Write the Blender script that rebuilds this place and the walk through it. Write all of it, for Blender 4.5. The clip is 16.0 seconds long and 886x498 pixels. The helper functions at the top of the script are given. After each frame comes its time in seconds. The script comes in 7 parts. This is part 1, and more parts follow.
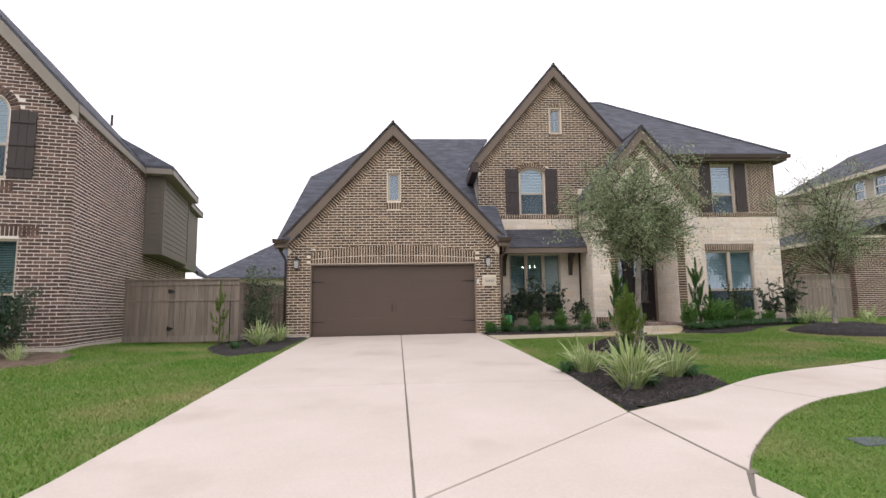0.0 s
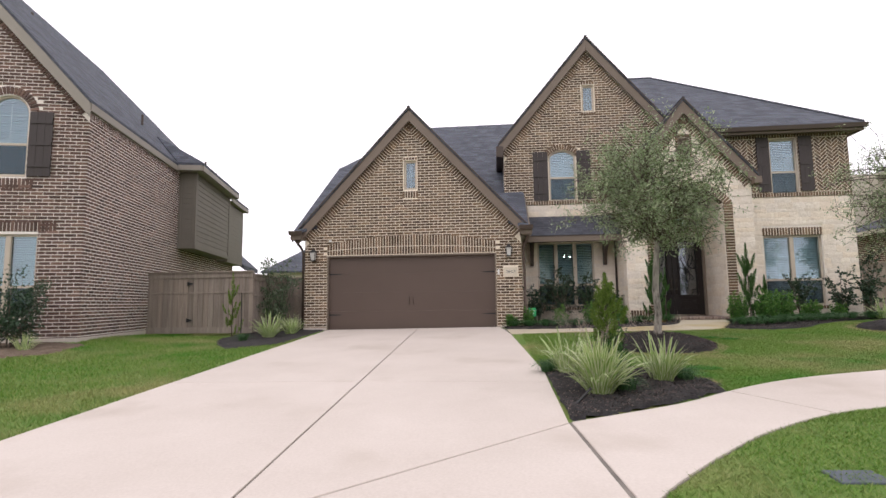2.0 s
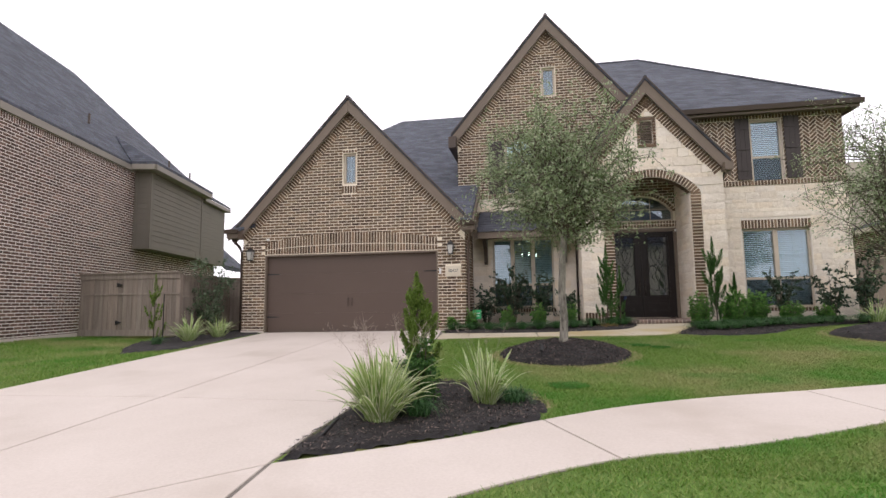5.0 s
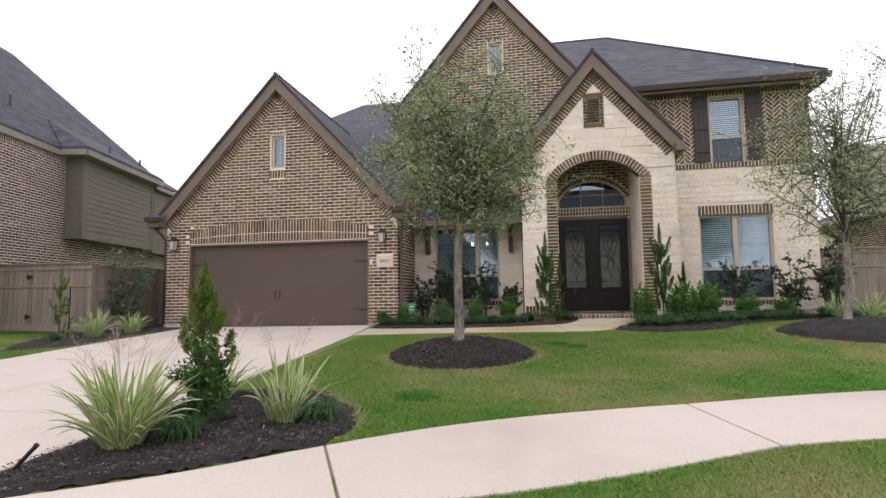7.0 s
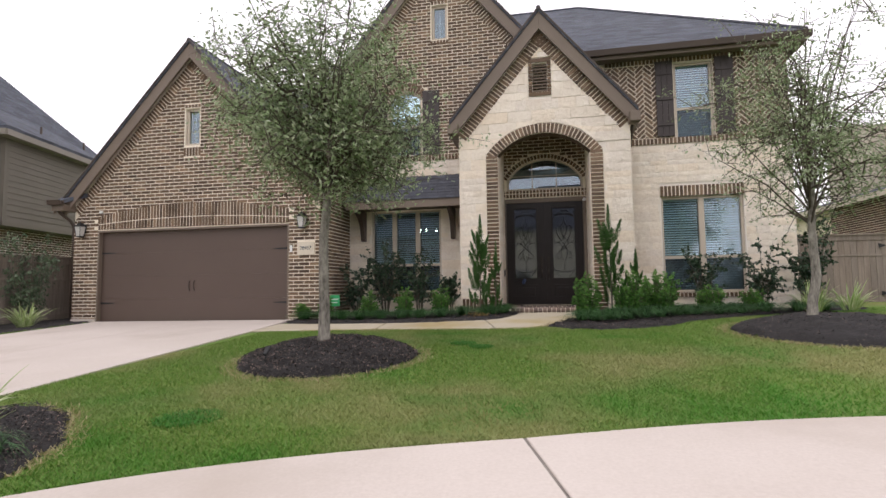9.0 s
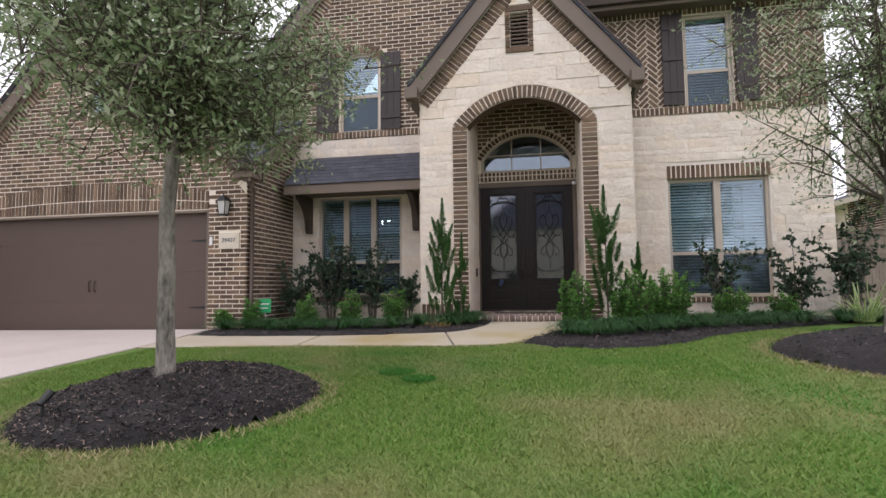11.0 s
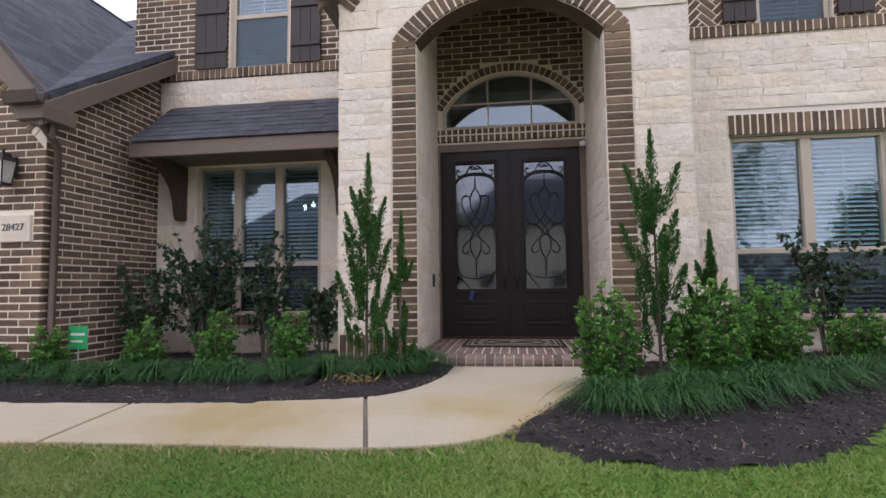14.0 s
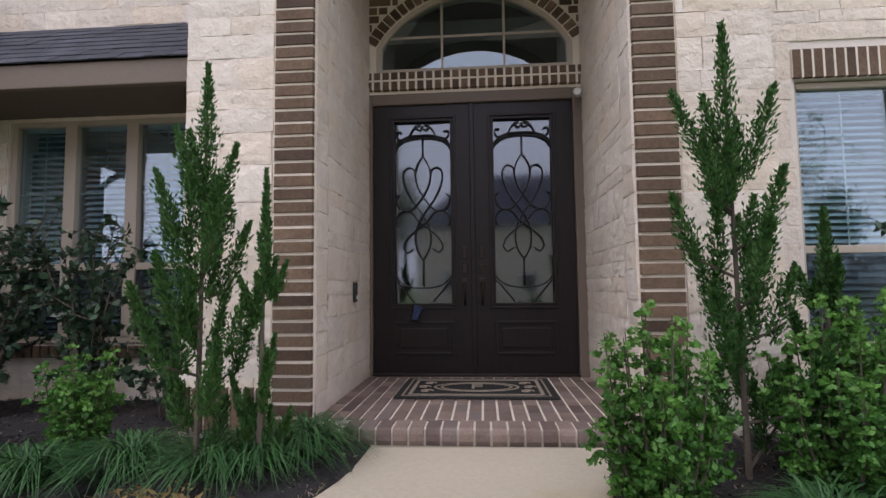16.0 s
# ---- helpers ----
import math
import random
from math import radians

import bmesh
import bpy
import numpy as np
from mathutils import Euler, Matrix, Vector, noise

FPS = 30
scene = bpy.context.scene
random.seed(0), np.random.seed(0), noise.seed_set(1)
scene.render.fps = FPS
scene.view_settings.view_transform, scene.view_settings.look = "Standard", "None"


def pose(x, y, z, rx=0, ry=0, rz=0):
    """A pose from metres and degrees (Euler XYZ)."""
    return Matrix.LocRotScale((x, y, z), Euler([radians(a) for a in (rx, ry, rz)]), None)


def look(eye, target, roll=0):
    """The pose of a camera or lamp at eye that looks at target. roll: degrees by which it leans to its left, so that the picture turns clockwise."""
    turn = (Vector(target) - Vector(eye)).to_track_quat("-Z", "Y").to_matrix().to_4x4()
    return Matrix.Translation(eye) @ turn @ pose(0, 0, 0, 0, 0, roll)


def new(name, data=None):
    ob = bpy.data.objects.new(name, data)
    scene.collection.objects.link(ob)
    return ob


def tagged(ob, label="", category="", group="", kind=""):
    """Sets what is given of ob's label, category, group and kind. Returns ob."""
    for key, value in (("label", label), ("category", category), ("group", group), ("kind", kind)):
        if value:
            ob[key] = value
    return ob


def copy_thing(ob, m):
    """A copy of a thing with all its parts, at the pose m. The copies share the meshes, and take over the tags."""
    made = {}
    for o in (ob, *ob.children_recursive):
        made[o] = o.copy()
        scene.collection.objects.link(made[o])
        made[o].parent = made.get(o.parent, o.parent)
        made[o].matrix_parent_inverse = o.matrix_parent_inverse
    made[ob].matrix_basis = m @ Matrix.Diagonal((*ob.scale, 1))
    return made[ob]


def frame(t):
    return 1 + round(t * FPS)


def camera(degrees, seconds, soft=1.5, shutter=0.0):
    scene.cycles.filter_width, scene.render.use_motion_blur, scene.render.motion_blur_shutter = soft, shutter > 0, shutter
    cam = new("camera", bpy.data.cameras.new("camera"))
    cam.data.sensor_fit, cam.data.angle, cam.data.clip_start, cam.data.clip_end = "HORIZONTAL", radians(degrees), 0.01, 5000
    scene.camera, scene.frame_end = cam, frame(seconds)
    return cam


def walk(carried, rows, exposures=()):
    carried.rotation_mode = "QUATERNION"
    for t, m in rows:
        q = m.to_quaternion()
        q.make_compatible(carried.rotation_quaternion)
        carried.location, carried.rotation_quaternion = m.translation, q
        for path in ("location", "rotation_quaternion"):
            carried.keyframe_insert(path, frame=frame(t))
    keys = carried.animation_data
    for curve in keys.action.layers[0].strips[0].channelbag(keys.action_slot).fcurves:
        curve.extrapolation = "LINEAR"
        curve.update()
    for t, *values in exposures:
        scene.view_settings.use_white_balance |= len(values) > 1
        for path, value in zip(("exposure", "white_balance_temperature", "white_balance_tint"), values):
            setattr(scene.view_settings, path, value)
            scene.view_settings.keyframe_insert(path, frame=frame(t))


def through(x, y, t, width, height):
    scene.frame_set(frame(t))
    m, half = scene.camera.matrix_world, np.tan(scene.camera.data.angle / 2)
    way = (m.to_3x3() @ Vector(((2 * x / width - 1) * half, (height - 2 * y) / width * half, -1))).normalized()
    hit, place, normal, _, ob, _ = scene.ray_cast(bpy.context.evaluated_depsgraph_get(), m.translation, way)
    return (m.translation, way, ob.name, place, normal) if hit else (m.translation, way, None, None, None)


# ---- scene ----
cam = camera(80.9, 16.0)
METRES, EYE, TILT, LEAN, TURN = 16.8, 1.06, 0.0, -0.6, -2.5
ROWS = [
    (0.0, 0.0, 0.0, 0.0, 0.16, 6.61, 1.38),
    (0.5, 0.0244, 0.0091, -0.0001, 2.06, 6.51, 1.39),
    (1.0, 0.047, 0.0223, -0.0008, 3.57, 6.51, 1.4),
    (1.5, 0.0697, 0.0352, -0.0015, 5.41, 6.29, 1.39),
    (2.0, 0.092, 0.0496, -0.0032, 8.22, 6.04, 1.33),
    (2.5, 0.1171, 0.0634, -0.004, 9.99, 6.07, 1.29),
    (3.0, 0.1423, 0.0763, -0.0031, 11.29, 6.13, 1.3),
    (3.5, 0.1672, 0.0906, -0.0022, 11.66, 6.21, 1.34),
    (4.0, 0.193, 0.1051, -0.0016, 12.08, 6.25, 1.35),
    (6.5, 0.3104, 0.1979, -0.0038, 13.16, 5.28, 1.36),
    (7.0, 0.3331, 0.2195, -0.0029, 13.3, 5.08, 1.38),
    (7.5, 0.3558, 0.2422, -0.0038, 13.57, 4.87, 1.38),
    (8.0, 0.3761, 0.2676, -0.004, 13.75, 4.7, 1.37),
    (8.5, 0.3964, 0.2943, -0.006, 13.94, 4.5, 1.33),
    (9.0, 0.4124, 0.3238, -0.0071, 14.07, 4.29, 1.3),
    (11.5, 0.4172, 0.4905, -0.0039, 13.04, 4.23, 1.15),
    (12.0, 0.4116, 0.5241, -0.0025, 12.78, 4.2, 1.17),
    (12.5, 0.406, 0.5598, -0.0017, 12.52, 4.22, 1.17),
    (13.0, 0.4017, 0.5954, 0.0006, 12.01, 4.07, 1.18),
    (13.5, 0.3979, 0.6296, 0.003, 11.17, 4.12, 1.2),
    (14.0, 0.3962, 0.6624, 0.006, 10.48, 4.17, 1.26),
    (14.5, 0.3942, 0.6946, 0.0075, 9.82, 4.27, 1.26),
    (15.0, 0.3926, 0.728, 0.0095, 8.88, 4.22, 1.31),
    (15.5, 0.3919, 0.7584, 0.0101, 7.99, 4.3, 1.25),
    (16.0, 0.3927, 0.7874, 0.0117, 7.03, 4.27, 1.26),
]
walk(cam, [(t, pose(0, 0, EYE, TILT, LEAN, TURN) @ pose(METRES * x, METRES * y, METRES * z, 90 + pitch, roll, yaw)) for t, x, y, z, yaw, pitch, roll in ROWS],
     [(0.0, 0.0, 6500, 10), (8.5, 0.0, 6500, 10), (12.0, 0.03, 6080, 13), (14.5, 0.05, 6000, 14.5), (16.0, 0.05, 6000, 14.5)])

# ---- world and light ----
world = bpy.data.worlds.new("sky")
scene.world = world
world.use_nodes = True
wn, wl = world.node_tree.nodes, world.node_tree.links
sky = wn.new("ShaderNodeTexSky")
sky.sky_type, sky.sun_disc = "NISHITA", False
sky.sun_elevation, sky.sun_rotation = radians(55), radians(200)
cloud = wn.new("ShaderNodeMix")
cloud.data_type, cloud.blend_type = "RGBA", "MIX"
cloud.inputs["Factor"].default_value = 0.93
cloud.inputs["B"].default_value = (11.6, 11.0, 11.6, 1)
wl.new(sky.outputs["Color"], cloud.inputs["A"])
wl.new(cloud.outputs["Result"], wn["Background"].inputs["Color"])
wn["Background"].inputs["Strength"].default_value = 0.128

sun = new("sun", bpy.data.lights.new("sun", "SUN"))
sun.data.energy, sun.data.angle, sun.data.color = 0.7, radians(30), (1.0, 0.96, 0.92)
sun.matrix_world = look((-6, -14, 22), (0, 0, 0))


# ---- materials ----
def nodes_of(name):
    m = bpy.data.materials.new(name)
    m.use_nodes = True
    return m, m.node_tree.nodes, m.node_tree.links


def piece_random(n, l):
    """A number from 0 to 1 for each piece, whether an object of its own or an island of a joined mesh."""
    info, geo = n.new("ShaderNodeObjectInfo"), n.new("ShaderNodeNewGeometry")
    add, fr = n.new("ShaderNodeMath"), n.new("ShaderNodeMath")
    add.operation, fr.operation = "ADD", "FRACT"
    l.new(info.outputs["Random"], add.inputs[0])
    l.new(geo.outputs["Random Per Island"], add.inputs[1])
    l.new(add.outputs[0], fr.inputs[0])
    return fr.outputs[0]


def surf(name, ca, cb, big=1.2, small=40.0, rough=0.8, bump=0.3, metal=0.0, pieces=(), stain=None, stretch=(1, 1, 1), spec=0.5, depth=0.01):
    """A rough surface: two colours mixed by coarse and fine noise, fine relief, and, where pieces gives colours, one of them per piece."""
    m, n, l = nodes_of(name)
    b = n["Principled BSDF"]
    geo, mp = n.new("ShaderNodeNewGeometry"), n.new("ShaderNodeMapping")
    mp.inputs["Scale"].default_value = stretch
    l.new(geo.outputs["Position"], mp.inputs["Vector"])
    t1, t2 = n.new("ShaderNodeTexNoise"), n.new("ShaderNodeTexNoise")
    for t, s in ((t1, big), (t2, small)):
        t.inputs["Scale"].default_value, t.inputs["Detail"].default_value, t.inputs["Roughness"].default_value = s, 5, 0.62
        l.new(mp.outputs[0], t.inputs["Vector"])
    mix = n.new("ShaderNodeMix")
    mix.data_type = "RGBA"
    avg = n.new("ShaderNodeMath")
    avg.operation = "MULTIPLY_ADD"
    avg.inputs[1].default_value, avg.inputs[2].default_value = 0.55, 0.0
    l.new(t1.outputs["Fac"], avg.inputs[0])
    av2 = n.new("ShaderNodeMath")
    av2.operation = "MULTIPLY_ADD"
    av2.inputs[1].default_value = 0.45
    l.new(t2.outputs["Fac"], av2.inputs[0])
    l.new(avg.outputs[0], av2.inputs[2])
    ramp = n.new("ShaderNodeMapRange")
    ramp.inputs["From Min"].default_value, ramp.inputs["From Max"].default_value = 0.36, 0.64
    l.new(av2.outputs[0], ramp.inputs["Value"])
    l.new(ramp.outputs[0], mix.inputs["Factor"])
    mix.inputs["A"].default_value, mix.inputs["B"].default_value = (*ca, 1), (*cb, 1)
    col = mix.outputs["Result"]
    if pieces:
        cr = n.new("ShaderNodeValToRGB")
        cr.color_ramp.interpolation = "LINEAR"
        for i, c in enumerate(pieces):
            e = cr.color_ramp.elements[i] if i < 2 else cr.color_ramp.elements.new(1)
            e.position = i / (len(pieces) - 1)
            e.color = (*c, 1)
        l.new(piece_random(n, l), cr.inputs["Fac"])
        mul = n.new("ShaderNodeMix")
        mul.data_type, mul.blend_type = "RGBA", "MULTIPLY"
        mul.inputs["Factor"].default_value = 1
        l.new(col, mul.inputs["A"])
        l.new(cr.outputs["Color"], mul.inputs["B"])
        col = mul.outputs["Result"]
    if stain:
        t3, r3, m3 = n.new("ShaderNodeTexNoise"), n.new("ShaderNodeMapRange"), n.new("ShaderNodeMix")
        t3.inputs["Scale"].default_value, t3.inputs["Detail"].default_value = stain[1], 6
        l.new(geo.outputs["Position"], t3.inputs["Vector"])
        r3.inputs["From Min"].default_value, r3.inputs["From Max"].default_value = stain[2], stain[2] + 0.2
        l.new(t3.outputs["Fac"], r3.inputs["Value"])
        m3.data_type = "RGBA"
        l.new(r3.outputs[0], m3.inputs["Factor"])
        l.new(col, m3.inputs["A"])
        m3.inputs["B"].default_value = (*stain[0], 1)
        col = m3.outputs["Result"]
    l.new(col, b.inputs["Base Color"])
    b.inputs["Roughness"].default_value, b.inputs["Metallic"].default_value = rough, metal
    b.inputs["Specular IOR Level"].default_value = spec
    bp = n.new("ShaderNodeBump")
    bp.inputs["Strength"].default_value, bp.inputs["Distance"].default_value = bump, depth
    l.new(av2.outputs[0], bp.inputs["Height"])
    l.new(bp.outputs[0], b.inputs["Normal"])
    return m


def leaf_mat(name, colours, rough=0.5, through=0.25, patches=None):
    """Foliage: one of the colours for each leaf, with some light coming through."""
    m, n, l = nodes_of(name)
    b = n["Principled BSDF"]
    cr = n.new("ShaderNodeValToRGB")
    for i, c in enumerate(colours):
        e = cr.color_ramp.elements[i] if i < 2 else cr.color_ramp.elements.new(1)
        e.position = i / (len(colours) - 1)
        e.color = (*c, 1)
    l.new(piece_random(n, l), cr.inputs["Fac"])
    col = cr.outputs["Color"]
    for patch in patches or ():
        geo, t3, r3, m3 = n.new("ShaderNodeNewGeometry"), n.new("ShaderNodeTexNoise"), n.new("ShaderNodeMapRange"), n.new("ShaderNodeMix")
        t3.inputs["Scale"].default_value, t3.inputs["Detail"].default_value = patch[1], 7
        l.new(geo.outputs["Position"], t3.inputs["Vector"])
        r3.inputs["From Min"].default_value, r3.inputs["From Max"].default_value = patch[2], patch[2] + 0.16
        r3.inputs["To Max"].default_value = 0.72
        l.new(t3.outputs["Fac"], r3.inputs["Value"])
        m3.data_type = "RGBA"
        l.new(r3.outputs[0], m3.inputs["Factor"])
        l.new(col, m3.inputs["A"])
        m3.inputs["B"].default_value = (*patch[0], 1)
        col = m3.outputs["Result"]
    l.new(col, b.inputs["Base Color"])
    b.inputs["Roughness"].default_value = rough
    b.inputs["Specular IOR Level"].default_value = 0.35
    tr, mx = n.new("ShaderNodeBsdfTranslucent"), n.new("ShaderNodeMixShader")
    mx.inputs[0].default_value = through
    l.new(col, tr.inputs["Color"])
    l.new(b.outputs[0], mx.inputs[1])
    l.new(tr.outputs[0], mx.inputs[2])
    l.new(mx.outputs[0], n["Material Output"].inputs["Surface"])
    return m


def glass_mat(name, tint=(0.77, 0.885, 0.91), gloss=1.0, rough=0.0):
    m, n, l = nodes_of(name)
    tr, gl, mx, fr = n.new("ShaderNodeBsdfTransparent"), n.new("ShaderNodeBsdfGlossy"), n.new("ShaderNodeMixShader"), n.new("ShaderNodeLayerWeight")
    pw, ma = n.new("ShaderNodeMath"), n.new("ShaderNodeMath")
    pw.operation, ma.operation = "POWER", "MULTIPLY_ADD"
    pw.inputs[1].default_value, ma.inputs[1].default_value, ma.inputs[2].default_value = 4.0, 0.85, 0.13 * gloss
    l.new(fr.outputs["Facing"], pw.inputs[0])
    l.new(pw.outputs[0], ma.inputs[0])
    tr.inputs["Color"].default_value = (*tint, 1)
    gl.inputs["Roughness"].default_value = rough
    gl.inputs["Color"].default_value = (0.86, 0.92, 1.0, 1)
    l.new(ma.outputs[0], mx.inputs[0])
    l.new(tr.outputs[0], mx.inputs[1])
    l.new(gl.outputs[0], mx.inputs[2])
    l.new(mx.outputs[0], n["Material Output"].inputs["Surface"])
    return m


def glow_mat(name, colour, strength):
    m, n, l = nodes_of(name)
    b = n["Principled BSDF"]
    b.inputs["Base Color"].default_value = (*colour, 1)
    b.inputs["Emission Color"].default_value, b.inputs["Emission Strength"].default_value = (*colour, 1), strength
    return m


def shingle_mat(name, vertical=False):
    """Asphalt shingles: granules and darker and lighter tabs in courses."""
    m, n, l = nodes_of(name)
    b = n["Principled BSDF"]
    geo = n.new("ShaderNodeNewGeometry")
    sep, comb = n.new("ShaderNodeSeparateXYZ"), n.new("ShaderNodeCombineXYZ")
    l.new(geo.outputs["Position"], sep.inputs[0])
    add = n.new("ShaderNodeMath")
    l.new(sep.outputs["X"], add.inputs[0])
    l.new(sep.outputs["Y"], add.inputs[1])
    l.new(add.outputs[0], comb.inputs["X"])
    l.new(sep.outputs["Z"], comb.inputs["Y"])
    br = n.new("ShaderNodeTexBrick")
    br.inputs["Scale"].default_value, br.inputs["Mortar Size"].default_value = 1.0, 0.004
    br.inputs["Brick Width"].default_value, br.inputs["Row Height"].default_value = 0.3, 0.09
    br.inputs["Color1"].default_value, br.inputs["Color2"].default_value = (0.054, 0.059, 0.075, 1), (0.094, 0.102, 0.128, 1)
    br.inputs["Mortar"].default_value = (0.045, 0.046, 0.054, 1)
    l.new(comb.outputs[0], br.inputs["Vector"])
    t2 = n.new("ShaderNodeTexNoise")
    t2.inputs["Scale"].default_value, t2.inputs["Detail"].default_value = 90, 3
    l.new(geo.outputs["Position"], t2.inputs["Vector"])
    t3 = n.new("ShaderNodeTexNoise")
    t3.inputs["Scale"].default_value, t3.inputs["Detail"].default_value = 2.0, 4
    l.new(geo.outputs["Position"], t3.inputs["Vector"])
    mx = n.new("ShaderNodeMix")
    mx.data_type, mx.blend_type = "RGBA", "OVERLAY"
    mx.inputs["Factor"].default_value = 0.7
    l.new(br.outputs["Color"], mx.inputs["A"])
    l.new(t2.outputs["Color"], mx.inputs["B"])
    mz = n.new("ShaderNodeMix")
    mz.data_type, mz.blend_type = "RGBA", "OVERLAY"
    mz.inputs["Factor"].default_value = 0.4
    l.new(mx.outputs["Result"], mz.inputs["A"])
    l.new(t3.outputs["Fac"], mz.inputs["B"])
    l.new(mz.outputs["Result"], b.inputs["Base Color"])
    b.inputs["Roughness"].default_value = 0.9
    bp = n.new("ShaderNodeBump")
    bp.inputs["Strength"].default_value, bp.inputs["Distance"].default_value = 0.6, 0.01
    l.new(t2.outputs["Fac"], bp.inputs["Height"])
    l.new(bp.outputs[0], b.inputs["Normal"])
    return m


BRICK_TINTS = ((0.5, 0.45, 0.43), (0.85, 0.81, 0.78), (1.0, 1.0, 1.0), (0.72, 0.66, 0.61), (1.3, 1.24, 1.14), (0.88, 0.83, 0.76), (1.75, 1.7, 1.6), (0.78, 0.73, 0.68))
M_BRICK = surf("brown_brick", (0.09, 0.06, 0.04), (0.185, 0.13, 0.091), 3, 55, 0.88, 0.5, pieces=BRICK_TINTS)
M_BRICK_RED = surf("reddish_brick", (0.08, 0.048, 0.04), (0.165, 0.106, 0.09), 3, 55, 0.88, 0.5, pieces=BRICK_TINTS)
M_BRICK_PAVE = surf("paving_brick", (0.15, 0.112, 0.1), (0.26, 0.205, 0.185), 4, 60, 0.85, 0.5, pieces=BRICK_TINTS[:6])
M_MORTAR = surf("mortar", (0.76, 0.675, 0.55), (0.86, 0.785, 0.67), 2, 80, 0.95, 0.4)
M_MORTAR_PALE = surf("pale_mortar", (0.82, 0.755, 0.7), (0.9, 0.845, 0.8), 2, 80, 0.95, 0.4)
M_STONE = surf("limestone", (0.72, 0.64, 0.55), (0.87, 0.80, 0.715), 2.2, 16, 0.9, 1.0, pieces=((0.9, 0.87, 0.82), (1.0, 1.0, 1.0), (0.97, 0.92, 0.84), (1.04, 1.03, 1.0), (0.93, 0.92, 0.91), (1.0, 0.96, 0.9)), stain=((0.66, 0.56, 0.44), 1.6, 0.66), depth=0.045)
M_STONE_JOINT = surf("stone_mortar", (0.72, 0.66, 0.58), (0.82, 0.76, 0.69), 2, 60, 0.95, 0.4)
M_CONCRETE = surf("concrete", (0.52, 0.455, 0.405), (0.62, 0.55, 0.50), 0.5, 45, 0.85, 0.18, stain=((0.45, 0.385, 0.33), 0.6, 0.56))
M_WALK = surf("stained_concrete", (0.44, 0.385, 0.285), (0.535, 0.475, 0.365), 0.7, 40, 0.85, 0.18, stain=((0.4, 0.315, 0.15), 0.75, 0.48))
M_JOINT = surf("concrete_joint", (0.13, 0.115, 0.1), (0.26, 0.23, 0.2), 3, 60, 0.95, 0.3)
M_ASPHALT = surf("street_concrete", (0.34, 0.32, 0.3), (0.42, 0.39, 0.36), 0.6, 50, 0.9, 0.2)
M_LAWN = surf("lawn_soil", (0.085, 0.165, 0.024), (0.15, 0.225, 0.04), 0.55, 60, 0.95, 0.9, stain=((0.24, 0.21, 0.075), 0.5, 0.52), depth=0.03)
M_MULCH = surf("black_mulch", (0.012, 0.011, 0.011), (0.045, 0.04, 0.04), 5, 70, 0.95, 1.0, depth=0.03)
M_CHIP = surf("mulch_chip", (0.02, 0.018, 0.017), (0.06, 0.052, 0.05), 8, 90, 0.9, 0.5, pieces=((0.5, 0.5, 0.5), (1, 1, 1), (0.8, 0.75, 0.75), (1.3, 1.2, 1.15), (0.6, 0.55, 0.55), (0.9, 0.85, 0.85), (1.1, 1.0, 1.0), (0.7, 0.7, 0.7), (7.0, 6.0, 5.2), (2.6, 2.1, 1.8)))
M_BARK_MULCH = surf("brown_mulch", (0.09, 0.06, 0.04), (0.2, 0.15, 0.11), 6, 60, 0.95, 1.0, depth=0.03)
M_TRIM = surf("brown_trim_paint", (0.15, 0.115, 0.088), (0.18, 0.14, 0.108), 1.5, 60, 0.6, 0.1)
M_TRIM_TAUPE = surf("taupe_trim_paint", (0.25, 0.222, 0.19), (0.29, 0.26, 0.222), 1.5, 60, 0.6, 0.1)
M_TRIM_DARK = surf("dark_brown_trim", (0.055, 0.038, 0.03), (0.075, 0.052, 0.04), 1.5, 60, 0.5, 0.1)
M_SOFFIT = surf("soffit_paint", (0.14, 0.107, 0.08), (0.165, 0.128, 0.098), 1.5, 60, 0.8, 0.1)
M_GARAGE = surf("garage_door_paint", (0.086, 0.058, 0.046), (0.098, 0.067, 0.053), 0.8, 70, 0.55, 0.12)
M_SHUTTER = surf("shutter_paint", (0.036, 0.027, 0.026), (0.052, 0.04, 0.038), 2, 60, 0.6, 0.2, stretch=(8, 8, 1))
M_VINYL = surf("tan_vinyl", (0.48, 0.41, 0.33), (0.54, 0.47, 0.38), 2, 60, 0.45, 0.05)
M_GRID = surf("pale_grid_bar", (0.6, 0.58, 0.54), (0.66, 0.64, 0.6), 2, 60, 0.45, 0.05)
M_BLIND = surf("white_blind", (0.68, 0.7, 0.74), (0.76, 0.78, 0.82), 2, 60, 0.5, 0.05)
M_DOOR = surf("espresso_door", (0.012, 0.009, 0.009), (0.02, 0.015, 0.015), 3, 60, 0.38, 0.12, stretch=(10, 10, 1), spec=0.3)
M_IRON = surf("black_iron", (0.008, 0.008, 0.009), (0.016, 0.016, 0.018), 5, 80, 0.45, 0.2)
M_BRONZE = surf("oiled_bronze", (0.03, 0.024, 0.02), (0.05, 0.04, 0.034), 5, 80, 0.35, 0.1, metal=0.8)
M_FENCE = surf("weathered_cedar", (0.19, 0.155, 0.128), (0.33, 0.28, 0.24), 1.5, 30, 0.9, 0.5, stretch=(9, 9, 0.7), pieces=((0.75, 0.73, 0.72), (1, 1, 1), (0.88, 0.86, 0.84), (1.12, 1.08, 1.05)))
M_SIDING = surf("taupe_siding", (0.165, 0.148, 0.12), (0.19, 0.17, 0.14), 1.2, 50, 0.75, 0.15)
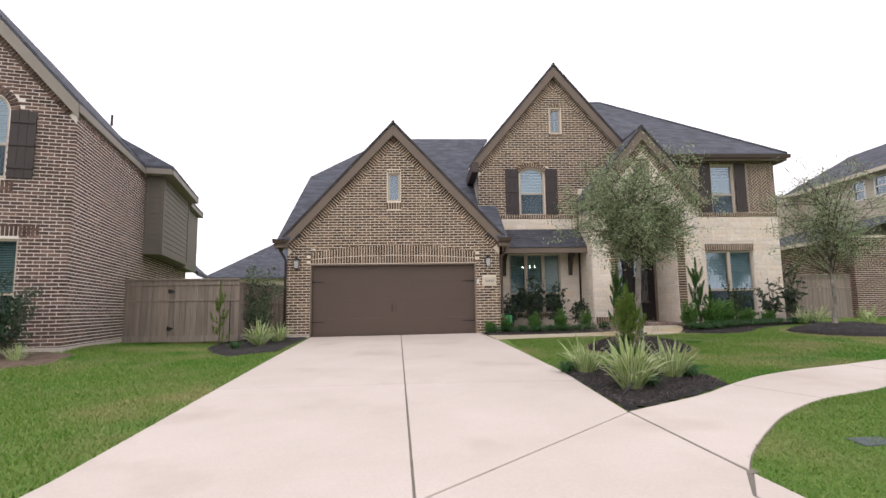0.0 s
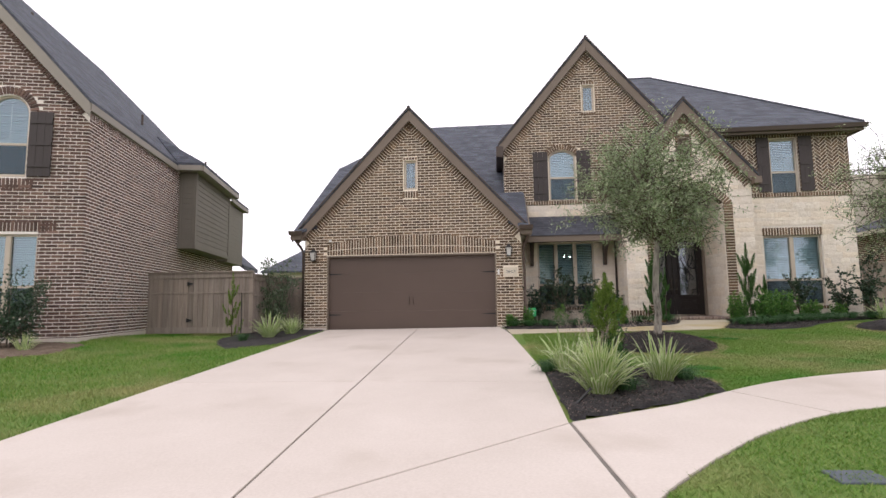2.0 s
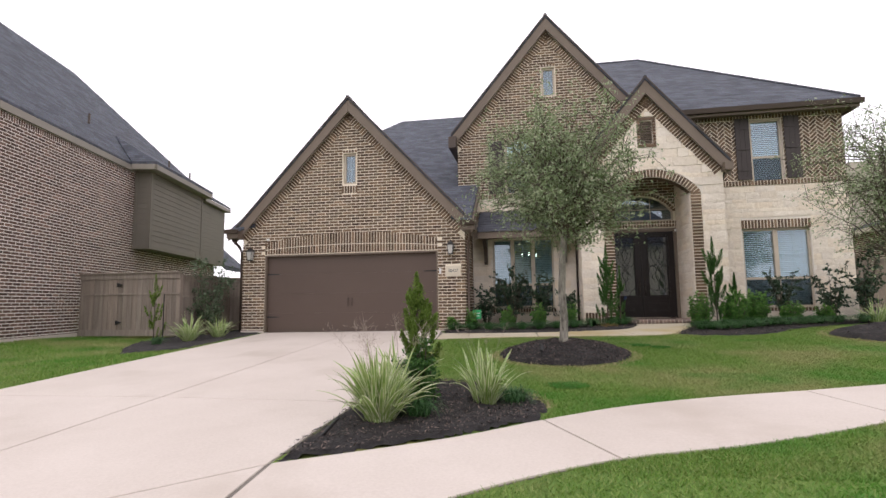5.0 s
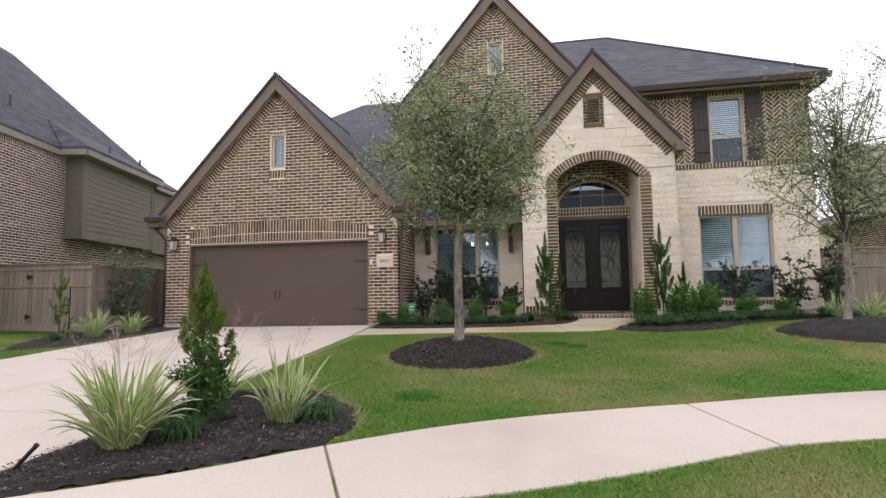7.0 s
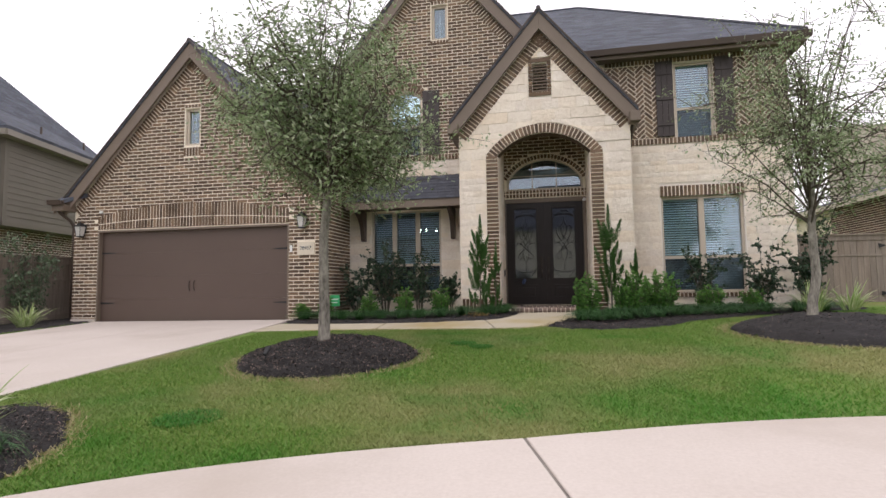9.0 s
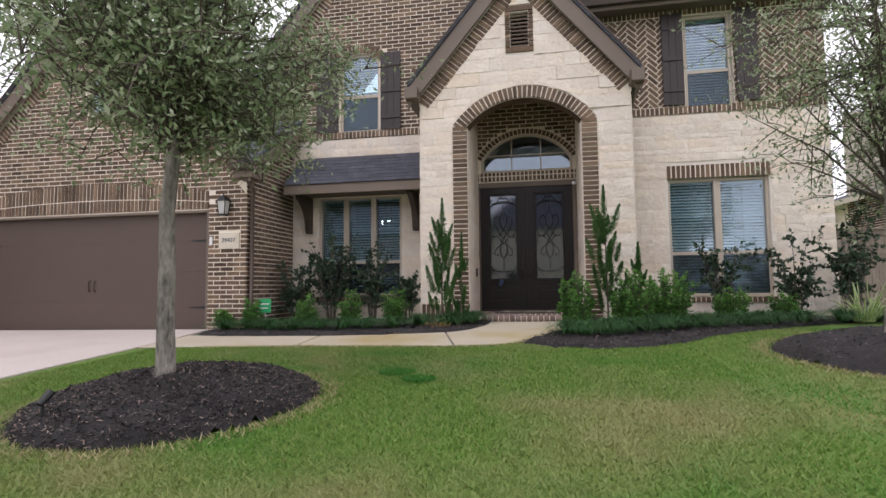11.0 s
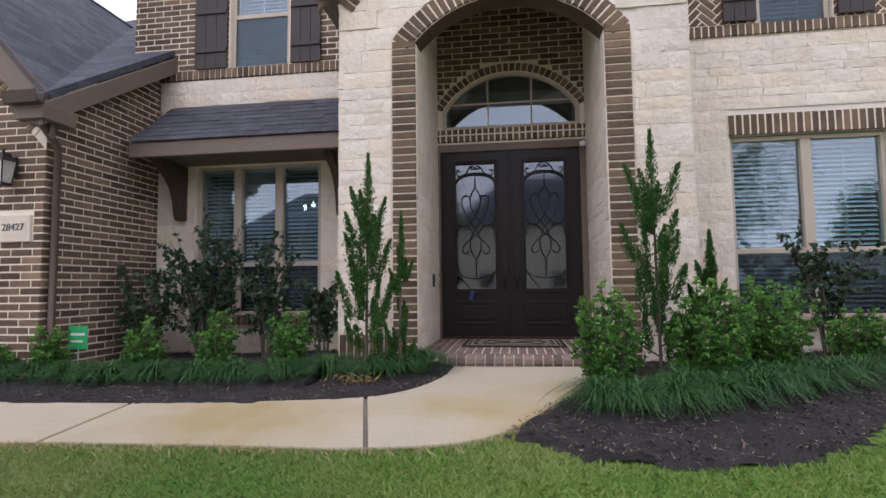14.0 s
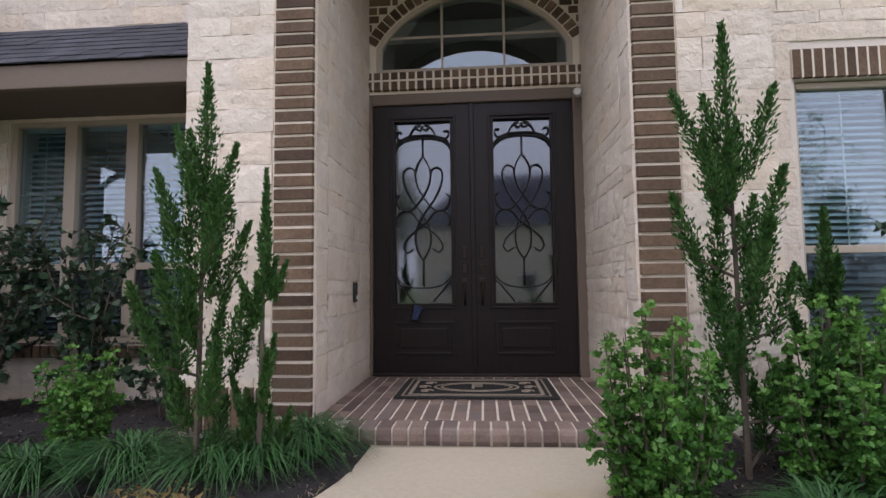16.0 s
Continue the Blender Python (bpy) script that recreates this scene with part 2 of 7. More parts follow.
M_STUCCO = surf("beige_siding", (0.52, 0.47, 0.38), (0.6, 0.545, 0.45), 1.2, 50, 0.8, 0.15)
M_INTERIOR = surf("room_paint", (0.2, 0.19, 0.175), (0.24, 0.225, 0.205), 1, 30, 0.9, 0.05)
M_CURTAIN = surf("teal_curtain", (0.12, 0.24, 0.21), (0.17, 0.30, 0.26), 2, 40, 0.9, 0.2, stretch=(8, 8, 0.5))
M_BLIND_UP = surf("bright_blind", (0.7, 0.74, 0.76), (0.78, 0.82, 0.83), 2, 60, 0.5, 0.05)
M_SHADE = surf("teal_blind", (0.28, 0.42, 0.40), (0.34, 0.48, 0.45), 2, 40, 0.7, 0.1)
M_PLAQUE = surf("cast_stone_plaque", (0.6, 0.53, 0.43), (0.7, 0.63, 0.52), 5, 60, 0.85, 0.3)
M_BLACK = surf("black_plastic", (0.012, 0.012, 0.012), (0.02, 0.02, 0.02), 5, 60, 0.5, 0.1)
M_WHITE = surf("white_plastic", (0.7, 0.7, 0.7), (0.78, 0.78, 0.78), 5, 60, 0.4, 0.05)
M_GREEN = surf("green_sign", (0.03, 0.36, 0.12), (0.05, 0.44, 0.16), 5, 60, 0.5, 0.05)
M_METER = surf("grey_lid", (0.06, 0.075, 0.095), (0.1, 0.115, 0.135), 5, 60, 0.7, 0.3)
M_BLUE = surf("blue_paper", (0.03, 0.05, 0.12), (0.05, 0.08, 0.17), 5, 60, 0.6, 0.05)
M_MAT = surf("coir_mat", (0.3, 0.25, 0.19), (0.38, 0.32, 0.25), 6, 120, 0.95, 0.6)
M_MAT_DARK = surf("black_coir", (0.012, 0.012, 0.012), (0.025, 0.024, 0.022), 6, 120, 0.95, 0.6)
M_ROOF = shingle_mat("asphalt_shingles")
M_TAB = surf("shingle_tab", (0.042, 0.044, 0.055), (0.088, 0.092, 0.112), 4, 110, 0.92, 0.7, pieces=((0.7, 0.7, 0.72), (1, 1, 1), (0.85, 0.85, 0.86), (1.15, 1.15, 1.17)))
M_BARK = surf("oak_bark", (0.07, 0.062, 0.052), (0.38, 0.35, 0.3), 11, 38, 0.95, 1.0, stretch=(1, 1, 0.3), depth=0.03)
M_TWIG = surf("twig", (0.075, 0.06, 0.045), (0.14, 0.115, 0.09), 6, 40, 0.95, 0.5)
M_GLASS = glass_mat("window_glass", gloss=1.05)
M_GLASS_DOOR = glass_mat("rain_glass", (0.5, 0.53, 0.56), 1.15, 0.06)
M_SCREEN = glass_mat("insect_screen", (0.62, 0.65, 0.66), 0.25, 0.4)
M_LAMPGLASS = surf("frosted_lamp_glass", (0.5, 0.49, 0.47), (0.58, 0.57, 0.55), 5, 60, 0.25, 0.02)
M_BULB = glow_mat("lit_bulb", (1.0, 0.93, 0.8), 14)
M_OAK = leaf_mat("oak_leaf", ((0.15, 0.22, 0.095), (0.245, 0.325, 0.16), (0.33, 0.405, 0.225), (0.45, 0.5, 0.34)), 0.42, 0.3)
M_STRAW = leaf_mat("dead_grass", ((0.3, 0.3, 0.11), (0.42, 0.35, 0.19), (0.52, 0.44, 0.27)), 0.7, 0.2)
M_HOLLY = leaf_mat("holly_leaf", ((0.02, 0.042, 0.024), (0.034, 0.068, 0.036), (0.055, 0.098, 0.05)), 0.3, 0.1)
M_SHRUB = leaf_mat("grey_green_leaf", ((0.06, 0.095, 0.05), (0.1, 0.145, 0.08), (0.16, 0.205, 0.125)), 0.45, 0.2)
M_BOX = leaf_mat("boxwood_leaf", ((0.035, 0.105, 0.02), (0.07, 0.185, 0.03), (0.12, 0.28, 0.05)), 0.45, 0.25)
M_BOX_TIP = leaf_mat("new_boxwood_leaf", ((0.1, 0.25, 0.04), (0.15, 0.33, 0.06), (0.21, 0.39, 0.1)), 0.45, 0.3)
M_JUNIPER = leaf_mat("juniper_spray", ((0.026, 0.078, 0.018), (0.05, 0.13, 0.028), (0.085, 0.19, 0.042)), 0.6, 0.15)
M_CYPRESS = leaf_mat("cypress_spray", ((0.085, 0.145, 0.024), (0.135, 0.215, 0.036), (0.19, 0.28, 0.055)), 0.6, 0.25)
M_DRY = leaf_mat("dry_spray", ((0.2, 0.13, 0.05), (0.3, 0.22, 0.09)), 0.8, 0.1)
M_LIRIOPE = leaf_mat("liriope_blade", ((0.026, 0.078, 0.024), (0.045, 0.12, 0.036), (0.08, 0.175, 0.058)), 0.45, 0.12)
M_FLAX = leaf_mat("variegated_blade", ((0.17, 0.29, 0.06), (0.3, 0.42, 0.12), (0.22, 0.34, 0.08), (0.38, 0.47, 0.18)), 0.45, 0.25)
M_GRASS = leaf_mat("grass_blade", ((0.1, 0.215, 0.03), (0.148, 0.275, 0.044), (0.205, 0.31, 0.063), (0.29, 0.335, 0.115)), 0.6, 0.25, (((0.37, 0.345, 0.165), 0.5, 0.475), ((0.05, 0.24, 0.016), 0.6, 0.52)))


# ---- mesh helpers ----
class Solid:
    """Collects vertices and faces of one mesh."""

    def __init__(self):
        self.v, self.f = [], []

    def add(self, vs, fs):
        k = len(self.v)
        self.v += [tuple(p) for p in vs]
        self.f += [tuple(i + k for i in f) for f in fs]
        return self

    def box(self, x0, x1, y0, y1, z0, z1):
        return self.add([(x, y, z) for x in (x0, x1) for y in (y0, y1) for z in (z0, z1)],
                        [(0, 1, 3, 2), (4, 6, 7, 5), (0, 4, 5, 1), (2, 3, 7, 6), (0, 2, 6, 4), (1, 5, 7, 3)])

    def ring(self, a, b):
        """Joins two closed loops of points, with caps at both ends."""
        n = len(a)
        self.add(list(a) + list(b), [tuple(range(n))[::-1], tuple(range(n, 2 * n))] + [(i, (i + 1) % n, n + (i + 1) % n, n + i) for i in range(n)])
        return self

    def prism_y(self, poly, y0, y1):
        return self.ring([(u, y0, w) for u, w in poly], [(u, y1, w) for u, w in poly])

    def prism_x(self, poly, x0, x1):
        return self.ring([(x0, u, w) for u, w in poly], [(x1, u, w) for u, w in poly])

    def tube(self, pts, radii, n=8):
        pts = [Vector(p) for p in pts]
        if not isinstance(radii, (list, tuple)):
            radii = [radii] * len(pts)
        k, up = len(self.v), None
        for i, p in enumerate(pts):
            d = (pts[min(i + 1, len(pts) - 1)] - pts[max(i - 1, 0)]).normalized()
            if up is None:
                up = d.orthogonal().normalized()
            up = (up - d * up.dot(d)).normalized()
            side = d.cross(up)
            for j in range(n):
                a = 2 * math.pi * j / n
                self.v.append(tuple(p + (up * math.cos(a) + side * math.sin(a)) * radii[i]))
        for i in range(len(pts) - 1):
            for j in range(n):
                a, b = k + i * n + j, k + i * n + (j + 1) % n
                self.f.append((a, b, b + n, a + n))
        self.f.append(tuple(range(k, k + n))[::-1])
        e = k + (len(pts) - 1) * n
        self.f.append(tuple(range(e, e + n)))
        return self

    def lathe(self, profile, cx, cy, n=16):
        k = len(self.v)
        for r, z in profile:
            for j in range(n):
                a = 2 * math.pi * j / n
                self.v.append((cx + r * math.cos(a), cy + r * math.sin(a), z))
        for i in range(len(profile) - 1):
            for j in range(n):
                a, b = k + i * n + j, k + i * n + (j + 1) % n
                self.f.append((a, b, b + n, a + n))
        self.f.append(tuple(range(k, k + n))[::-1])
        e = k + (len(profile) - 1) * n
        self.f.append(tuple(range(e, e + n)))
        return self

    def mesh(self, name, mat, smooth=False):
        me = bpy.data.meshes.new(name)
        me.from_pydata(self.v, [], self.f)
        me.materials.append(mat)
        bm = bmesh.new()
        bm.from_mesh(me)
        bmesh.ops.recalc_face_normals(bm, faces=bm.faces)
        bm.to_mesh(me)
        bm.free()
        if smooth:
            me.shade_smooth()
        return me


def put(ob, parent=None, label="", **tags):
    if parent:
        ob.parent = parent
    if label or tags:
        tagged(ob, label, **tags)
    return ob


def part(name, solid, mat, parent=None, label="", bevel=0.0, smooth=False, **tags):
    ob = new(name, solid.mesh(name, mat, smooth))
    if bevel:
        mod = ob.modifiers.new("bevel", "BEVEL")
        mod.width, mod.segments, mod.limit_method = bevel, 2, "ANGLE"
    return put(ob, parent, label, **tags)


def thing(name, label, category, at=None, **tags):
    ob = new(name)
    if at is not None:
        ob.matrix_world = at
    return tagged(ob, label, category, **tags)


def np_mesh(name, verts, faces, mat):
    """A mesh from arrays: verts (n, 3), faces (m, 4)."""
    me = bpy.data.meshes.new(name)
    verts, faces = np.asarray(verts, dtype=np.float32), np.asarray(faces, dtype=np.int32)
    me.vertices.add(len(verts))
    me.vertices.foreach_set("co", verts.ravel())
    k = faces.shape[1]
    me.loops.add(faces.size)
    me.loops.foreach_set("vertex_index", faces.ravel())
    me.polygons.add(len(faces))
    me.polygons.foreach_set("loop_start", np.arange(0, faces.size, k, dtype=np.int32))
    me.polygons.foreach_set("loop_total", np.full(len(faces), k, dtype=np.int32))
    me.update(calc_edges=True)
    me.materials.append(mat)
    return me


def sheet_with_holes(outline, holes, to3d, thick, name, mat, parent=None, label="", **tags):
    """A wall of that thickness from an outline (u, v) with openings cut right through it."""
    bm = bmesh.new()
    edges = []
    for loop in [outline] + holes:
        vs = [bm.verts.new(to3d(u, v, 0)) for u, v in loop]
        edges += [bm.edges.new((vs[i], vs[(i + 1) % len(vs)])) for i in range(len(vs))]
    bmesh.ops.triangle_fill(bm, edges=edges, use_beauty=True, use_dissolve=False)
    res = bmesh.ops.extrude_face_region(bm, geom=bm.faces[:])
    d = Vector(to3d(0, 0, -thick)) - Vector(to3d(0, 0, 0))
    bmesh.ops.translate(bm, vec=d, verts=[e for e in res["geom"] if isinstance(e, bmesh.types.BMVert)])
    bmesh.ops.recalc_face_normals(bm, faces=bm.faces)
    me = bpy.data.meshes.new(name)
    bm.to_mesh(me)
    bm.free()
    me.materials.append(mat)
    return put(new(name, me), parent, label, **tags)


def clip(poly, a, b):
    """The part of a convex polygon to the left of the line from a to b."""
    out = []
    side = lambda p: (b[0] - a[0]) * (p[1] - a[1]) - (b[1] - a[1]) * (p[0] - a[0])
    for i in range(len(poly)):
        p, q = poly[i], poly[(i + 1) % len(poly)]
        sp, sq = side(p), side(q)
        if sp >= 0:
            out.append(p)
        if (sp >= 0) != (sq >= 0):
            t = sp / (sp - sq)
            out.append((p[0] + t * (q[0] - p[0]), p[1] + t * (q[1] - p[1])))
    return out


def area(poly):
    return 0.5 * abs(sum(poly[i][0] * poly[(i + 1) % len(poly)][1] - poly[(i + 1) % len(poly)][0] * poly[i][1] for i in range(len(poly))))


def clip_to(poly, region):
    for i in range(len(region)):
        poly = clip(poly, region[i], region[(i + 1) % len(region)])
        if len(poly) < 3:
            return None
    return poly if area(poly) > 0.0012 else None


def cut_rect(quads, hole):
    """Upright rectangles (u0, u1, v0, v1) less a rectangular hole."""
    out = []
    for u0, u1, v0, v1 in quads:
        if u1 <= hole[0] or u0 >= hole[1] or (v0 + v1) / 2 <= hole[2] or (v0 + v1) / 2 >= hole[3]:
            out.append((u0, u1, v0, v1))
            continue
        if u0 < hole[0] - 0.03:
            out.append((u0, hole[0] - 0.006, v0, v1))
        if u1 > hole[1] + 0.03:
            out.append((hole[1] + 0.006, u1, v0, v1))
    return out


BL, BH, BJ = 0.25, 0.0795, 0.0185


def running(u0, u1, v0, v1, holes=(), phase=0.0):
    """Rectangles of a running bond over a rectangle, less the holes."""
    out = []
    for k in range(math.floor(v0 / BH), math.ceil(v1 / BH)):
        a = k * BH
        if a + BH > v1 + 0.02 or a < v0 - 0.02:
            continue
        u = math.floor(u0 / BL) * BL - BL + (BL / 2 if k % 2 else 0) + phase
        row = []
        while u < u1:
            p, q = max(u, u0), min(u + BL, u1)
            if q - p > 0.035:
                row.append((p, q - BJ if q < u1 else q, a, a + BH - BJ))
            u += BL
        for h in holes:
            row = cut_rect(row, h)
        out += row
    return out


def quad(u0, u1, v0, v1):
    return [(u0, v0), (u1, v0), (u1, v1), (u0, v1)]


def soldiers(u0, u1, v0, v1, pitch=BH):
    n = max(1, round((u1 - u0) / pitch))
    w = (u1 - u0) / n
    return [quad(u0 + i * w + BJ / 2, u0 + (i + 1) * w - BJ / 2, v0, v1) for i in range(n)]


def arch_pieces(cx, cz, r0, r1, a0, a1, pitch=BH):
    """Wedge bricks of an arch ring, angles in radians from the right."""
    n = max(3, round(abs(a1 - a0) * (r0 + r1) / 2 / pitch))
    g = 0.5 * BJ / ((r0 + r1) / 2)
    out = []
    for i in range(n):
        p, q = a0 + (a1 - a0) * i / n + g, a0 + (a1 - a0) * (i + 1) / n - g
        out.append([(cx + r * math.cos(t), cz + r * math.sin(t)) for r, t in ((r0, p), (r1, p), (r1, q), (r0, q))])
    return out


def rake_band(a, b, depth, pitch=BH, inside=1):
    """Bricks standing square to a sloping line from a to b, on its lower side."""
    d = Vector((b[0] - a[0], b[1] - a[1]))
    n = int(d.length / pitch)
    d.normalize()
    s = Vector((d.y, -d.x)) * inside
    out = []
    for i in range(n):
        p = Vector(a) + d * (i * pitch + BJ / 2)
        q = Vector(a) + d * ((i + 1) * pitch - BJ / 2)
        out.append([tuple(p), tuple(q), tuple(q + s * depth), tuple(p + s * depth)])
    return out


def herringbone(region):
    us, vs = [p[0] for p in region], [p[1] for p in region]
    w, ln, out = BH, 3 * BH, []
    c, s = math.cos(math.pi / 4), math.sin(math.pi / 4)
    span = 2 * (max(us) - min(us) + max(vs) - min(vs))
    for k in range(-int(span / w), int(span / w)):
        for m in range(-int(span / ln), int(span / ln)):
            ox, oy = k * w + m * ln, k * w - m * ln
            for x0, y0, x1, y1 in ((ox, oy, ox + ln, oy + w), (ox + ln, oy + w - ln, ox + ln + w, oy + w)):
                h = BJ / 2
                p = [(x0 + h, y0 + h), (x1 - h, y0 + h), (x1 - h, y1 - h), (x0 + h, y1 - h)]
                p = [(min(us) + c * x - s * y, min(vs) + s * x + c * y) for x, y in p]
                if max(q[0] for q in p) < min(us) or min(q[0] for q in p) > max(us) or max(q[1] for q in p) < min(vs) or min(q[1] for q in p) > max(vs):
                    continue
                p = clip_to(p, region)
                if p:
                    out.append(p)
    return out


rng = random.Random(5)


def shape_piece(poly, to3d, proud, origin=None):
    """Points and faces of one piece: its face slightly smaller than its foot, so that the edges are worn."""
    n = len(poly)
    cx, cv = sum(p[0] for p in poly) / n, sum(p[1] for p in poly) / n
    j = proud * (0.75 + 0.5 * rng.random())
    e = 0.004
    small = []
    for u, v in poly:
        d = math.hypot(cx - u, cv - v) or 1
        small.append((u + (cx - u) / d * e, v + (cv - v) / d * e))
    o = Vector(origin) if origin is not None else Vector((0, 0, 0))
    vs = [Vector(to3d(u, v, 0)) - o for u, v in poly] + [Vector(to3d(u, v, j * 0.7)) - o for u, v in poly] + [Vector(to3d(u, v, j)) - o for u, v in small]
    fs = [tuple(range(2 * n, 3 * n))]
    for k in (0, n):
        fs += [(k + i, k + (i + 1) % n, k + n + (i + 1) % n, k + n + i) for i in range(n)]
    return vs, fs


def pieces_joined(name, polys, to3d, proud, mat, parent, label=""):
    s = Solid()
    for p in polys:
        s.add(*shape_piece(p, to3d, proud))
    return part(name, s, mat, parent, label, kind="stuff") if polys else None


PIECES = {}


def pieces_single(name, polys, to3d, proud, mat, parent):
    """One object for each piece; pieces of the same shape share a mesh."""
    for p in polys:
        n = len(p)
        cu, cv = sum(q[0] for q in p) / n, sum(q[1] for q in p) / n
        o = Vector(to3d(cu, cv, 0))
        key = (name, mat.name, to3d, tuple((round(q[0] - cu, 3), round(q[1] - cv, 3)) for q in p))
        if key not in PIECES:
            s = Solid().add(*shape_piece(p, to3d, proud, o))
            PIECES[key] = s.mesh(name, mat)
        ob = new(name, PIECES[key])
        ob.parent = parent
        ob.location = o


def bed_behind(poly, to3d, depth, parent):
    """Mortar behind pieces that stand proud of their wall."""
    s = Solid().ring([to3d(u, v, -0.004) for u, v in poly], [to3d(u, v, depth) for u, v in poly])
    return part("mortar_bed", s, M_MORTAR, parent)


def facing_south(y):
    return lambda u, v, d: (u, y - d, v)


def facing_east(x):
    return lambda u, v, d: (x + d, u, v)


def facing_west(x):
    return lambda u, v, d: (x - d, u, v)


def facing_up(z):
    return lambda u, v, d: (u, v, z + d)


def arch_loop(u0, u1, v0, spring, rise, n=12):
    """An opening with a flat foot and a segmental head."""
    c, h = (u0 + u1) / 2, (u1 - u0) / 2
    r = (h * h + rise * rise) / (2 * rise)
    cz = spring + rise - r
    a = math.asin(min(1, h / r))
    return [(u0, v0), (u1, v0)] + [(c + r * math.sin(a - 2 * a * i / n), cz + r * math.cos(a - 2 * a * i / n)) for i in range(n + 1)]


def ground_z(x, y):
    z = -0.14 + 0.043 * (max(-3.5, min(y, 16.0)) - 5) + 0.01 * max(-12, min(x, 14))
    f = lambda a, b, t: (lambda s: s * s * (3 - 2 * s))(min(1, max(0, (t - a) / (b - a))))
    return z - 0.035 * math.exp(-((x - 7) / 2.6) ** 2 - ((y - 8) / 1.8) ** 2) + 0.2 * f(-4.5, -8.5, x) * (1 - f(12, 15.5, y)) + 0.06 * f(13.9, 15.6, y) * (1 - f(1.3, 3.2, abs(x - 7.2)))


# ---- ground, drive and paths ----
def smooth_line(pts, n=6):
    """A smooth curve through points of the plan."""
    out = []
    for i in range(len(pts) - 1):
        p0, p1, p2, p3 = pts[max(i - 1, 0)], pts[i], pts[i + 1], pts[min(i + 2, len(pts) - 1)]
        for k in range(n):
            t = k / n
            out.append(tuple(0.5 * (2 * b + (c - a) * t + (2 * a - 5 * b + 4 * c - d) * t * t + (3 * b - a - 3 * c + d) * t ** 3) for a, b, c, d in zip(p0, p1, p2, p3)))
    return out + [pts[-1]]


def inside(poly, x, y):
    c = False
    for i in range(len(poly)):
        (x0, y0), (x1, y1) = poly[i], poly[i - 1]
        if (y0 > y) != (y1 > y) and x < (x1 - x0) * (y - y0) / (y1 - y0) + x0:
            c = not c
    return c


def shrink(poly, d):
    """A polygon drawn in by d."""
    n, out = len(poly), []
    s = sum(poly[i][0] * poly[(i + 1) % n][1] - poly[(i + 1) % n][0] * poly[i][1] for i in range(n))
    sg = 1 if s > 0 else -1
    for i in range(n):
        p, q, r = Vector(poly[i - 1]), Vector(poly[i]), Vector(poly[(i + 1) % n])
        a, b = (q - p).normalized(), (r - q).normalized()
        na, nb = Vector((-a.y, a.x)) * sg, Vector((-b.y, b.x)) * sg
        m = (na + nb).normalized()
        k = d / max(0.3, m.dot(na))
        out.append(tuple(q + m * k))
    return out


def slab(name, poly, mat, parent, top, thick, label="", bevel=0.008, **tags):
    s = Solid()
    s.ring([(x, y, ground_z(x, y) + top - thick) for x, y in poly], [(x, y, ground_z(x, y) + top) for x, y in poly])
    return part(name, s, mat, parent, label, bevel=bevel, **tags)


xs = [-900, -400, -150, -60, -30] + [-20 + 0.8 * i for i in range(66)] + [45, 70, 160, 400, 900]
ys = [-900, -300, -100, -40, -20, -12] + [-8 + 0.8 * i for i in range(50)] + [45, 70, 160, 400, 900]
gv = [(x, y, ground_z(x, y)) for x in xs for y in ys]
gf = [(i * len(ys) + j, (i + 1) * len(ys) + j, (i + 1) * len(ys) + j + 1, i * len(ys) + j + 1) for i in range(len(xs) - 1) for j in range(len(ys) - 1)]
put(new("ground", np_mesh("ground", gv, gf, M_LAWN)), None, "green lawn ground with paler worn patches", kind="structure", category="ground")

DRIVE_L = [(-3.25, 15.5), (-3.1, 11.0), (-2.97, 8.0), (-2.8, 4.2), (-2.9, 1.8), (-3.6, -0.6)]
CENTRE = lambda y: -0.59 + (15.05 - y) / (15.05 - 3.67) * 0.53
left_at = lambda y: next(a[0] + (b[0] - a[0]) * (a[1] - y) / (a[1] - b[1]) for a, b in zip(DRIVE_L, DRIVE_L[1:]) if b[1] <= y <= a[1])
drive = thing("driveway", "pale concrete driveway slabs with dark control joints", "driveway", kind="structure")
base = [(-3.25, 15.5), (-3.1, 11), (-2.97, 8), (-2.8, 4.2), (-2.9, 1.8), (-3.6, -0.6), (3.3, -0.6), (2.7, 1.8), (2.45, 3.4), (2.4, 3.88), (2.24, 5.72), (2.25, 8.4), (1.95, 13.5), (1.87, 15.0), (1.7, 15.5)]
slab("joint_bed", shrink(base, 0.02), M_JOINT, drive, 0.006, 0.05, "dark joint filler between slabs", bevel=0)
J = 0.01
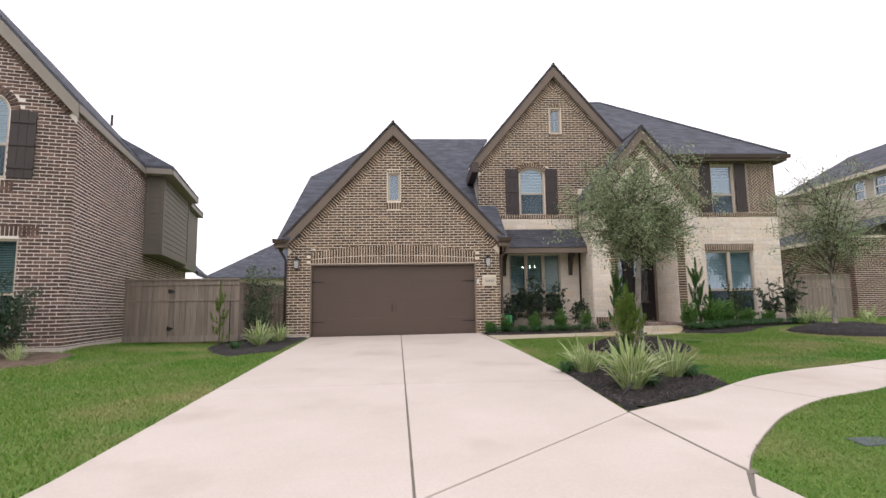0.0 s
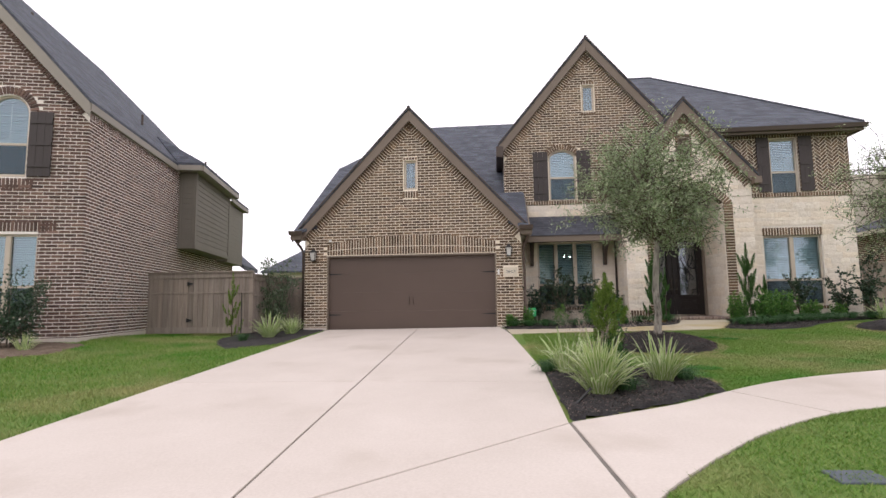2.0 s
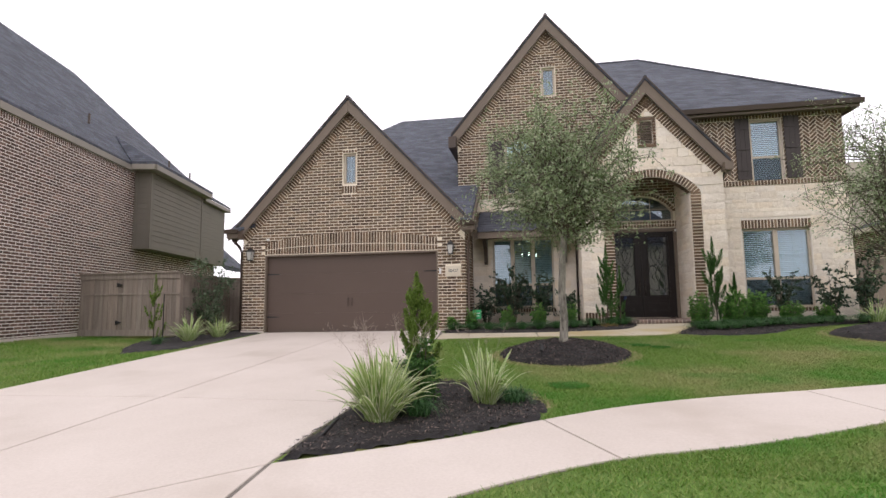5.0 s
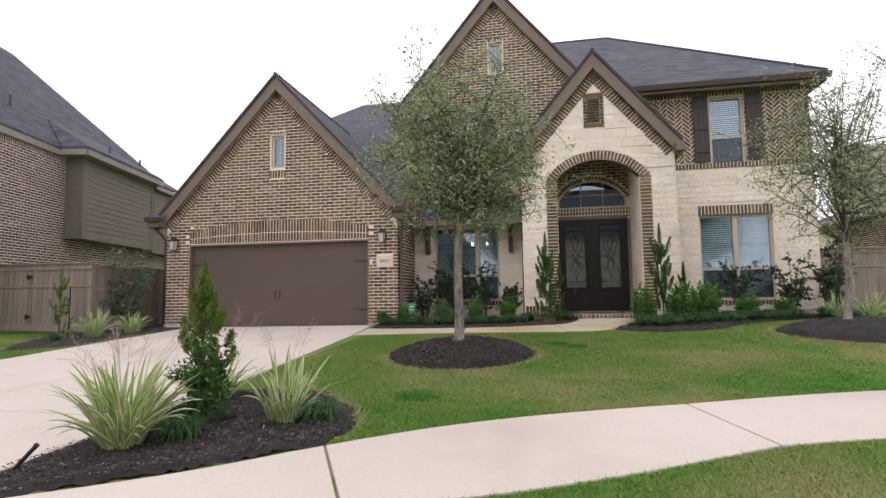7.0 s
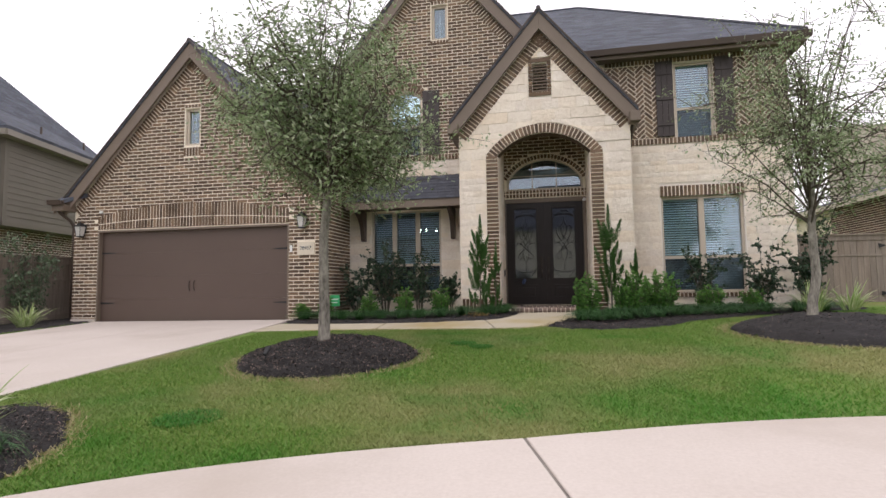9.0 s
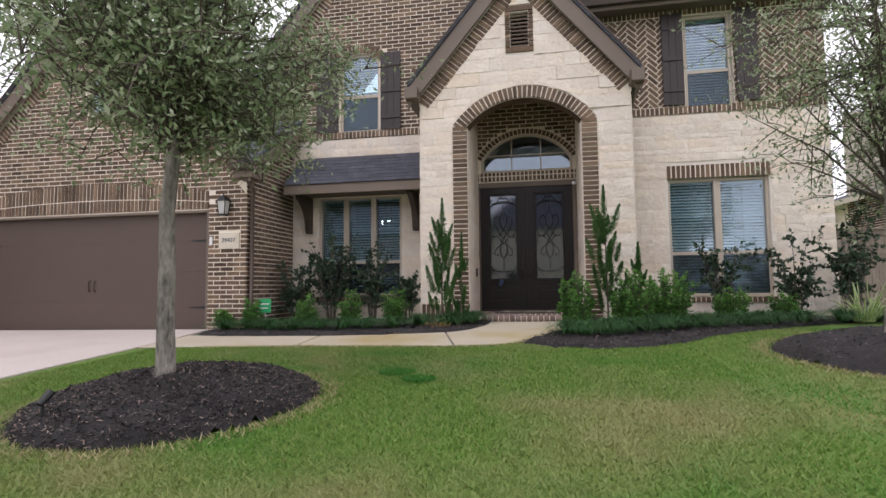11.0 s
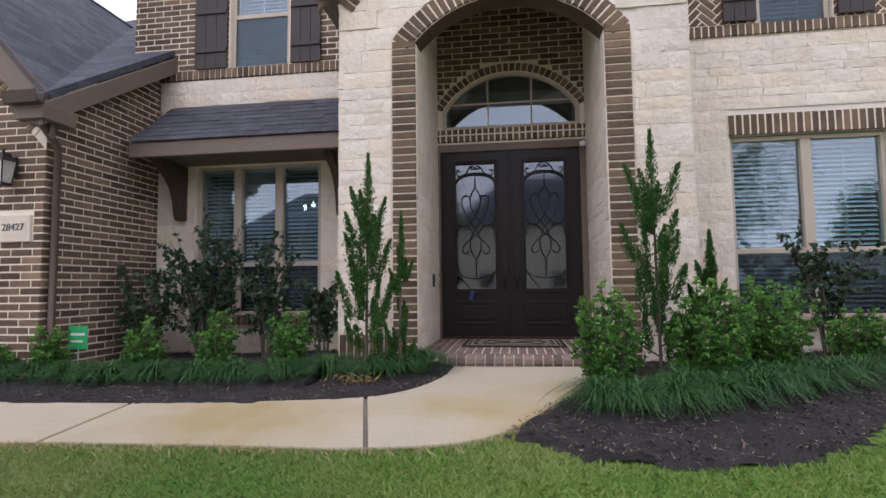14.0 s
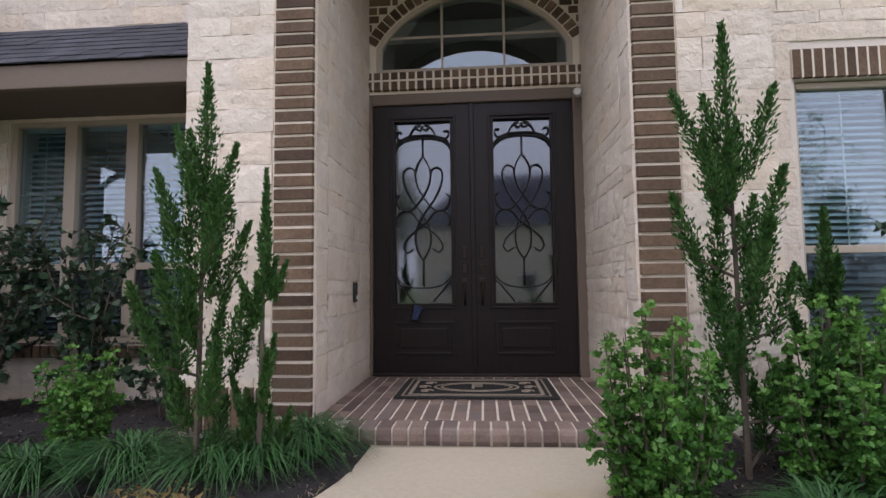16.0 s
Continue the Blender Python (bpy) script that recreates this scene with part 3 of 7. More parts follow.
for poly in ([(left_at(15.5), 15.5), (-3.1, 11), (left_at(7.75), 7.75), (CENTRE(7.75), 7.75), (CENTRE(15.5), 15.5)],
             [(CENTRE(15.5), 15.5), (CENTRE(7.75), 7.75), (2.25, 7.6), (2.26, 8.4), (1.95, 13.5), (1.7, 15.5)],
             [(left_at(7.75), 7.75), (-2.8, 4.2), (-2.9, 1.8), (CENTRE(1.8), 1.8), (CENTRE(7.75), 7.75)],
             [(CENTRE(7.75), 7.75), (CENTRE(3.55), 3.55), (2.23, 5.7), (2.25, 7.6)],
             [(CENTRE(3.55), 3.55), (CENTRE(1.8), 1.8), (2.3, 1.8), (2.15, 3.45), (2.38, 3.88), (2.23, 5.7)],
             [(-2.9, 1.8), (-3.6, -0.6), (0, -0.6), (CENTRE(1.8), 1.8)], [(CENTRE(1.8), 1.8), (0, -0.6), (3.3, -0.6), (2.7, 1.8)],
             [(2.3, 1.8), (2.7, 1.8), (2.45, 3.4), (2.4, 3.86), (2.15, 3.45)]):
    slab("slab", shrink(poly, J), M_CONCRETE, drive, 0.02, 0.12)

slab("joint_bed", [(2.18, 5.72), (2.30, 5.77), (2.46, 3.87), (2.34, 3.83)], M_JOINT, drive, 0.008, 0.05, bevel=0)
SW_FAR = smooth_line([(2.24, 5.74), (3.41, 6.43), (4.2, 7.08), (5.0, 7.66), (5.9, 8.12), (6.96, 8.5), (8.1, 8.87), (9.3, 9.12), (12, 9.5), (16, 9.7), (24, 9.7)], 4)
SW_NEAR = smooth_line([(2.4, 3.88), (2.73, 4.33), (3.35, 5.0), (3.89, 5.5), (4.7, 6.05), (5.54, 6.4), (6.35, 6.82), (7.27, 7.36), (8.03, 7.6), (10, 8.05), (12.5, 8.3), (16, 8.45), (24, 8.45)], 4)
sidewalk = thing("sidewalk", "pale concrete sidewalk curving past the lawn", "sidewalk", kind="structure")
slab("joint_bed", SW_FAR + SW_NEAR[::-1], M_JOINT, sidewalk, 0.005, 0.05, "dark joint filler between slabs", bevel=0)
cuts = [((2.24, 5.74), (2.4, 3.88)), ((4.18, 7.06), (4.71, 6.055)), ((6.98, 8.5), (7.31, 7.4)), ((9.95, 9.23), (10.1, 8.07)), ((13.2, 9.6), (13.3, 8.3)), ((16.6, 9.7), (16.6, 8.45)), ((24, 9.7), (24, 8.45))]
for (a, b), (c, d) in zip(cuts, cuts[1:]):
    far = [a] + [p for p in SW_FAR if a[0] + 0.1 < p[0] < c[0] - 0.1] + [c]
    near = [b] + [p for p in SW_NEAR if b[0] + 0.1 < p[0] < d[0] - 0.1] + [d]
    slab("slab", shrink(far + near[::-1], J), M_CONCRETE, sidewalk, 0.018, 0.11)

WALK_FAR = smooth_line([(1.86, 14.72), (2.8, 14.64), (4.0, 14.64), (5.2, 14.67), (5.9, 14.75), (6.25, 14.94), (6.47, 15.34), (6.52, 15.78)], 4)
WALK_NEAR = smooth_line([(1.94, 13.55), (2.9, 13.62), (4.1, 13.72), (5.3, 13.74), (6.3, 13.75), (6.94, 13.95), (7.33, 14.5), (7.68, 15.15), (7.8, 15.78)], 4)
front_walk = thing("front_walk", "yellow-stained concrete walk curving up to the porch", "walkway", kind="structure")
slab("joint_bed", shrink(WALK_FAR + WALK_NEAR[::-1], 0.01), M_JOINT, front_walk, 0.006, 0.05, "dark joint filler between slabs", bevel=0)
cuts = [((1.86, 14.72), (1.94, 13.55)), ((4.1, 14.64), (4.18, 13.72)), ((5.97, 14.77), (6.27, 13.75)), ((6.52, 15.78), (7.8, 15.78))]
for i, ((a, b), (c, d)) in enumerate(zip(cuts, cuts[1:])):
    pick = lambda line, p, q: [p] + [w for w in line if line.index(min(line, key=lambda s: math.dist(s, p))) < line.index(w) < line.index(min(line, key=lambda s: math.dist(s, q)))] + [q]
    slab("slab", shrink(pick(WALK_FAR, a, c) + pick(WALK_NEAR, b, d)[::-1], 0.014), M_WALK, front_walk, 0.022, 0.11)

street = thing("street", "grey concrete street behind the camera", "street", kind="structure")
slab("road_slab", [(-60, -0.75), (60, -0.75), (60, -9.5), (-60, -9.5)], M_ASPHALT, street, 0.006, 0.1, bevel=0)
slab("kerb", [(-60, -0.6), (-3.65, -0.6), (-3.65, -0.74), (-60, -0.74)], M_CONCRETE, street, 0.11, 0.2)
slab("kerb", [(3.35, -0.6), (60, -0.6), (60, -0.74), (3.35, -0.74)], M_CONCRETE, street, 0.11, 0.2)


# ---- house ----
house = thing("house", "two-storey brown brick and cream limestone house with steep gables", "house")
GY, MY, EY, RY, DY = 15.5, 17.2, 15.95, 17.05, 17.45


def gable_roof(parent, xl, xr, zl, xp, zp, y0, y1, board=0.24, valley=None):
    """A steep gable: two roof planes, and a sloping trim board under each at the front. zl is the top of the roof at the eaves."""
    for xe in (xl, xr):
        sg = 1 if xe < xp else -1
        d = Vector((xp - xe, zp - zl)).normalized()
        nrm = Vector((-d.y, d.x)) if sg > 0 else Vector((d.y, -d.x))
        t = 0.05
        deep, ye = t / abs(nrm.y), valley or y1
        plane = [(xe, y0 - 0.03, zl), (xp, y0 - 0.03, zp), (xp, y1, zp), (xe, ye, zl)]
        s = Solid().ring([(x, y, z - deep) for x, y, z in plane], plane)
        part("roof", s, M_ROOF, parent, "dark grey asphalt shingle roof plane")
        h0, h1 = t / abs(nrm.y) + 0.004, (t + board) / abs(nrm.y)
        s = Solid().prism_y([(xe, zl - h0), (xp, zp - h0), (xp, zp - h1), (xe, zl - h1)], y0, y0 + 0.05)
        part("rake_board", s, M_TRIM, parent, "brown painted rake board", bevel=0.006)
        s = Solid().prism_y([(xe, zl - h0 - 0.05), (xp, zp - h0 - 0.05), (xp, zp - h0 - 0.08), (xe, zl - h0 - 0.08)], y0 + 0.05, y0 + 0.145)
        part("soffit", s, M_SOFFIT, parent)
        s = Solid().prism_y([(xe, zl + 0.012), (xp, zp + 0.012), (xp, zp - 0.03), (xe, zl - 0.03)], y0 - 0.045, y0 - 0.02)
        part("drip_edge", s, M_TRIM_DARK, parent)
    s = Solid().tube([(xp, y0 - 0.04, zp - 0.02), (xp, y1, zp - 0.02)], 0.05, 8)
    part("ridge_cap", s, M_TAB, parent)


def gutter(parent, a, b, size=0.11):
    """A gutter trough with its fascia from a to b."""
    a, b = Vector(a), Vector(b)
    d = (b - a).normalized()
    out = Vector((d.y, -d.x, 0))
    prof = [(0, 0), (0, size), (0.012, size), (0.012, 0.012), (size * 0.75, 0.03), (size * 0.95, size * 0.98), (size * 1.05, size), (size * 0.8, 0)]
    loop = lambda p: [p + out * u + Vector((0, 0, w)) for u, w in prof]
    s = Solid().ring(loop(a), loop(b))
    return part("gutter", s, M_TRIM_DARK, parent, "brown metal gutter")


def framed_window(name, x0, x1, z0, z1, y, parent, meet=None, mulls=(), arch=0.0, blind="full", frame=M_VINYL, grid=(), lower_screen=True, mat_blind=None, label="", inner=True):
    """A vinyl window in a wall that faces south: frame, mullions, meeting rail, panes, grid bars and a slatted blind behind."""
    w = put(new(name), parent, label or "tan vinyl window with white slatted blinds")
    f, fy0, fy1 = 0.05, y, y + 0.07
    if arch:
        loop = arch_loop(x0, x1, z0, z1 - arch, arch)
        inn = arch_loop(x0 + f, x1 - f, z0 + f, z1 - arch, arch - f * 0.7)
        s = Solid()
        n = len(loop)
        for i in range(n):
            j = (i + 1) % n
            a, b, c, d = loop[i], loop[j], inn[j], inn[i]
            s.ring([(p[0], fy0, p[1]) for p in (a, b, c, d)], [(p[0], fy1, p[1]) for p in (a, b, c, d)])
        part("frame", s, frame, w)
        g = Solid().ring([(u, y + 0.035, v) for u, v in inn], [(u, y + 0.041, v) for u, v in inn])
    else:
        s = Solid()
        s.box(x0, x0 + f, fy0, fy1, z0, z1).box(x1 - f, x1, fy0, fy1, z0, z1).box(x0 + f, x1 - f, fy0, fy1, z0, z0 + f).box(x0 + f, x1 - f, fy0, fy1, z1 - f, z1)
        part("frame", s, frame, w, bevel=0.006)
        g = None
    edges = [x0 + f] + [m for c in mulls for m in (c - 0.055, c + 0.055)] + [x1 - f]
    for c in mulls:
        part("mullion", Solid().box(c - 0.055, c + 0.055, fy0 - 0.01, fy1, z0 + f, z1 - f), frame, w, bevel=0.006)
    for a, b in zip(edges[::2], edges[1::2]):
        if meet:
            part("meeting_rail", Solid().box(a, b, fy0 + 0.005, fy1 - 0.005, meet - 0.03, meet + 0.03), frame, w, bevel=0.005)
        spans = [(z0 + f, meet - 0.03, 0.0), (meet + 0.03, z1 - f, 0.015)] if meet else [(z0 + f, z1 - f, 0.01)]
        for za, zb, dy in spans:
            if arch and zb > z1 - f - 0.01:
                continue
            p = part("pane", Solid().box(a, b, y + 0.03 + dy, y + 0.034 + dy, za, zb), M_GLASS, w)
            p.visible_shadow = False
        if meet and lower_screen:
            p = part("screen", Solid().box(a, b, y + 0.012, y + 0.015, z0 + f, meet - 0.03), M_SCREEN, w, "dark insect screen")
            p.visible_shadow = False
        if grid:
            top0 = (meet + 0.03) if meet else z0 + f
            s = Solid()
            c = (a + b) / 2
            s.box(c - 0.006, c + 0.006, y + 0.056, y + 0.062, top0, z1 - f - arch * 0.1)
            for zz in grid:
                s.box(a, b, y + 0.057, y + 0.061, zz - 0.006, zz + 0.006)
            part("grid_bar", s, M_GRID, w)
        if blind:
            s, zz = Solid(), z0 + f + 0.03
            zt = z1 - f - 0.02
            while zz < zt:
                half = (b - a) / 2 - 0.01
                if arch and zz > z1 - arch:
                    k = (zz - (z1 - arch)) / arch
                    half *= math.sqrt(max(0.02, 1 - k * k))
                c = (a + b) / 2
                s.add([(c - half, y + 0.10, zz - 0.017), (c + half, y + 0.10, zz - 0.017), (c + half, y + 0.146, zz + 0.015), (c - half, y + 0.146, zz + 0.015),
                       (c - half, y + 0.10, zz - 0.014), (c + half, y + 0.10, zz - 0.014), (c + half, y + 0.146, zz + 0.018), (c - half, y + 0.146, zz + 0.018)],
                      [(0, 1, 2, 3), (7, 6, 5, 4), (0, 4, 5, 1), (1, 5, 6, 2), (2, 6, 7, 3), (3, 7, 4, 0)])
                zz += 0.053
            s.box(a + 0.01, b - 0.01, y + 0.095, y + 0.145, zt, zt + 0.03)
            part("blind", s, mat_blind or M_BLIND, w, "white slatted blind, slats half open")
    if g:
        p = part("pane", g, M_GLASS, w)
        p.visible_shadow = False
    return w


def shutter(x0, x1, z0, z1, y, parent):
    """A board and batten shutter."""
    sh = put(new("shutter"), parent, "dark brown board and batten shutter")
    n = 3
    w = (x1 - x0) / n
    for i in range(n):
        part("board", Solid().box(x0 + i * w + 0.003, x0 + (i + 1) * w - 0.003, y - 0.028, y - 0.004, z0, z1), M_SHUTTER, sh)
    for k in (0.16, 0.5, 0.84):
        z = z0 + (z1 - z0) * k
        part("batten", Solid().box(x0 + 0.01, x1 - 0.01, y - 0.047, y - 0.028, z - 0.035, z + 0.035), M_SHUTTER, sh)
    return sh


# garage block
G_PEAK, G_EAVE = (-0.82, 6.72), 3.15
gwall = sheet_with_holes([(-3.95, -0.1), (2.35, -0.1), (2.35, 3.25), (-0.82, 6.64), (-3.95, 3.25)],
                         [quad(-3.28, 1.63, 0.1, 2.43), quad(-1.0, -0.62, 4.33, 5.2)], facing_south(GY), 0.25, "wall", M_MORTAR, house, "brown brick gable wall with pale mortar")
gtri = [(-3.95, -0.1), (2.35, -0.1), (2.35, 2.68), (-0.82, 6.065), (-3.95, 2.68)]
holes = [(-3.28, 1.63, 0, 2.45), (-1.02, -0.6, 4.06, 5.29), (1.83, 2.24, 1.72, 2.02)]
f_g = facing_south(GY)
arc_r = (2.46 ** 2 + 0.25 ** 2) / (2 * 0.25)
arc_top = lambda u: 3.0 - arc_r + math.sqrt(max(0, arc_r ** 2 - (u + 0.82) ** 2))
near, far = [], []
for q in running(-3.95, 2.35, 0.2, 6.15, holes):
    c = (q[0] + q[1]) / 2
    if -3.3 < c < 1.66 and 2.4 < q[2] and (q[2] + q[3]) / 2 < arc_top(c) - 0.02:
        continue
    p = clip_to(quad(*q), gtri)
    if p:
        (near if c > 1.5 and q[2] < 2.9 else far).append(p)
arch = []
for s in soldiers(-3.28, 1.63, 0, 1):
    u0, u1 = s[0][0], s[1][0]
    c = (u0 + u1) / 2
    t, m = arc_top(c) + 0.01, 2.45 + (arc_top(c) - 2.45) * 0.42
    arch += [quad(u0, u1, 2.455, m - 0.008), quad(u0, u1, m + 0.008, t)]
rk = rake_band((-3.98, 2.97), (-0.82, 6.39), 0.22) + rake_band((-0.82, 6.39), (2.38, 2.97), 0.22)
pieces_single("brick", near, f_g, 0.007, M_BRICK, gwall)
pieces_joined("brick_course", far + soldiers(-1.04, -0.58, 4.08, 4.28) + soldiers(-1.02, -0.6, 5.22, 5.29), f_g, 0.007, M_BRICK, gwall)
pieces_joined("arch_brick", arch, f_g, 0.022, M_BRICK, gwall)
bed_behind([(-3.27, 2.46)] + [(1.62, 2.46)] + [(1.62 - 4.89 * i / 16, arc_top(1.62 - 4.89 * i / 16) + 0.002) for i in range(17)], f_g, 0.012, gwall)
bed_behind([(-3.96, 2.99), (-0.82, 6.38), (-0.82, 6.07), (-3.81, 2.84)], f_g, 0.011, gwall)
bed_behind([(-0.82, 6.38), (2.36, 2.99), (2.21, 2.84), (-0.82, 6.07)], f_g, 0.011, gwall)
pieces_joined("rake_brick", rk, f_g, 0.02, M_BRICK, gwall)
s = sheet_with_holes([(15.755, -0.1), (17.2, -0.1), (17.2, 4.25), (15.755, 3.27)], [], facing_east(2.35), 0.25, "wall", M_MORTAR, house, "brown brick side wall of the garage")
f_e = facing_east(2.35)
reg = [(15.5, -0.1), (17.2, -0.1), (17.2, 4.22), (15.5, 3.08)]
pieces_single("brick", [p for p in (clip_to(quad(*q), reg) for q in running(15.5, 17.2, 0.2, 4.3)) if p], f_e, 0.007, M_BRICK, s)
sheet_with_holes([(15.755, -0.1), (24, -0.1), (24, 8.0), (19.6, 5.9), (15.755, 3.27)], [], facing_west(-3.95), 0.25, "wall", M_MORTAR, house, "brown brick west wall")
wl_ = house.children[-1]
pieces_joined("brick_course", [quad(*q) for q in running(15.5, 22, 0.2, 3.0)], facing_west(-3.95), 0.012, M_BRICK, wl_)
gable_roof(house, -4.15, 2.56, G_EAVE + 0.02, G_PEAK[0], G_PEAK[1] + 0.05, 15.34, 20.6, valley=15.36)
# front-facing roof plane behind the garage gable
s = Solid()
slope_z = lambda y: 3.15 + 0.683 * (y - 15.2)
top = [(x, y, slope_z(y)) for x, y in ((-4.2, 15.2), (-4.1, 15.2), (-0.82, 17.0), (2.52, 15.2), (2.55, 15.2), (2.55, 17.2), (1.95, 17.2), (1.95, 20.5), (3.2, 23.9), (-1.5, 23.9), (-4.2, 19.6))]
s.ring([(x, y, z - 0.09) for x, y, z in top], top)
part("roof", s, M_ROOF, house, "dark grey asphalt shingle roof plane")
s = Solid().ring([(-4.2, 19.6, 6.05), (-1.5, 23.9, 8.98), (-1.5, 27, 8.98), (-4.4, 27, 6.05)], [(-4.2, 19.6, 6.155), (-1.5, 23.9, 9.09), (-1.5, 27, 9.09), (-4.4, 27, 6.155)])
part("roof", s, M_ROOF, house)
for x in (2.55, -4.25):
    s = Solid().prism_x([(15.2, 3.06), (17.2 if x > 0 else 19.6, 4.40 if x > 0 else 6.01), (17.2 if x > 0 else 19.6, 4.18 if x > 0 else 5.79), (15.2, 2.84)], x, x + 0.05)
    part("rake_board", s, M_TRIM, house, bevel=0.005)
s = Solid().prism_x([(15.22, 2.9), (17.2, 4.24), (17.2, 4.2), (15.22, 2.86)], 2.36, 2.55)
part("soffit", s, M_SOFFIT, house)
for x0, x1 in ((-4.27, -3.93), (2.31, 2.64)):
    part("eave_return", Solid().box(x0, x1, 15.16, 15.55, 2.9, 3.05), M_TRIM, house, "brown boxed eave return", bevel=0.008)
    gutter(house, (x0 - 0.02, 15.16, 3.03), (x1 + 0.02, 15.16, 3.03))
s = Solid().tube([(2.52, 15.2, 3.0), (2.52, 15.26, 2.88), (2.48, 15.5, 2.72), (2.42, 15.57, 2.6), (2.42, 15.57, 0.45), (2.5, 15.5, 0.38)], 0.036, 10)
part("downspout", s, M_GARAGE, house, "brown metal downspout", smooth=True)
s = Solid().tube([(-4.13, 15.2, 3.0), (-4.13, 15.26, 2.86), (-4.08, 15.5, 2.7), (-4.02, 15.55, 2.55), (-4.02, 15.55, 0.3)], 0.036, 10)
part("downspout", s, M_TRIM_DARK, house, "brown metal downspout", smooth=True)
framed_window("window", -0.99, -0.63, 4.34, 5.19, GY + 0.06, house, grid=(4.77,), blind="", label="narrow attic window with four panes")

gd = put(new("garage_door"), house, "closed brown sectional garage door with strap hinges")
zs = [0.28, 0.82, 1.355, 1.89, 2.43]
for a, b in zip(zs, zs[1:]):
    part("section", Solid().box(-3.28, 1.63, GY + 0.1, GY + 0.145, a + 0.0005, b - 0.0005), M_GARAGE, gd, bevel=0.0015)
for u in (-0.88, -0.76):
    s = Solid().tube([(u, GY + 0.1, 1.02), (u, GY + 0.076, 1.035), (u, GY + 0.076, 1.185), (u, GY + 0.1, 1.2)], 0.009, 8)
    s.box(u - 0.018, u + 0.018, GY + 0.09, GY + 0.1, 0.995, 1.04).box(u - 0.018, u + 0.018, GY + 0.09, GY + 0.1, 1.18, 1.225)
    part("pull_handle", s, M_TRIM_DARK, gd, "black iron pull handle")
for side in (-1, 1):
    u = -3.26 if side < 0 else 1.61
    for z in (0.72, 1.9):
        s = Solid().ring([(u, GY + 0.09, z - 0.025), (u - side * 0.36, GY + 0.09, z - 0.01), (u - side * 0.41, GY + 0.09, z), (u - side * 0.36, GY + 0.09, z + 0.01), (u, GY + 0.09, z + 0.025)],
                         [(u, GY + 0.1, z - 0.025), (u - side * 0.36, GY + 0.1, z - 0.01), (u - side * 0.41, GY + 0.1, z), (u - side * 0.36, GY + 0.1, z + 0.01), (u, GY + 0.1, z + 0.025)])
        part("strap_hinge", s, M_IRON, gd, "black iron strap hinge")
s = Solid().box(-3.28, -3.24, GY - 0.005, GY + 0.1, 0.27, 2.43).box(1.59, 1.63, GY - 0.005, GY + 0.1, 0.27, 2.43).box(-3.24, 1.59, GY - 0.005, GY + 0.1, 2.39, 2.43)
part("door_trim", s, M_TRIM, gd, bevel=0.004)
for x0, x1 in ((-3.97, -3.29), (1.64, 2.37)):
    part("foundation", Solid().box(x0, x1, GY - 0.015, GY + 0.1, -0.1, 0.36), M_CONCRETE, house, bevel=0.01)

# upper main gable and the wall below it
mwall = sheet_with_holes([(1.95, 3.5), (5.5, 3.5), (5.5, 5.05), (7.4, 5.05), (7.4, 6.1), (4.65, 9.4), (1.95, 6.15)],
                         [arch_loop(3.37, 4.21, 4.16, 5.62, 0.2), quad(4.48, 4.87, 7.05, 7.93)], facing_south(MY), 0.25, "wall", M_MORTAR, house, "brown brick upper gable wall")
f_m = facing_south(MY)
mtri = [(1.95, 3.9), (7.4, 3.9), (7.4, 5.44), (4.65, 8.73), (1.95, 5.48)]
rows = [p for p in (clip_to(quad(*q), mtri) for q in running(1.95, 7.4, 4.22, 8.8, [(5.36, 7.5, 3, 5.07), (3.35, 4.23, 4.1, 5.62), (4.46, 4.89, 6.96, 8.02)])) if p]
rows = [p for p in rows if not (3.1 < sum(q[0] for q in p) / len(p) < 4.48 and 5.6 < sum(q[1] for q in p) / len(p) < 6.06 - 0.45 * abs(sum(q[0] for q in p) / len(p) - 3.79))]
near = [p for p in rows if 2.3 < p[0][0] < 5.3 and p[0][1] < 5.0]
far = [p for p in rows if not (2.3 < p[0][0] < 5.3 and p[0][1] < 5.0)]
pieces_single("brick", near, f_m, 0.007, M_BRICK, mwall)
ar = (0.42 ** 2 + 0.2 ** 2) / (2 * 0.2)
aa = math.asin(0.42 / ar) + 0.12
pieces_joined("brick_course", far + soldiers(4.44, 4.91, 6.93, 7.03) + soldiers(4.46, 4.89, 7.95, 8.03), f_m, 0.007, M_BRICK, mwall)
pieces_joined("arch_brick", arch_pieces(3.79, 5.82 - ar, ar + 0.01, ar + 0.2, math.pi / 2 - aa, math.pi / 2 + aa), f_m, 0.02, M_BRICK, mwall)
pieces_joined("rake_brick", rake_band((1.9, 5.77), (4.65, 9.06), 0.22) + rake_band((4.65, 9.06), (7.4, 5.77), 0.22), f_m, 0.02, M_BRICK, mwall)
pieces_single("sill_brick", soldiers(2.36, 5.34, 4.06, 4.19), f_m, 0.03, M_BRICK, mwall)
bed_behind(quad(2.36, 5.34, 4.066, 4.184), f_m, 0.018, mwall)
bed_behind([(1.93, 5.78), (4.65, 9.04), (4.65, 8.74), (2.08, 5.66)], f_m, 0.011, mwall)
bed_behind([(4.65, 9.04), (7.37, 5.78), (7.22, 5.66), (4.65, 8.74)], f_m, 0.011, mwall)
gable_roof(house, 1.78, 7.52, 6.06, 4.65, 9.5, 17.06, 21.4)
s = Solid().prism_x([(16.9, 5.95), (21, 5.95), (21, 5.6), (16.9, 5.6)], 1.72, 1.95)
part("eave_box", s, M_TRIM_DARK, house, "dark brown boxed eave and gutter", bevel=0.01)
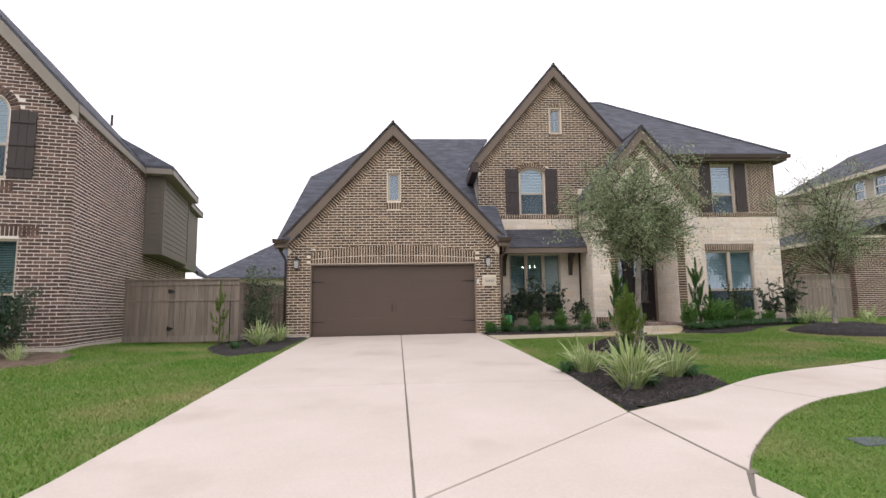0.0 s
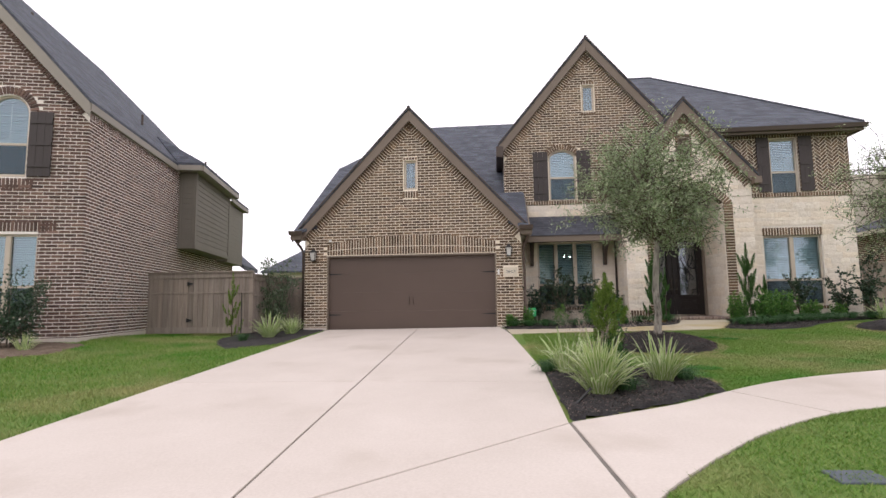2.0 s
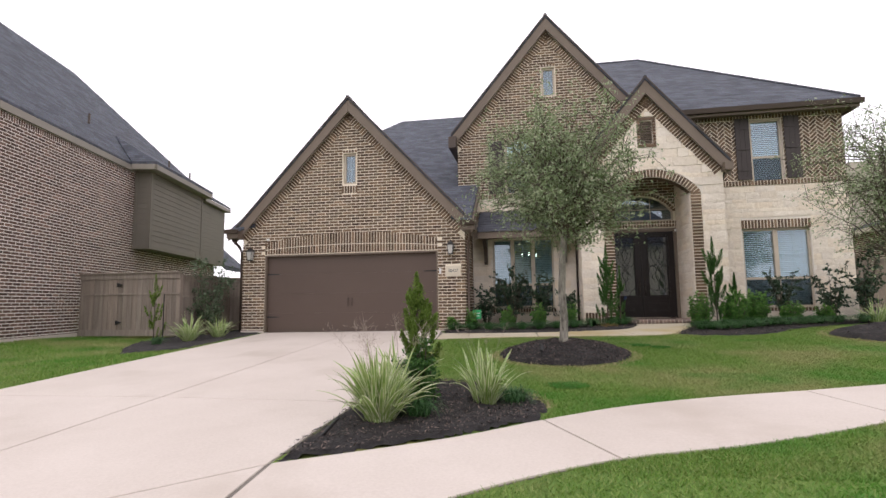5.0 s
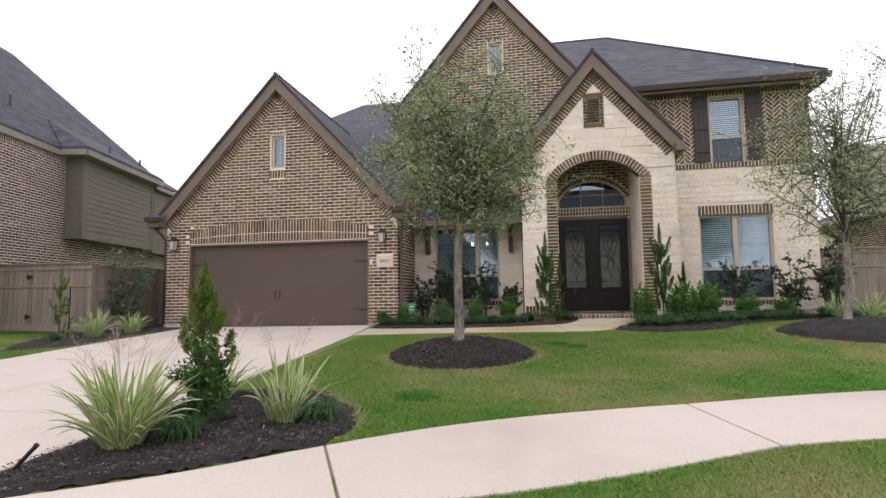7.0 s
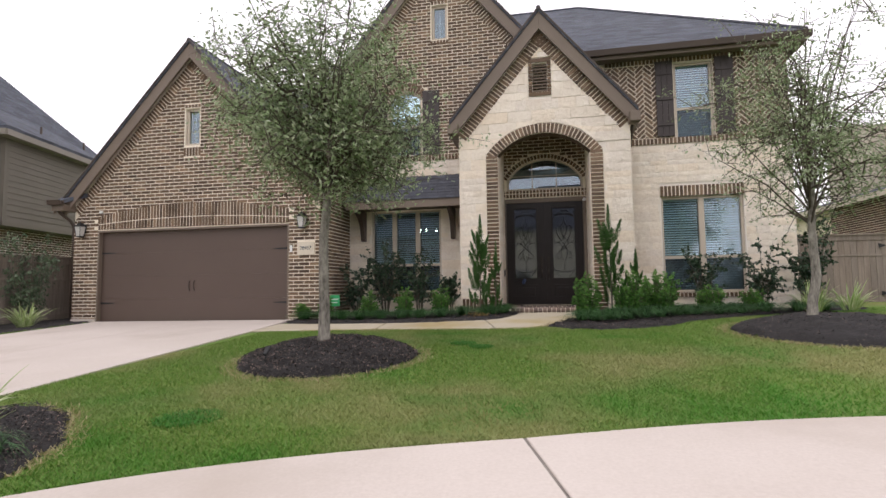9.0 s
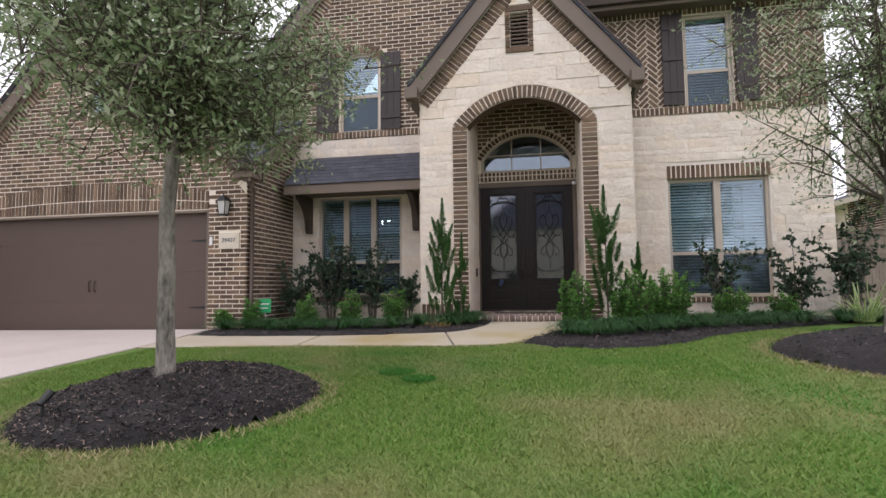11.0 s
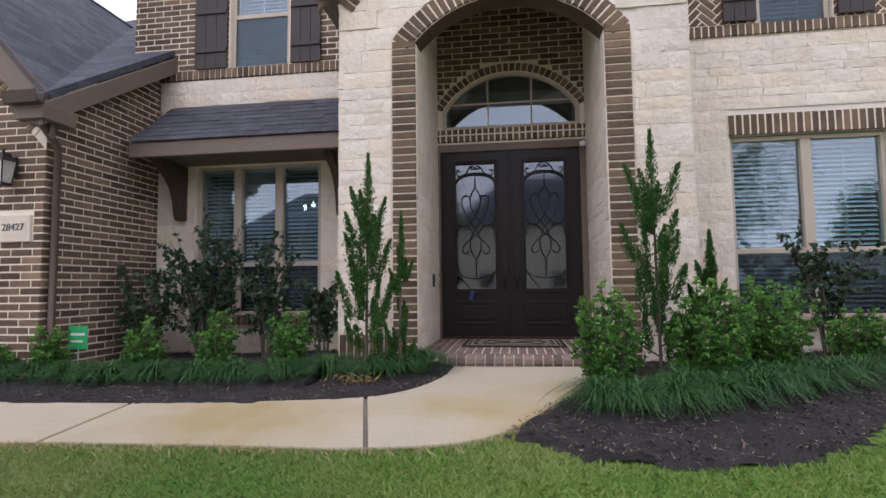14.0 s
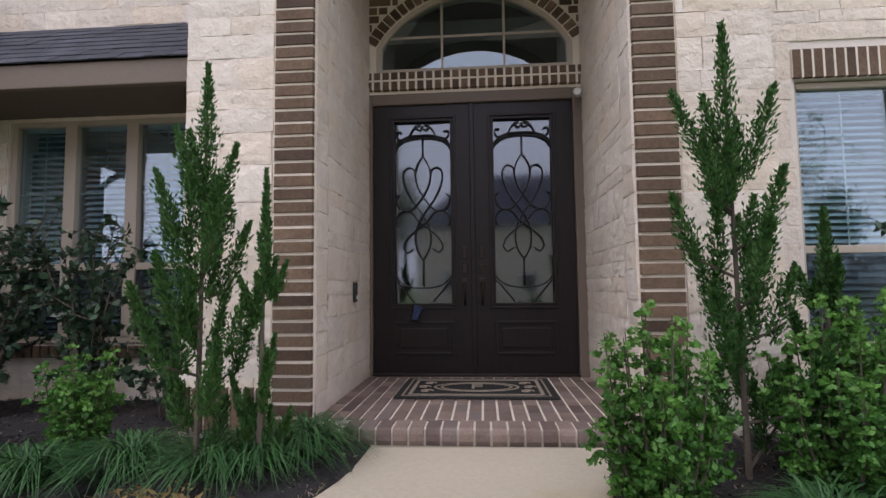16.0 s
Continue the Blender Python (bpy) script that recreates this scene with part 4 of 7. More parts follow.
sheet_with_holes([(17.22, 4.0), (24, 4.0), (24, 5.8), (17.22, 5.8)], [], facing_west(1.95), 0.2, "wall", M_MORTAR, house, "brown brick side wall above the garage roof")
framed_window("window", 3.37, 4.21, 4.18, 5.81, MY + 0.05, house, meet=4.93, arch=0.2, grid=(5.45,), mat_blind=M_BLIND_UP, label="arched upper window with white blinds")
framed_window("window", 4.49, 4.86, 7.06, 7.92, MY + 0.06, house, grid=(7.5,), blind="", label="narrow attic window with four panes")
shutter(2.87, 3.34, 4.2, 5.78, MY - 0.012, house)
shutter(4.24, 4.66, 4.2, 5.78, MY - 0.012, house)


def stone_face(w, h, seed):
    """A rock-faced stone: a small grid with an uneven, bulging face."""
    r = random.Random(seed)
    nx, ny = max(3, min(9, int(w / 0.055))), max(3, min(5, int(h / 0.04)))
    vs, fs = [], []
    for i in range(nx + 1):
        for j in range(ny + 1):
            edge = i in (0, nx) or j in (0, ny)
            d = 0.009 + r.random() * 0.008 if edge else 0.01 + r.random() * 0.015
            e = 0.004 if edge else 0.0
            vs.append((w * i / nx + (r.random() - 0.5) * e, h * j / ny + (r.random() - 0.5) * e, d))
    for i in range(nx):
        for j in range(ny):
            a = i * (ny + 1) + j
            fs.append((a, a + ny + 1, a + ny + 2, a + 1))
    rim = [i * (ny + 1) for i in range(nx + 1)] + [nx * (ny + 1) + j for j in range(1, ny + 1)] + [i * (ny + 1) + ny for i in range(nx - 1, -1, -1)] + [j for j in range(ny - 1, 0, -1)]
    k = len(vs)
    vs += [(vs[i][0], vs[i][1], 0.0) for i in rim]
    fs += [(rim[i], k + i, k + (i + 1) % len(rim), rim[(i + 1) % len(rim)]) for i in range(len(rim))]
    return vs, fs


def stonework(parent, region, to3d, keep=None, holes=(), seed=1):
    """Courses of limestone blocks over an upright rectangle, less the holes; each block is a piece of its own."""
    u0, u1, v0, v1 = region
    r = random.Random(seed)
    v, k = v0, seed * 1000
    while v < v1 - 0.05:
        h = min(r.choice((0.1, 0.14, 0.16, 0.18, 0.22)), v1 - v)
        if v1 - v - h < 0.08:
            h = v1 - v
        u, row = u0, []
        while u < u1 - 0.02:
            w = r.uniform(0.16, 0.62)
            if u1 - u - w < 0.16:
                w = u1 - u
            row.append((u, u + w, v, v + h))
            u += w
        for hole in holes:
            row = [q for q in cut_rect(row, hole)]
        for a, b, c, d in row:
            a, b, c, d = a + 0.0014, b - 0.0014, c + 0.0014, d - 0.0014
            if b - a < 0.05 or (keep and not keep((a + b) / 2, (c + d) / 2, b - a, d - c)):
                continue
            k += 1
            vs, fs = stone_face(b - a, d - c, k)
            o = Vector(to3d(a, c, 0))
            s = Solid().add([Vector(to3d(a + x, c + y, z)) - o for x, y, z in vs], fs)
            me = s.mesh("stone", M_STONE, smooth=True)
            me.set_sharp_from_angle(angle=radians(40))
            ob = new("stone", me)
            ob.parent, ob.location = parent, o
        v += h


lwall = sheet_with_holes(quad(2.35, 5.34, -0.1, 4.06), [quad(2.93, 4.66, 0.86, 2.86)], facing_south(MY), 0.25, "wall", M_STONE_JOINT, house, "cream limestone wall under the awning")
stonework(lwall, (2.37, 5.32, 0.2, 4.05), facing_south(MY), holes=[(2.93, 4.66, 0.8, 2.87)], seed=2)
framed_window("window", 2.93, 4.66, 0.88, 2.86, MY + 0.03, house, meet=1.54, mulls=(3.5, 4.08), grid=(2.2,), label="triple tan vinyl window with blinds and a chandelier inside")
pieces_single("sill_brick", soldiers(2.9, 4.69, 0.76, 0.86), facing_south(MY), 0.05, M_BRICK, lwall)

bed_behind(quad(2.9, 4.69, 0.765, 0.855), facing_south(MY), 0.036, lwall)

# awning over the triple window
aw = put(new("awning"), house, "small shingled awning with brown fascia on wooden brackets")
part("deck", Solid().prism_x([(16.42, 2.97), (17.2, 3.64), (17.2, 3.5), (16.42, 2.87)], 2.62, 5.34), M_SOFFIT, aw)
part("fascia", Solid().box(2.58, 5.33, 16.36, 16.42, 2.8, 2.98), M_TRIM, aw, "brown painted fascia", bevel=0.008)
part("fascia", Solid().prism_x([(16.42, 2.98), (17.2, 3.62), (17.2, 3.46), (16.42, 2.8)], 2.58, 2.62), M_TRIM, aw, bevel=0.006)
part("ceiling_board", Solid().box(2.62, 5.33, 16.42, 17.2, 2.87, 2.9), M_SOFFIT, aw)
sl = Vector((0, 0.78, 0.66)).normalized()
up = Vector((0, -sl.z, sl.y))
r = random.Random(8)
for k in range(8):
    u = 2.59 - (k % 2) * 0.1
    while u < 5.33:
        w = r.uniform(0.14, 0.32)
        a, b = max(u, 2.57), min(u + w, 5.33)
        if b - a > 0.03:
            p0 = Vector((0, 16.34, 2.975)) + sl * (k * 0.13) + up * (0.006 + r.random() * 0.005)
            p1 = p0 + sl * 0.15 - up * 0.006
            t = up * 0.008
            s = Solid().ring([Vector((a, 0, 0)) + p0, Vector((b - 0.004, 0, 0)) + p0, Vector((b - 0.004, 0, 0)) + p1, Vector((a, 0, 0)) + p1],
                             [Vector((a, 0, 0)) + p0 + t, Vector((b - 0.004, 0, 0)) + p0 + t, Vector((b - 0.004, 0, 0)) + p1 + t, Vector((a, 0, 0)) + p1 + t])
            part("shingle", s, M_TAB, aw)
        u += w
part("flashing", Solid().prism_x([(17.05, 3.53), (17.19, 3.66), (17.2, 3.7), (17.17, 3.68), (17.04, 3.56)], 2.6, 5.33), M_TRIM_DARK, aw)
for x in (2.7, 4.92):
    prof = [(17.19, 2.86), (16.6, 2.86), (16.6, 2.78), (16.68, 2.74), (16.82, 2.66), (16.93, 2.54), (17.0, 2.38), (17.03, 2.2), (17.06, 2.13), (17.19, 2.13)]
    part("bracket", Solid().prism_x(prof, x, x + 0.1), M_TRIM_DARK, aw, "dark stained curved wooden bracket", bevel=0.008)

# entrance block
E_PEAK = (7.08, 6.76)
ewall = sheet_with_holes([(5.34, -0.1), (8.83, -0.1), (8.83, 4.6), (7.08, 6.7), (5.34, 4.62)],
                         [arch_loop(6.15, 8.05, 0.3, 3.75, 0.43, 16), quad(6.92, 7.22, 5.06, 5.67)], facing_south(EY), 0.25, "wall", M_STONE_JOINT, house, "cream limestone entrance gable with a brick arch")
f_s = facing_south(EY)
R0 = (0.95 ** 2 + 0.43 ** 2) / (2 * 0.43)
CZ = 4.18 - R0
A0 = math.asin(0.95 / R0)


r = random.Random(21)
v, k = 0.22, 50000
tri = [(5.34, 0.0), (8.83, 0.0), (8.83, 3.98), (7.08, 6.02), (5.34, 3.98)]
while v < 6.0:
    h = r.choice((0.12, 0.15, 0.17, 0.2, 0.23))
    u = 5.345
    while u < 8.825:
        w = r.uniform(0.2, 0.62)
        if 8.825 - u - w < 0.16:
            w = 8.825 - u
        for a, b, c, d in cut_rect(cut_rect([(u, u + w, v, v + h)], (5.91, 8.29, -1, 3.76)), (6.84, 7.3, 4.97, 5.78)):
            q = clip_to(quad(a + 0.0014, b - 0.0014, c + 0.0014, d - 0.0014), tri)
            if not q:
                continue
            m = (sum(p[0] for p in q) / len(q), sum(p[1] for p in q) / len(q))
            if math.hypot(m[0] - 7.1, m[1] - CZ) < R0 + 0.24 and m[1] > 3.6:
                q2 = [p if math.hypot(p[0] - 7.1, p[1] - CZ) > R0 + 0.215 else tuple(Vector((7.1, CZ)) + (Vector(p) - Vector((7.1, CZ))).normalized() * (R0 + 0.215)) for p in q]
                if math.hypot(m[0] - 7.1, m[1] - CZ) < R0 + 0.1 or area(q2) < 0.004:
                    continue
                q = q2
            if len(q) == 4 and abs(q[0][1] - q[1][1]) < 1e-6 and abs(q[2][1] - q[3][1]) < 1e-6 and abs(q[0][0] - q[3][0]) < 1e-6 and abs(q[1][0] - q[2][0]) < 1e-6:
                k += 1
                vs, fs = stone_face(q[1][0] - q[0][0], q[2][1] - q[1][1], k)
                o = Vector(f_s(q[0][0], q[0][1], 0))
                me = Solid().add([Vector(f_s(q[0][0] + x, q[0][1] + y, z)) - o for x, y, z in vs], fs).mesh("stone", M_STONE, smooth=True)
                me.set_sharp_from_angle(angle=radians(40))
                ob = new("stone", me)
                ob.parent, ob.location = ewall, o
            else:
                pieces_single("stone", [q], f_s, 0.024, M_STONE, ewall)
        u += w
    v += h
pieces_single("brick", arch_pieces(7.1, CZ, R0 + 0.005, R0 + 0.2, math.pi / 2 - A0 - 0.09, math.pi / 2 + A0 + 0.09), f_s, 0.03, M_BRICK, ewall)
quoin = [quad(a, b, 0.35 + i * BH, 0.35 + (i + 1) * BH - BJ) for i in range(int(3.42 / BH)) for a, b in ((5.915, 6.155), (8.045, 8.285))]
pieces_single("brick", quoin, f_s, 0.03, M_BRICK, ewall)
for a, b in ((5.91, 6.148), (8.052, 8.29)):
    part("mortar_bed", Solid().box(a, b, EY - 0.02, EY + 0.01, 0.3, 3.75), M_MORTAR, ewall)
bed = [(7.1 + q * math.cos(t), CZ + q * math.sin(t)) for q, ts in ((R0 + 0.006, range(25)), (R0 + 0.195, range(24, -1, -1))) for t in (math.pi / 2 - A0 - 0.09 + (2 * A0 + 0.18) * i / 24 for i in ts)]
part("mortar_bed", Solid().prism_y(bed, EY - 0.02, EY + 0.01), M_MORTAR, ewall)
pieces_joined("rake_brick", rake_band((5.3, 4.26), (7.08, 6.375), 0.24) + rake_band((7.08, 6.375), (8.87, 4.26), 0.24), f_s, 0.03, M_BRICK, ewall)
bed_behind([(5.32, 4.27), (7.08, 6.36), (7.08, 6.05), (5.36, 4.0)], f_s, 0.018, ewall)
bed_behind([(7.08, 6.36), (8.85, 4.27), (8.81, 4.0), (7.08, 6.05)], f_s, 0.018, ewall)
vent = put(new("vent"), house, "brown louvred vent in a brick surround")
pieces_single("brick", [quad(6.84, 7.3, 4.97, 5.05), quad(6.84, 7.3, 5.69, 5.77)] + [quad(a, b, 5.06 + i * 0.0795, 5.06 + (i + 1) * 0.0795 - BJ) for i in range(8) for a, b in ((6.84, 6.915), (7.225, 7.3))], f_s, 0.03, M_BRICK, vent)
for i in range(9):
    z = 5.08 + i * 0.066
    part("louvre", Solid().prism_x([(EY + 0.01, z), (EY + 0.07, z + 0.06), (EY + 0.085, z + 0.05), (EY + 0.02, z - 0.01)], 6.92, 7.22), M_TRIM, vent)
# side walls of the entrance and of its recess
for x, f, y1 in ((5.34, facing_west(5.34), MY), (8.83, facing_east(8.83), RY)):
    w = sheet_with_holes([(EY + 0.255, -0.1), (y1, -0.1), (y1, 4.15), (EY + 0.255, 4.15)], [], f, 0.2, "wall", M_STONE_JOINT, house, "cream limestone side of the entrance")
    stonework(w, (EY + 0.02, y1, 0.35, 4.1), f, seed=7 if x < 6 else 8)
f_l, f_r = facing_east(6.15), facing_west(8.05)
for f, sd in ((f_l, 11), (f_r, 12)):
    w = sheet_with_holes([(EY + 0.2, 0.2), (DY + 0.1, 0.2), (DY + 0.1, 4.98), (EY + 0.2, 4.98)], [], f, 0.2, "wall", M_STONE_JOINT, house, "cream limestone reveal beside the front door")
    stonework(w, (EY + 0.26, DY, 0.56, 4.96), f, seed=sd)
    stonework(w, (EY + 0.03, EY + 0.255, 0.56, 3.74), f, seed=sd + 40)
vault = [(7.1 + (R0 - 0.006) * math.cos(math.pi / 2 - A0 + 2 * A0 * i / 16), CZ + (R0 - 0.006) * math.sin(math.pi / 2 - A0 + 2 * A0 * i / 16)) for i in range(17)]
vault += [(7.1 + (R0 + 0.004) * math.cos(math.pi / 2 + A0 - 2 * A0 * i / 16), CZ + (R0 + 0.004) * math.sin(math.pi / 2 + A0 - 2 * A0 * i / 16)) for i in range(17)]
s = Solid().prism_y(vault, EY + 0.01, EY + 0.26)
part("recess_ceiling", Solid().box(6.0, 8.2, EY + 0.25, DY + 0.1, 4.98, 5.02), M_SOFFIT, house)
part("arch_soffit", s, M_BRICK, house, "brick underside of the entrance arch")
dwall = sheet_with_holes(quad(6.0, 8.2, 0.2, 4.98), [quad(6.09, 8.06, 0.3, 3.06), arch_loop(6.22, 7.98, 3.26, 3.5, 0.5, 14)], facing_south(DY), 0.2, "wall", M_MORTAR, house, "brown brick wall round the fanlight")
f_d = facing_south(DY)
RT = (0.88 ** 2 + 0.5 ** 2) / (2 * 0.5)
CT = 4.0 - RT
AT = math.asin(0.88 / RT)
rows = []
for u0, u1, v0, v1 in running(6.12, 8.08, 3.27, 4.98):
    # bricks are cut back to the ring of the fanlight
    reach = RT + 0.118
    half = math.sqrt(max(0.0, reach ** 2 - (v0 - CT) ** 2)) if v0 > 3.5 else 0.99
    half = min(half, 0.99)
    for a, b in ((u0, min(u1, 7.1 - half)), (max(u0, 7.1 + half), u1)):
        if b - a > 0.03:
            rows.append(quad(a, b, v0, v1))
pieces_single("brick", rows, f_d, 0.01, M_BRICK, dwall)
pieces_single("arch_brick", arch_pieces(7.1, CT, RT + 0.005, RT + 0.1, math.pi / 2 - AT, math.pi / 2 + AT), f_d, 0.025, M_BRICK, dwall)
pieces_single("brick", soldiers(6.12, 8.08, 3.09, 3.17) + soldiers(6.12, 8.08, 3.185, 3.25), f_d, 0.05, M_BRICK, dwall)
bed_behind(quad(6.16, 8.04, 3.095, 3.246), f_d, 0.036, dwall)
fan = put(new("fanlight"), house, "arched fanlight with four by two grid over the door")
loop, inn = arch_loop(6.22, 7.98, 3.26, 3.5, 0.5, 14), arch_loop(6.27, 7.93, 3.3, 3.5, 0.46, 14)
s = Solid()
for i in range(len(loop)):
    j = (i + 1) % len(loop)
    q = [loop[i], loop[j], inn[j], inn[i]]
    s.ring([(p[0], DY + 0.02, p[1]) for p in q], [(p[0], DY + 0.09, p[1]) for p in q])
part("frame", s, M_VINYL, fan)
p = part("pane", Solid().ring([(u, DY + 0.05, v) for u, v in inn], [(u, DY + 0.055, v) for u, v in inn]), M_GLASS, fan)
p.visible_shadow = False
for u in (6.82, 7.38):
    part("grid_bar", Solid().box(u - 0.01, u + 0.01, DY + 0.035, DY + 0.048, 3.3, CT + math.sqrt(RT ** 2 - (u - 7.1) ** 2) - 0.03), M_VINYL, fan)
part("grid_bar", Solid().box(6.27, 7.93, DY + 0.035, DY + 0.048, 3.59, 3.61), M_VINYL, fan)
gable_roof(house, 5.16, 8.98, 4.53, 7.08, 6.81, 15.8, 17.5)
for x0, x1 in ((5.14, 5.36), (8.8, 9.0)):
    part("eave_return", Solid().box(x0, x1, 15.66, 16.9, 4.22, 4.42), M_TRIM, house, "brown boxed eave return", bevel=0.008)
s = Solid().tube([(8.88, 16.0, 4.25), (8.88, 16.1, 4.1), (8.9, 16.5, 3.9), (8.9, 16.98, 3.75), (8.9, 17.0, 0.4)], 0.034, 10)
part("downspout", s, M_TRIM_DARK, house, "brown metal downspout", smooth=True)
s = Solid().tube([(5.29, 17.0, 4.3), (5.29, 17.1, 4.2), (5.29, 17.14, 0.4)], 0.03, 10)
part("downspout", s, M_TRIM_DARK, house, smooth=True)

# right wing
rwall = sheet_with_holes(quad(8.7, 12.18, -0.1, 6.02), [quad(9.58, 11.22, 0.82, 2.9), quad(9.94, 10.74, 4.13, 5.86)], facing_south(RY), 0.25, "wall", M_STONE_JOINT, house, "cream limestone wall with herringbone brick above")
f_w = facing_south(RY)
stonework(rwall, (8.84, 12.18, 0.2, 4.04), f_w, holes=[(9.56, 11.24, 0.74, 3.14)], seed=31)
part("brick_bed", Solid().box(8.84, 12.18, RY - 0.012, RY - 0.001, 4.05, 4.12), M_MORTAR, rwall)
part("wall", Solid().box(7.41, 8.2, RY, RY + 0.2, 5.05, 6.0).box(8.2, 8.69, RY, RY + 0.2, 4.5, 6.0), M_MORTAR, house)
s = sheet_with_holes(quad(8.7, 12.18, 4.06, 6.01), [quad(9.94, 10.74, 4.13, 5.86)], facing_south(RY - 0.004), 0.003, "mortar_bed", M_MORTAR, rwall)
hb = []
for reg in (quad(8.5, 9.93, 4.21, 5.86), quad(10.75, 12.18, 4.21, 5.86)):
    hb += herringbone(reg)
pieces_joined("herringbone_brick", hb, facing_south(RY - 0.004), 0.008, M_BRICK, rwall, "brown bricks laid in herringbone")
pieces_joined("band_brick", soldiers(8.5, 12.18, 5.88, 6.01), facing_south(RY - 0.004), 0.03, M_BRICK, rwall)
pieces_single("sill_brick", soldiers(8.85, 12.18, 4.06, 4.19), facing_south(RY - 0.004), 0.035, M_BRICK, rwall)
pieces_single("lintel_brick", soldiers(9.56, 11.24, 2.9, 3.13), f_w, 0.035, M_BRICK, rwall)
pieces_single("sill_brick", soldiers(9.55, 11.25, 0.73, 0.82), f_w, 0.05, M_BRICK, rwall)
bed_behind(quad(8.86, 12.17, 5.886, 6.004), facing_south(RY - 0.004), 0.018, rwall)
bed_behind(quad(8.86, 12.17, 4.066, 4.184), facing_south(RY - 0.004), 0.022, rwall)
bed_behind(quad(9.565, 11.235, 2.906, 3.124), f_w, 0.022, rwall)
bed_behind(quad(9.555, 11.245, 0.736, 0.814), f_w, 0.036, rwall)
framed_window("window", 9.58, 11.22, 0.83, 2.89, RY + 0.06, house, meet=1.58, mulls=(10.4,), grid=(2.25,), label="double tan vinyl window with white blinds")
framed_window("window", 9.95, 10.73, 4.15, 5.85, RY + 0.05, house, meet=4.83, grid=(5.35,), mat_blind=M_BLIND_UP, label="upper tan vinyl window with white blinds")
shutter(9.56, 9.92, 4.22, 5.9, RY - 0.03, house)
shutter(10.77, 11.14, 4.22, 5.9, RY - 0.03, house)
e = sheet_with_holes(quad(RY + 0.255, 29, -0.1, 6.0), [], facing_east(12.18), 0.25, "wall", M_MORTAR, house, "brown brick east wall")
pieces_joined("brick_course", [quad(*q) for q in running(RY, 21, 0.3, 5.95)], facing_east(12.18), 0.012, M_BRICK, e)
EAVE, AP = 6.15, (8.4, 23.0, 10.52)
for poly in ([(7.45, 16.65, EAVE), (12.46, 16.65, EAVE), AP, (5.5, 23.0, 10.52), (4.66, 21.3, 9.41)], [(12.46, 16.65, EAVE), (12.46, 29.4, EAVE), AP],
             [(12.46, 29.4, EAVE), (1.95, 29.4, EAVE), (5.5, 23.0, 10.52), AP]):
    s = Solid().ring([(x, y, z - 0.09) for x, y, z in poly], poly)
    part("roof", s, M_ROOF, house, "dark grey asphalt shingle roof plane")
part("ridge_cap", Solid().tube([(12.44, 16.68, EAVE + 0.02), AP], 0.05, 6), M_TAB, house)
part("ridge_cap", Solid().tube([(5.5, 23.0, 10.53), AP], 0.05, 6), M_TAB, house)
part("fascia", Solid().box(7.6, 12.44, 16.68, 16.72, 5.92, 6.08), M_TRIM, house, bevel=0.004)
part("fascia", Solid().box(12.4, 12.44, 16.72, 29, 5.92, 6.08), M_TRIM, house)
part("soffit", Solid().box(7.6, 12.4, 16.72, 17.05, 5.97, 6.01), M_SOFFIT, house)
part("soffit", Solid().box(12.18, 12.4, 17.05, 29, 5.97, 6.01), M_SOFFIT, house)
gutter(house, (7.6, 16.68, 5.99), (12.5, 16.68, 5.99), 0.12)
# back and inside
sheet_with_holes(quad(-3.95, 12.18, -0.1, 5.9), [], facing_south(29.0), 0.25, "wall", M_MORTAR, house, "plain brick back wall")
part("wall", Solid().box(-3.7, 1.95, 23.6, 23.8, -0.1, 6.0), M_MORTAR, house)
part("floor", Solid().box(-3.7, 2.0, 15.8, 23.6, 0.1, 0.26), M_INTERIOR, house)
part("floor", Solid().box(2.2, 12.0, 17.66, 28.9, 0.35, 0.5), M_INTERIOR, house)
part("floor", Solid().box(2.6, 12.0, 17.5, 28.9, 3.55, 3.75), M_INTERIOR, house)
part("room_wall", Solid().box(2.3, 12.0, 21.0, 21.1, 0.5, 3.55), M_INTERIOR, house)
part("room_wall", Solid().box(2.3, 12.0, 20.0, 20.1, 3.75, 6.1), M_INTERIOR, house)
part("room_wall", Solid().box(5.6, 5.7, 17.5, 21.0, 0.5, 3.55), M_INTERIOR, house)
part("room_wall", Solid().box(8.6, 8.7, 17.4, 21.0, 0.5, 3.55), M_INTERIOR, house)
# added dark sheets behind the attic panes, blocking sky from the open roof
part("attic_wall", Solid().box(-1.4, -0.2, GY + 0.5, GY + 0.55, 3.8, 5.6), M_INTERIOR, house)
part("attic_wall", Solid().box(4.1, 5.2, MY + 0.5, MY + 0.55, 6.6, 8.4), M_INTERIOR, house)
part("garage_wall", Solid().box(2.0, 2.1, 15.8, 23, 0.4, 2.9), M_INTERIOR, house)

# front door
fd = put(new("front_door"), house, "closed espresso double door with iron scrolls over glass")
FZ0, FZ1 = 0.58, 2.96
s = Solid()
s.box(6.09, 6.19, DY - 0.02, DY + 0.12, 0.56, 3.06).box(7.96, 8.06, DY - 0.02, DY + 0.12, 0.56, 3.06).box(6.19, 7.96, DY - 0.02, DY + 0.12, 2.96, 3.06)
part("door_frame", s, M_TRIM, fd, "brown painted door frame", bevel=0.008)
part("threshold", Solid().box(6.19, 7.96, DY - 0.04, DY + 0.1, 0.555, 0.585), M_BRONZE, fd, bevel=0.005)
part("astragal", Solid().box(7.055, 7.095, DY - 0.005, DY + 0.04, FZ0, FZ1), M_DOOR, fd, bevel=0.005)


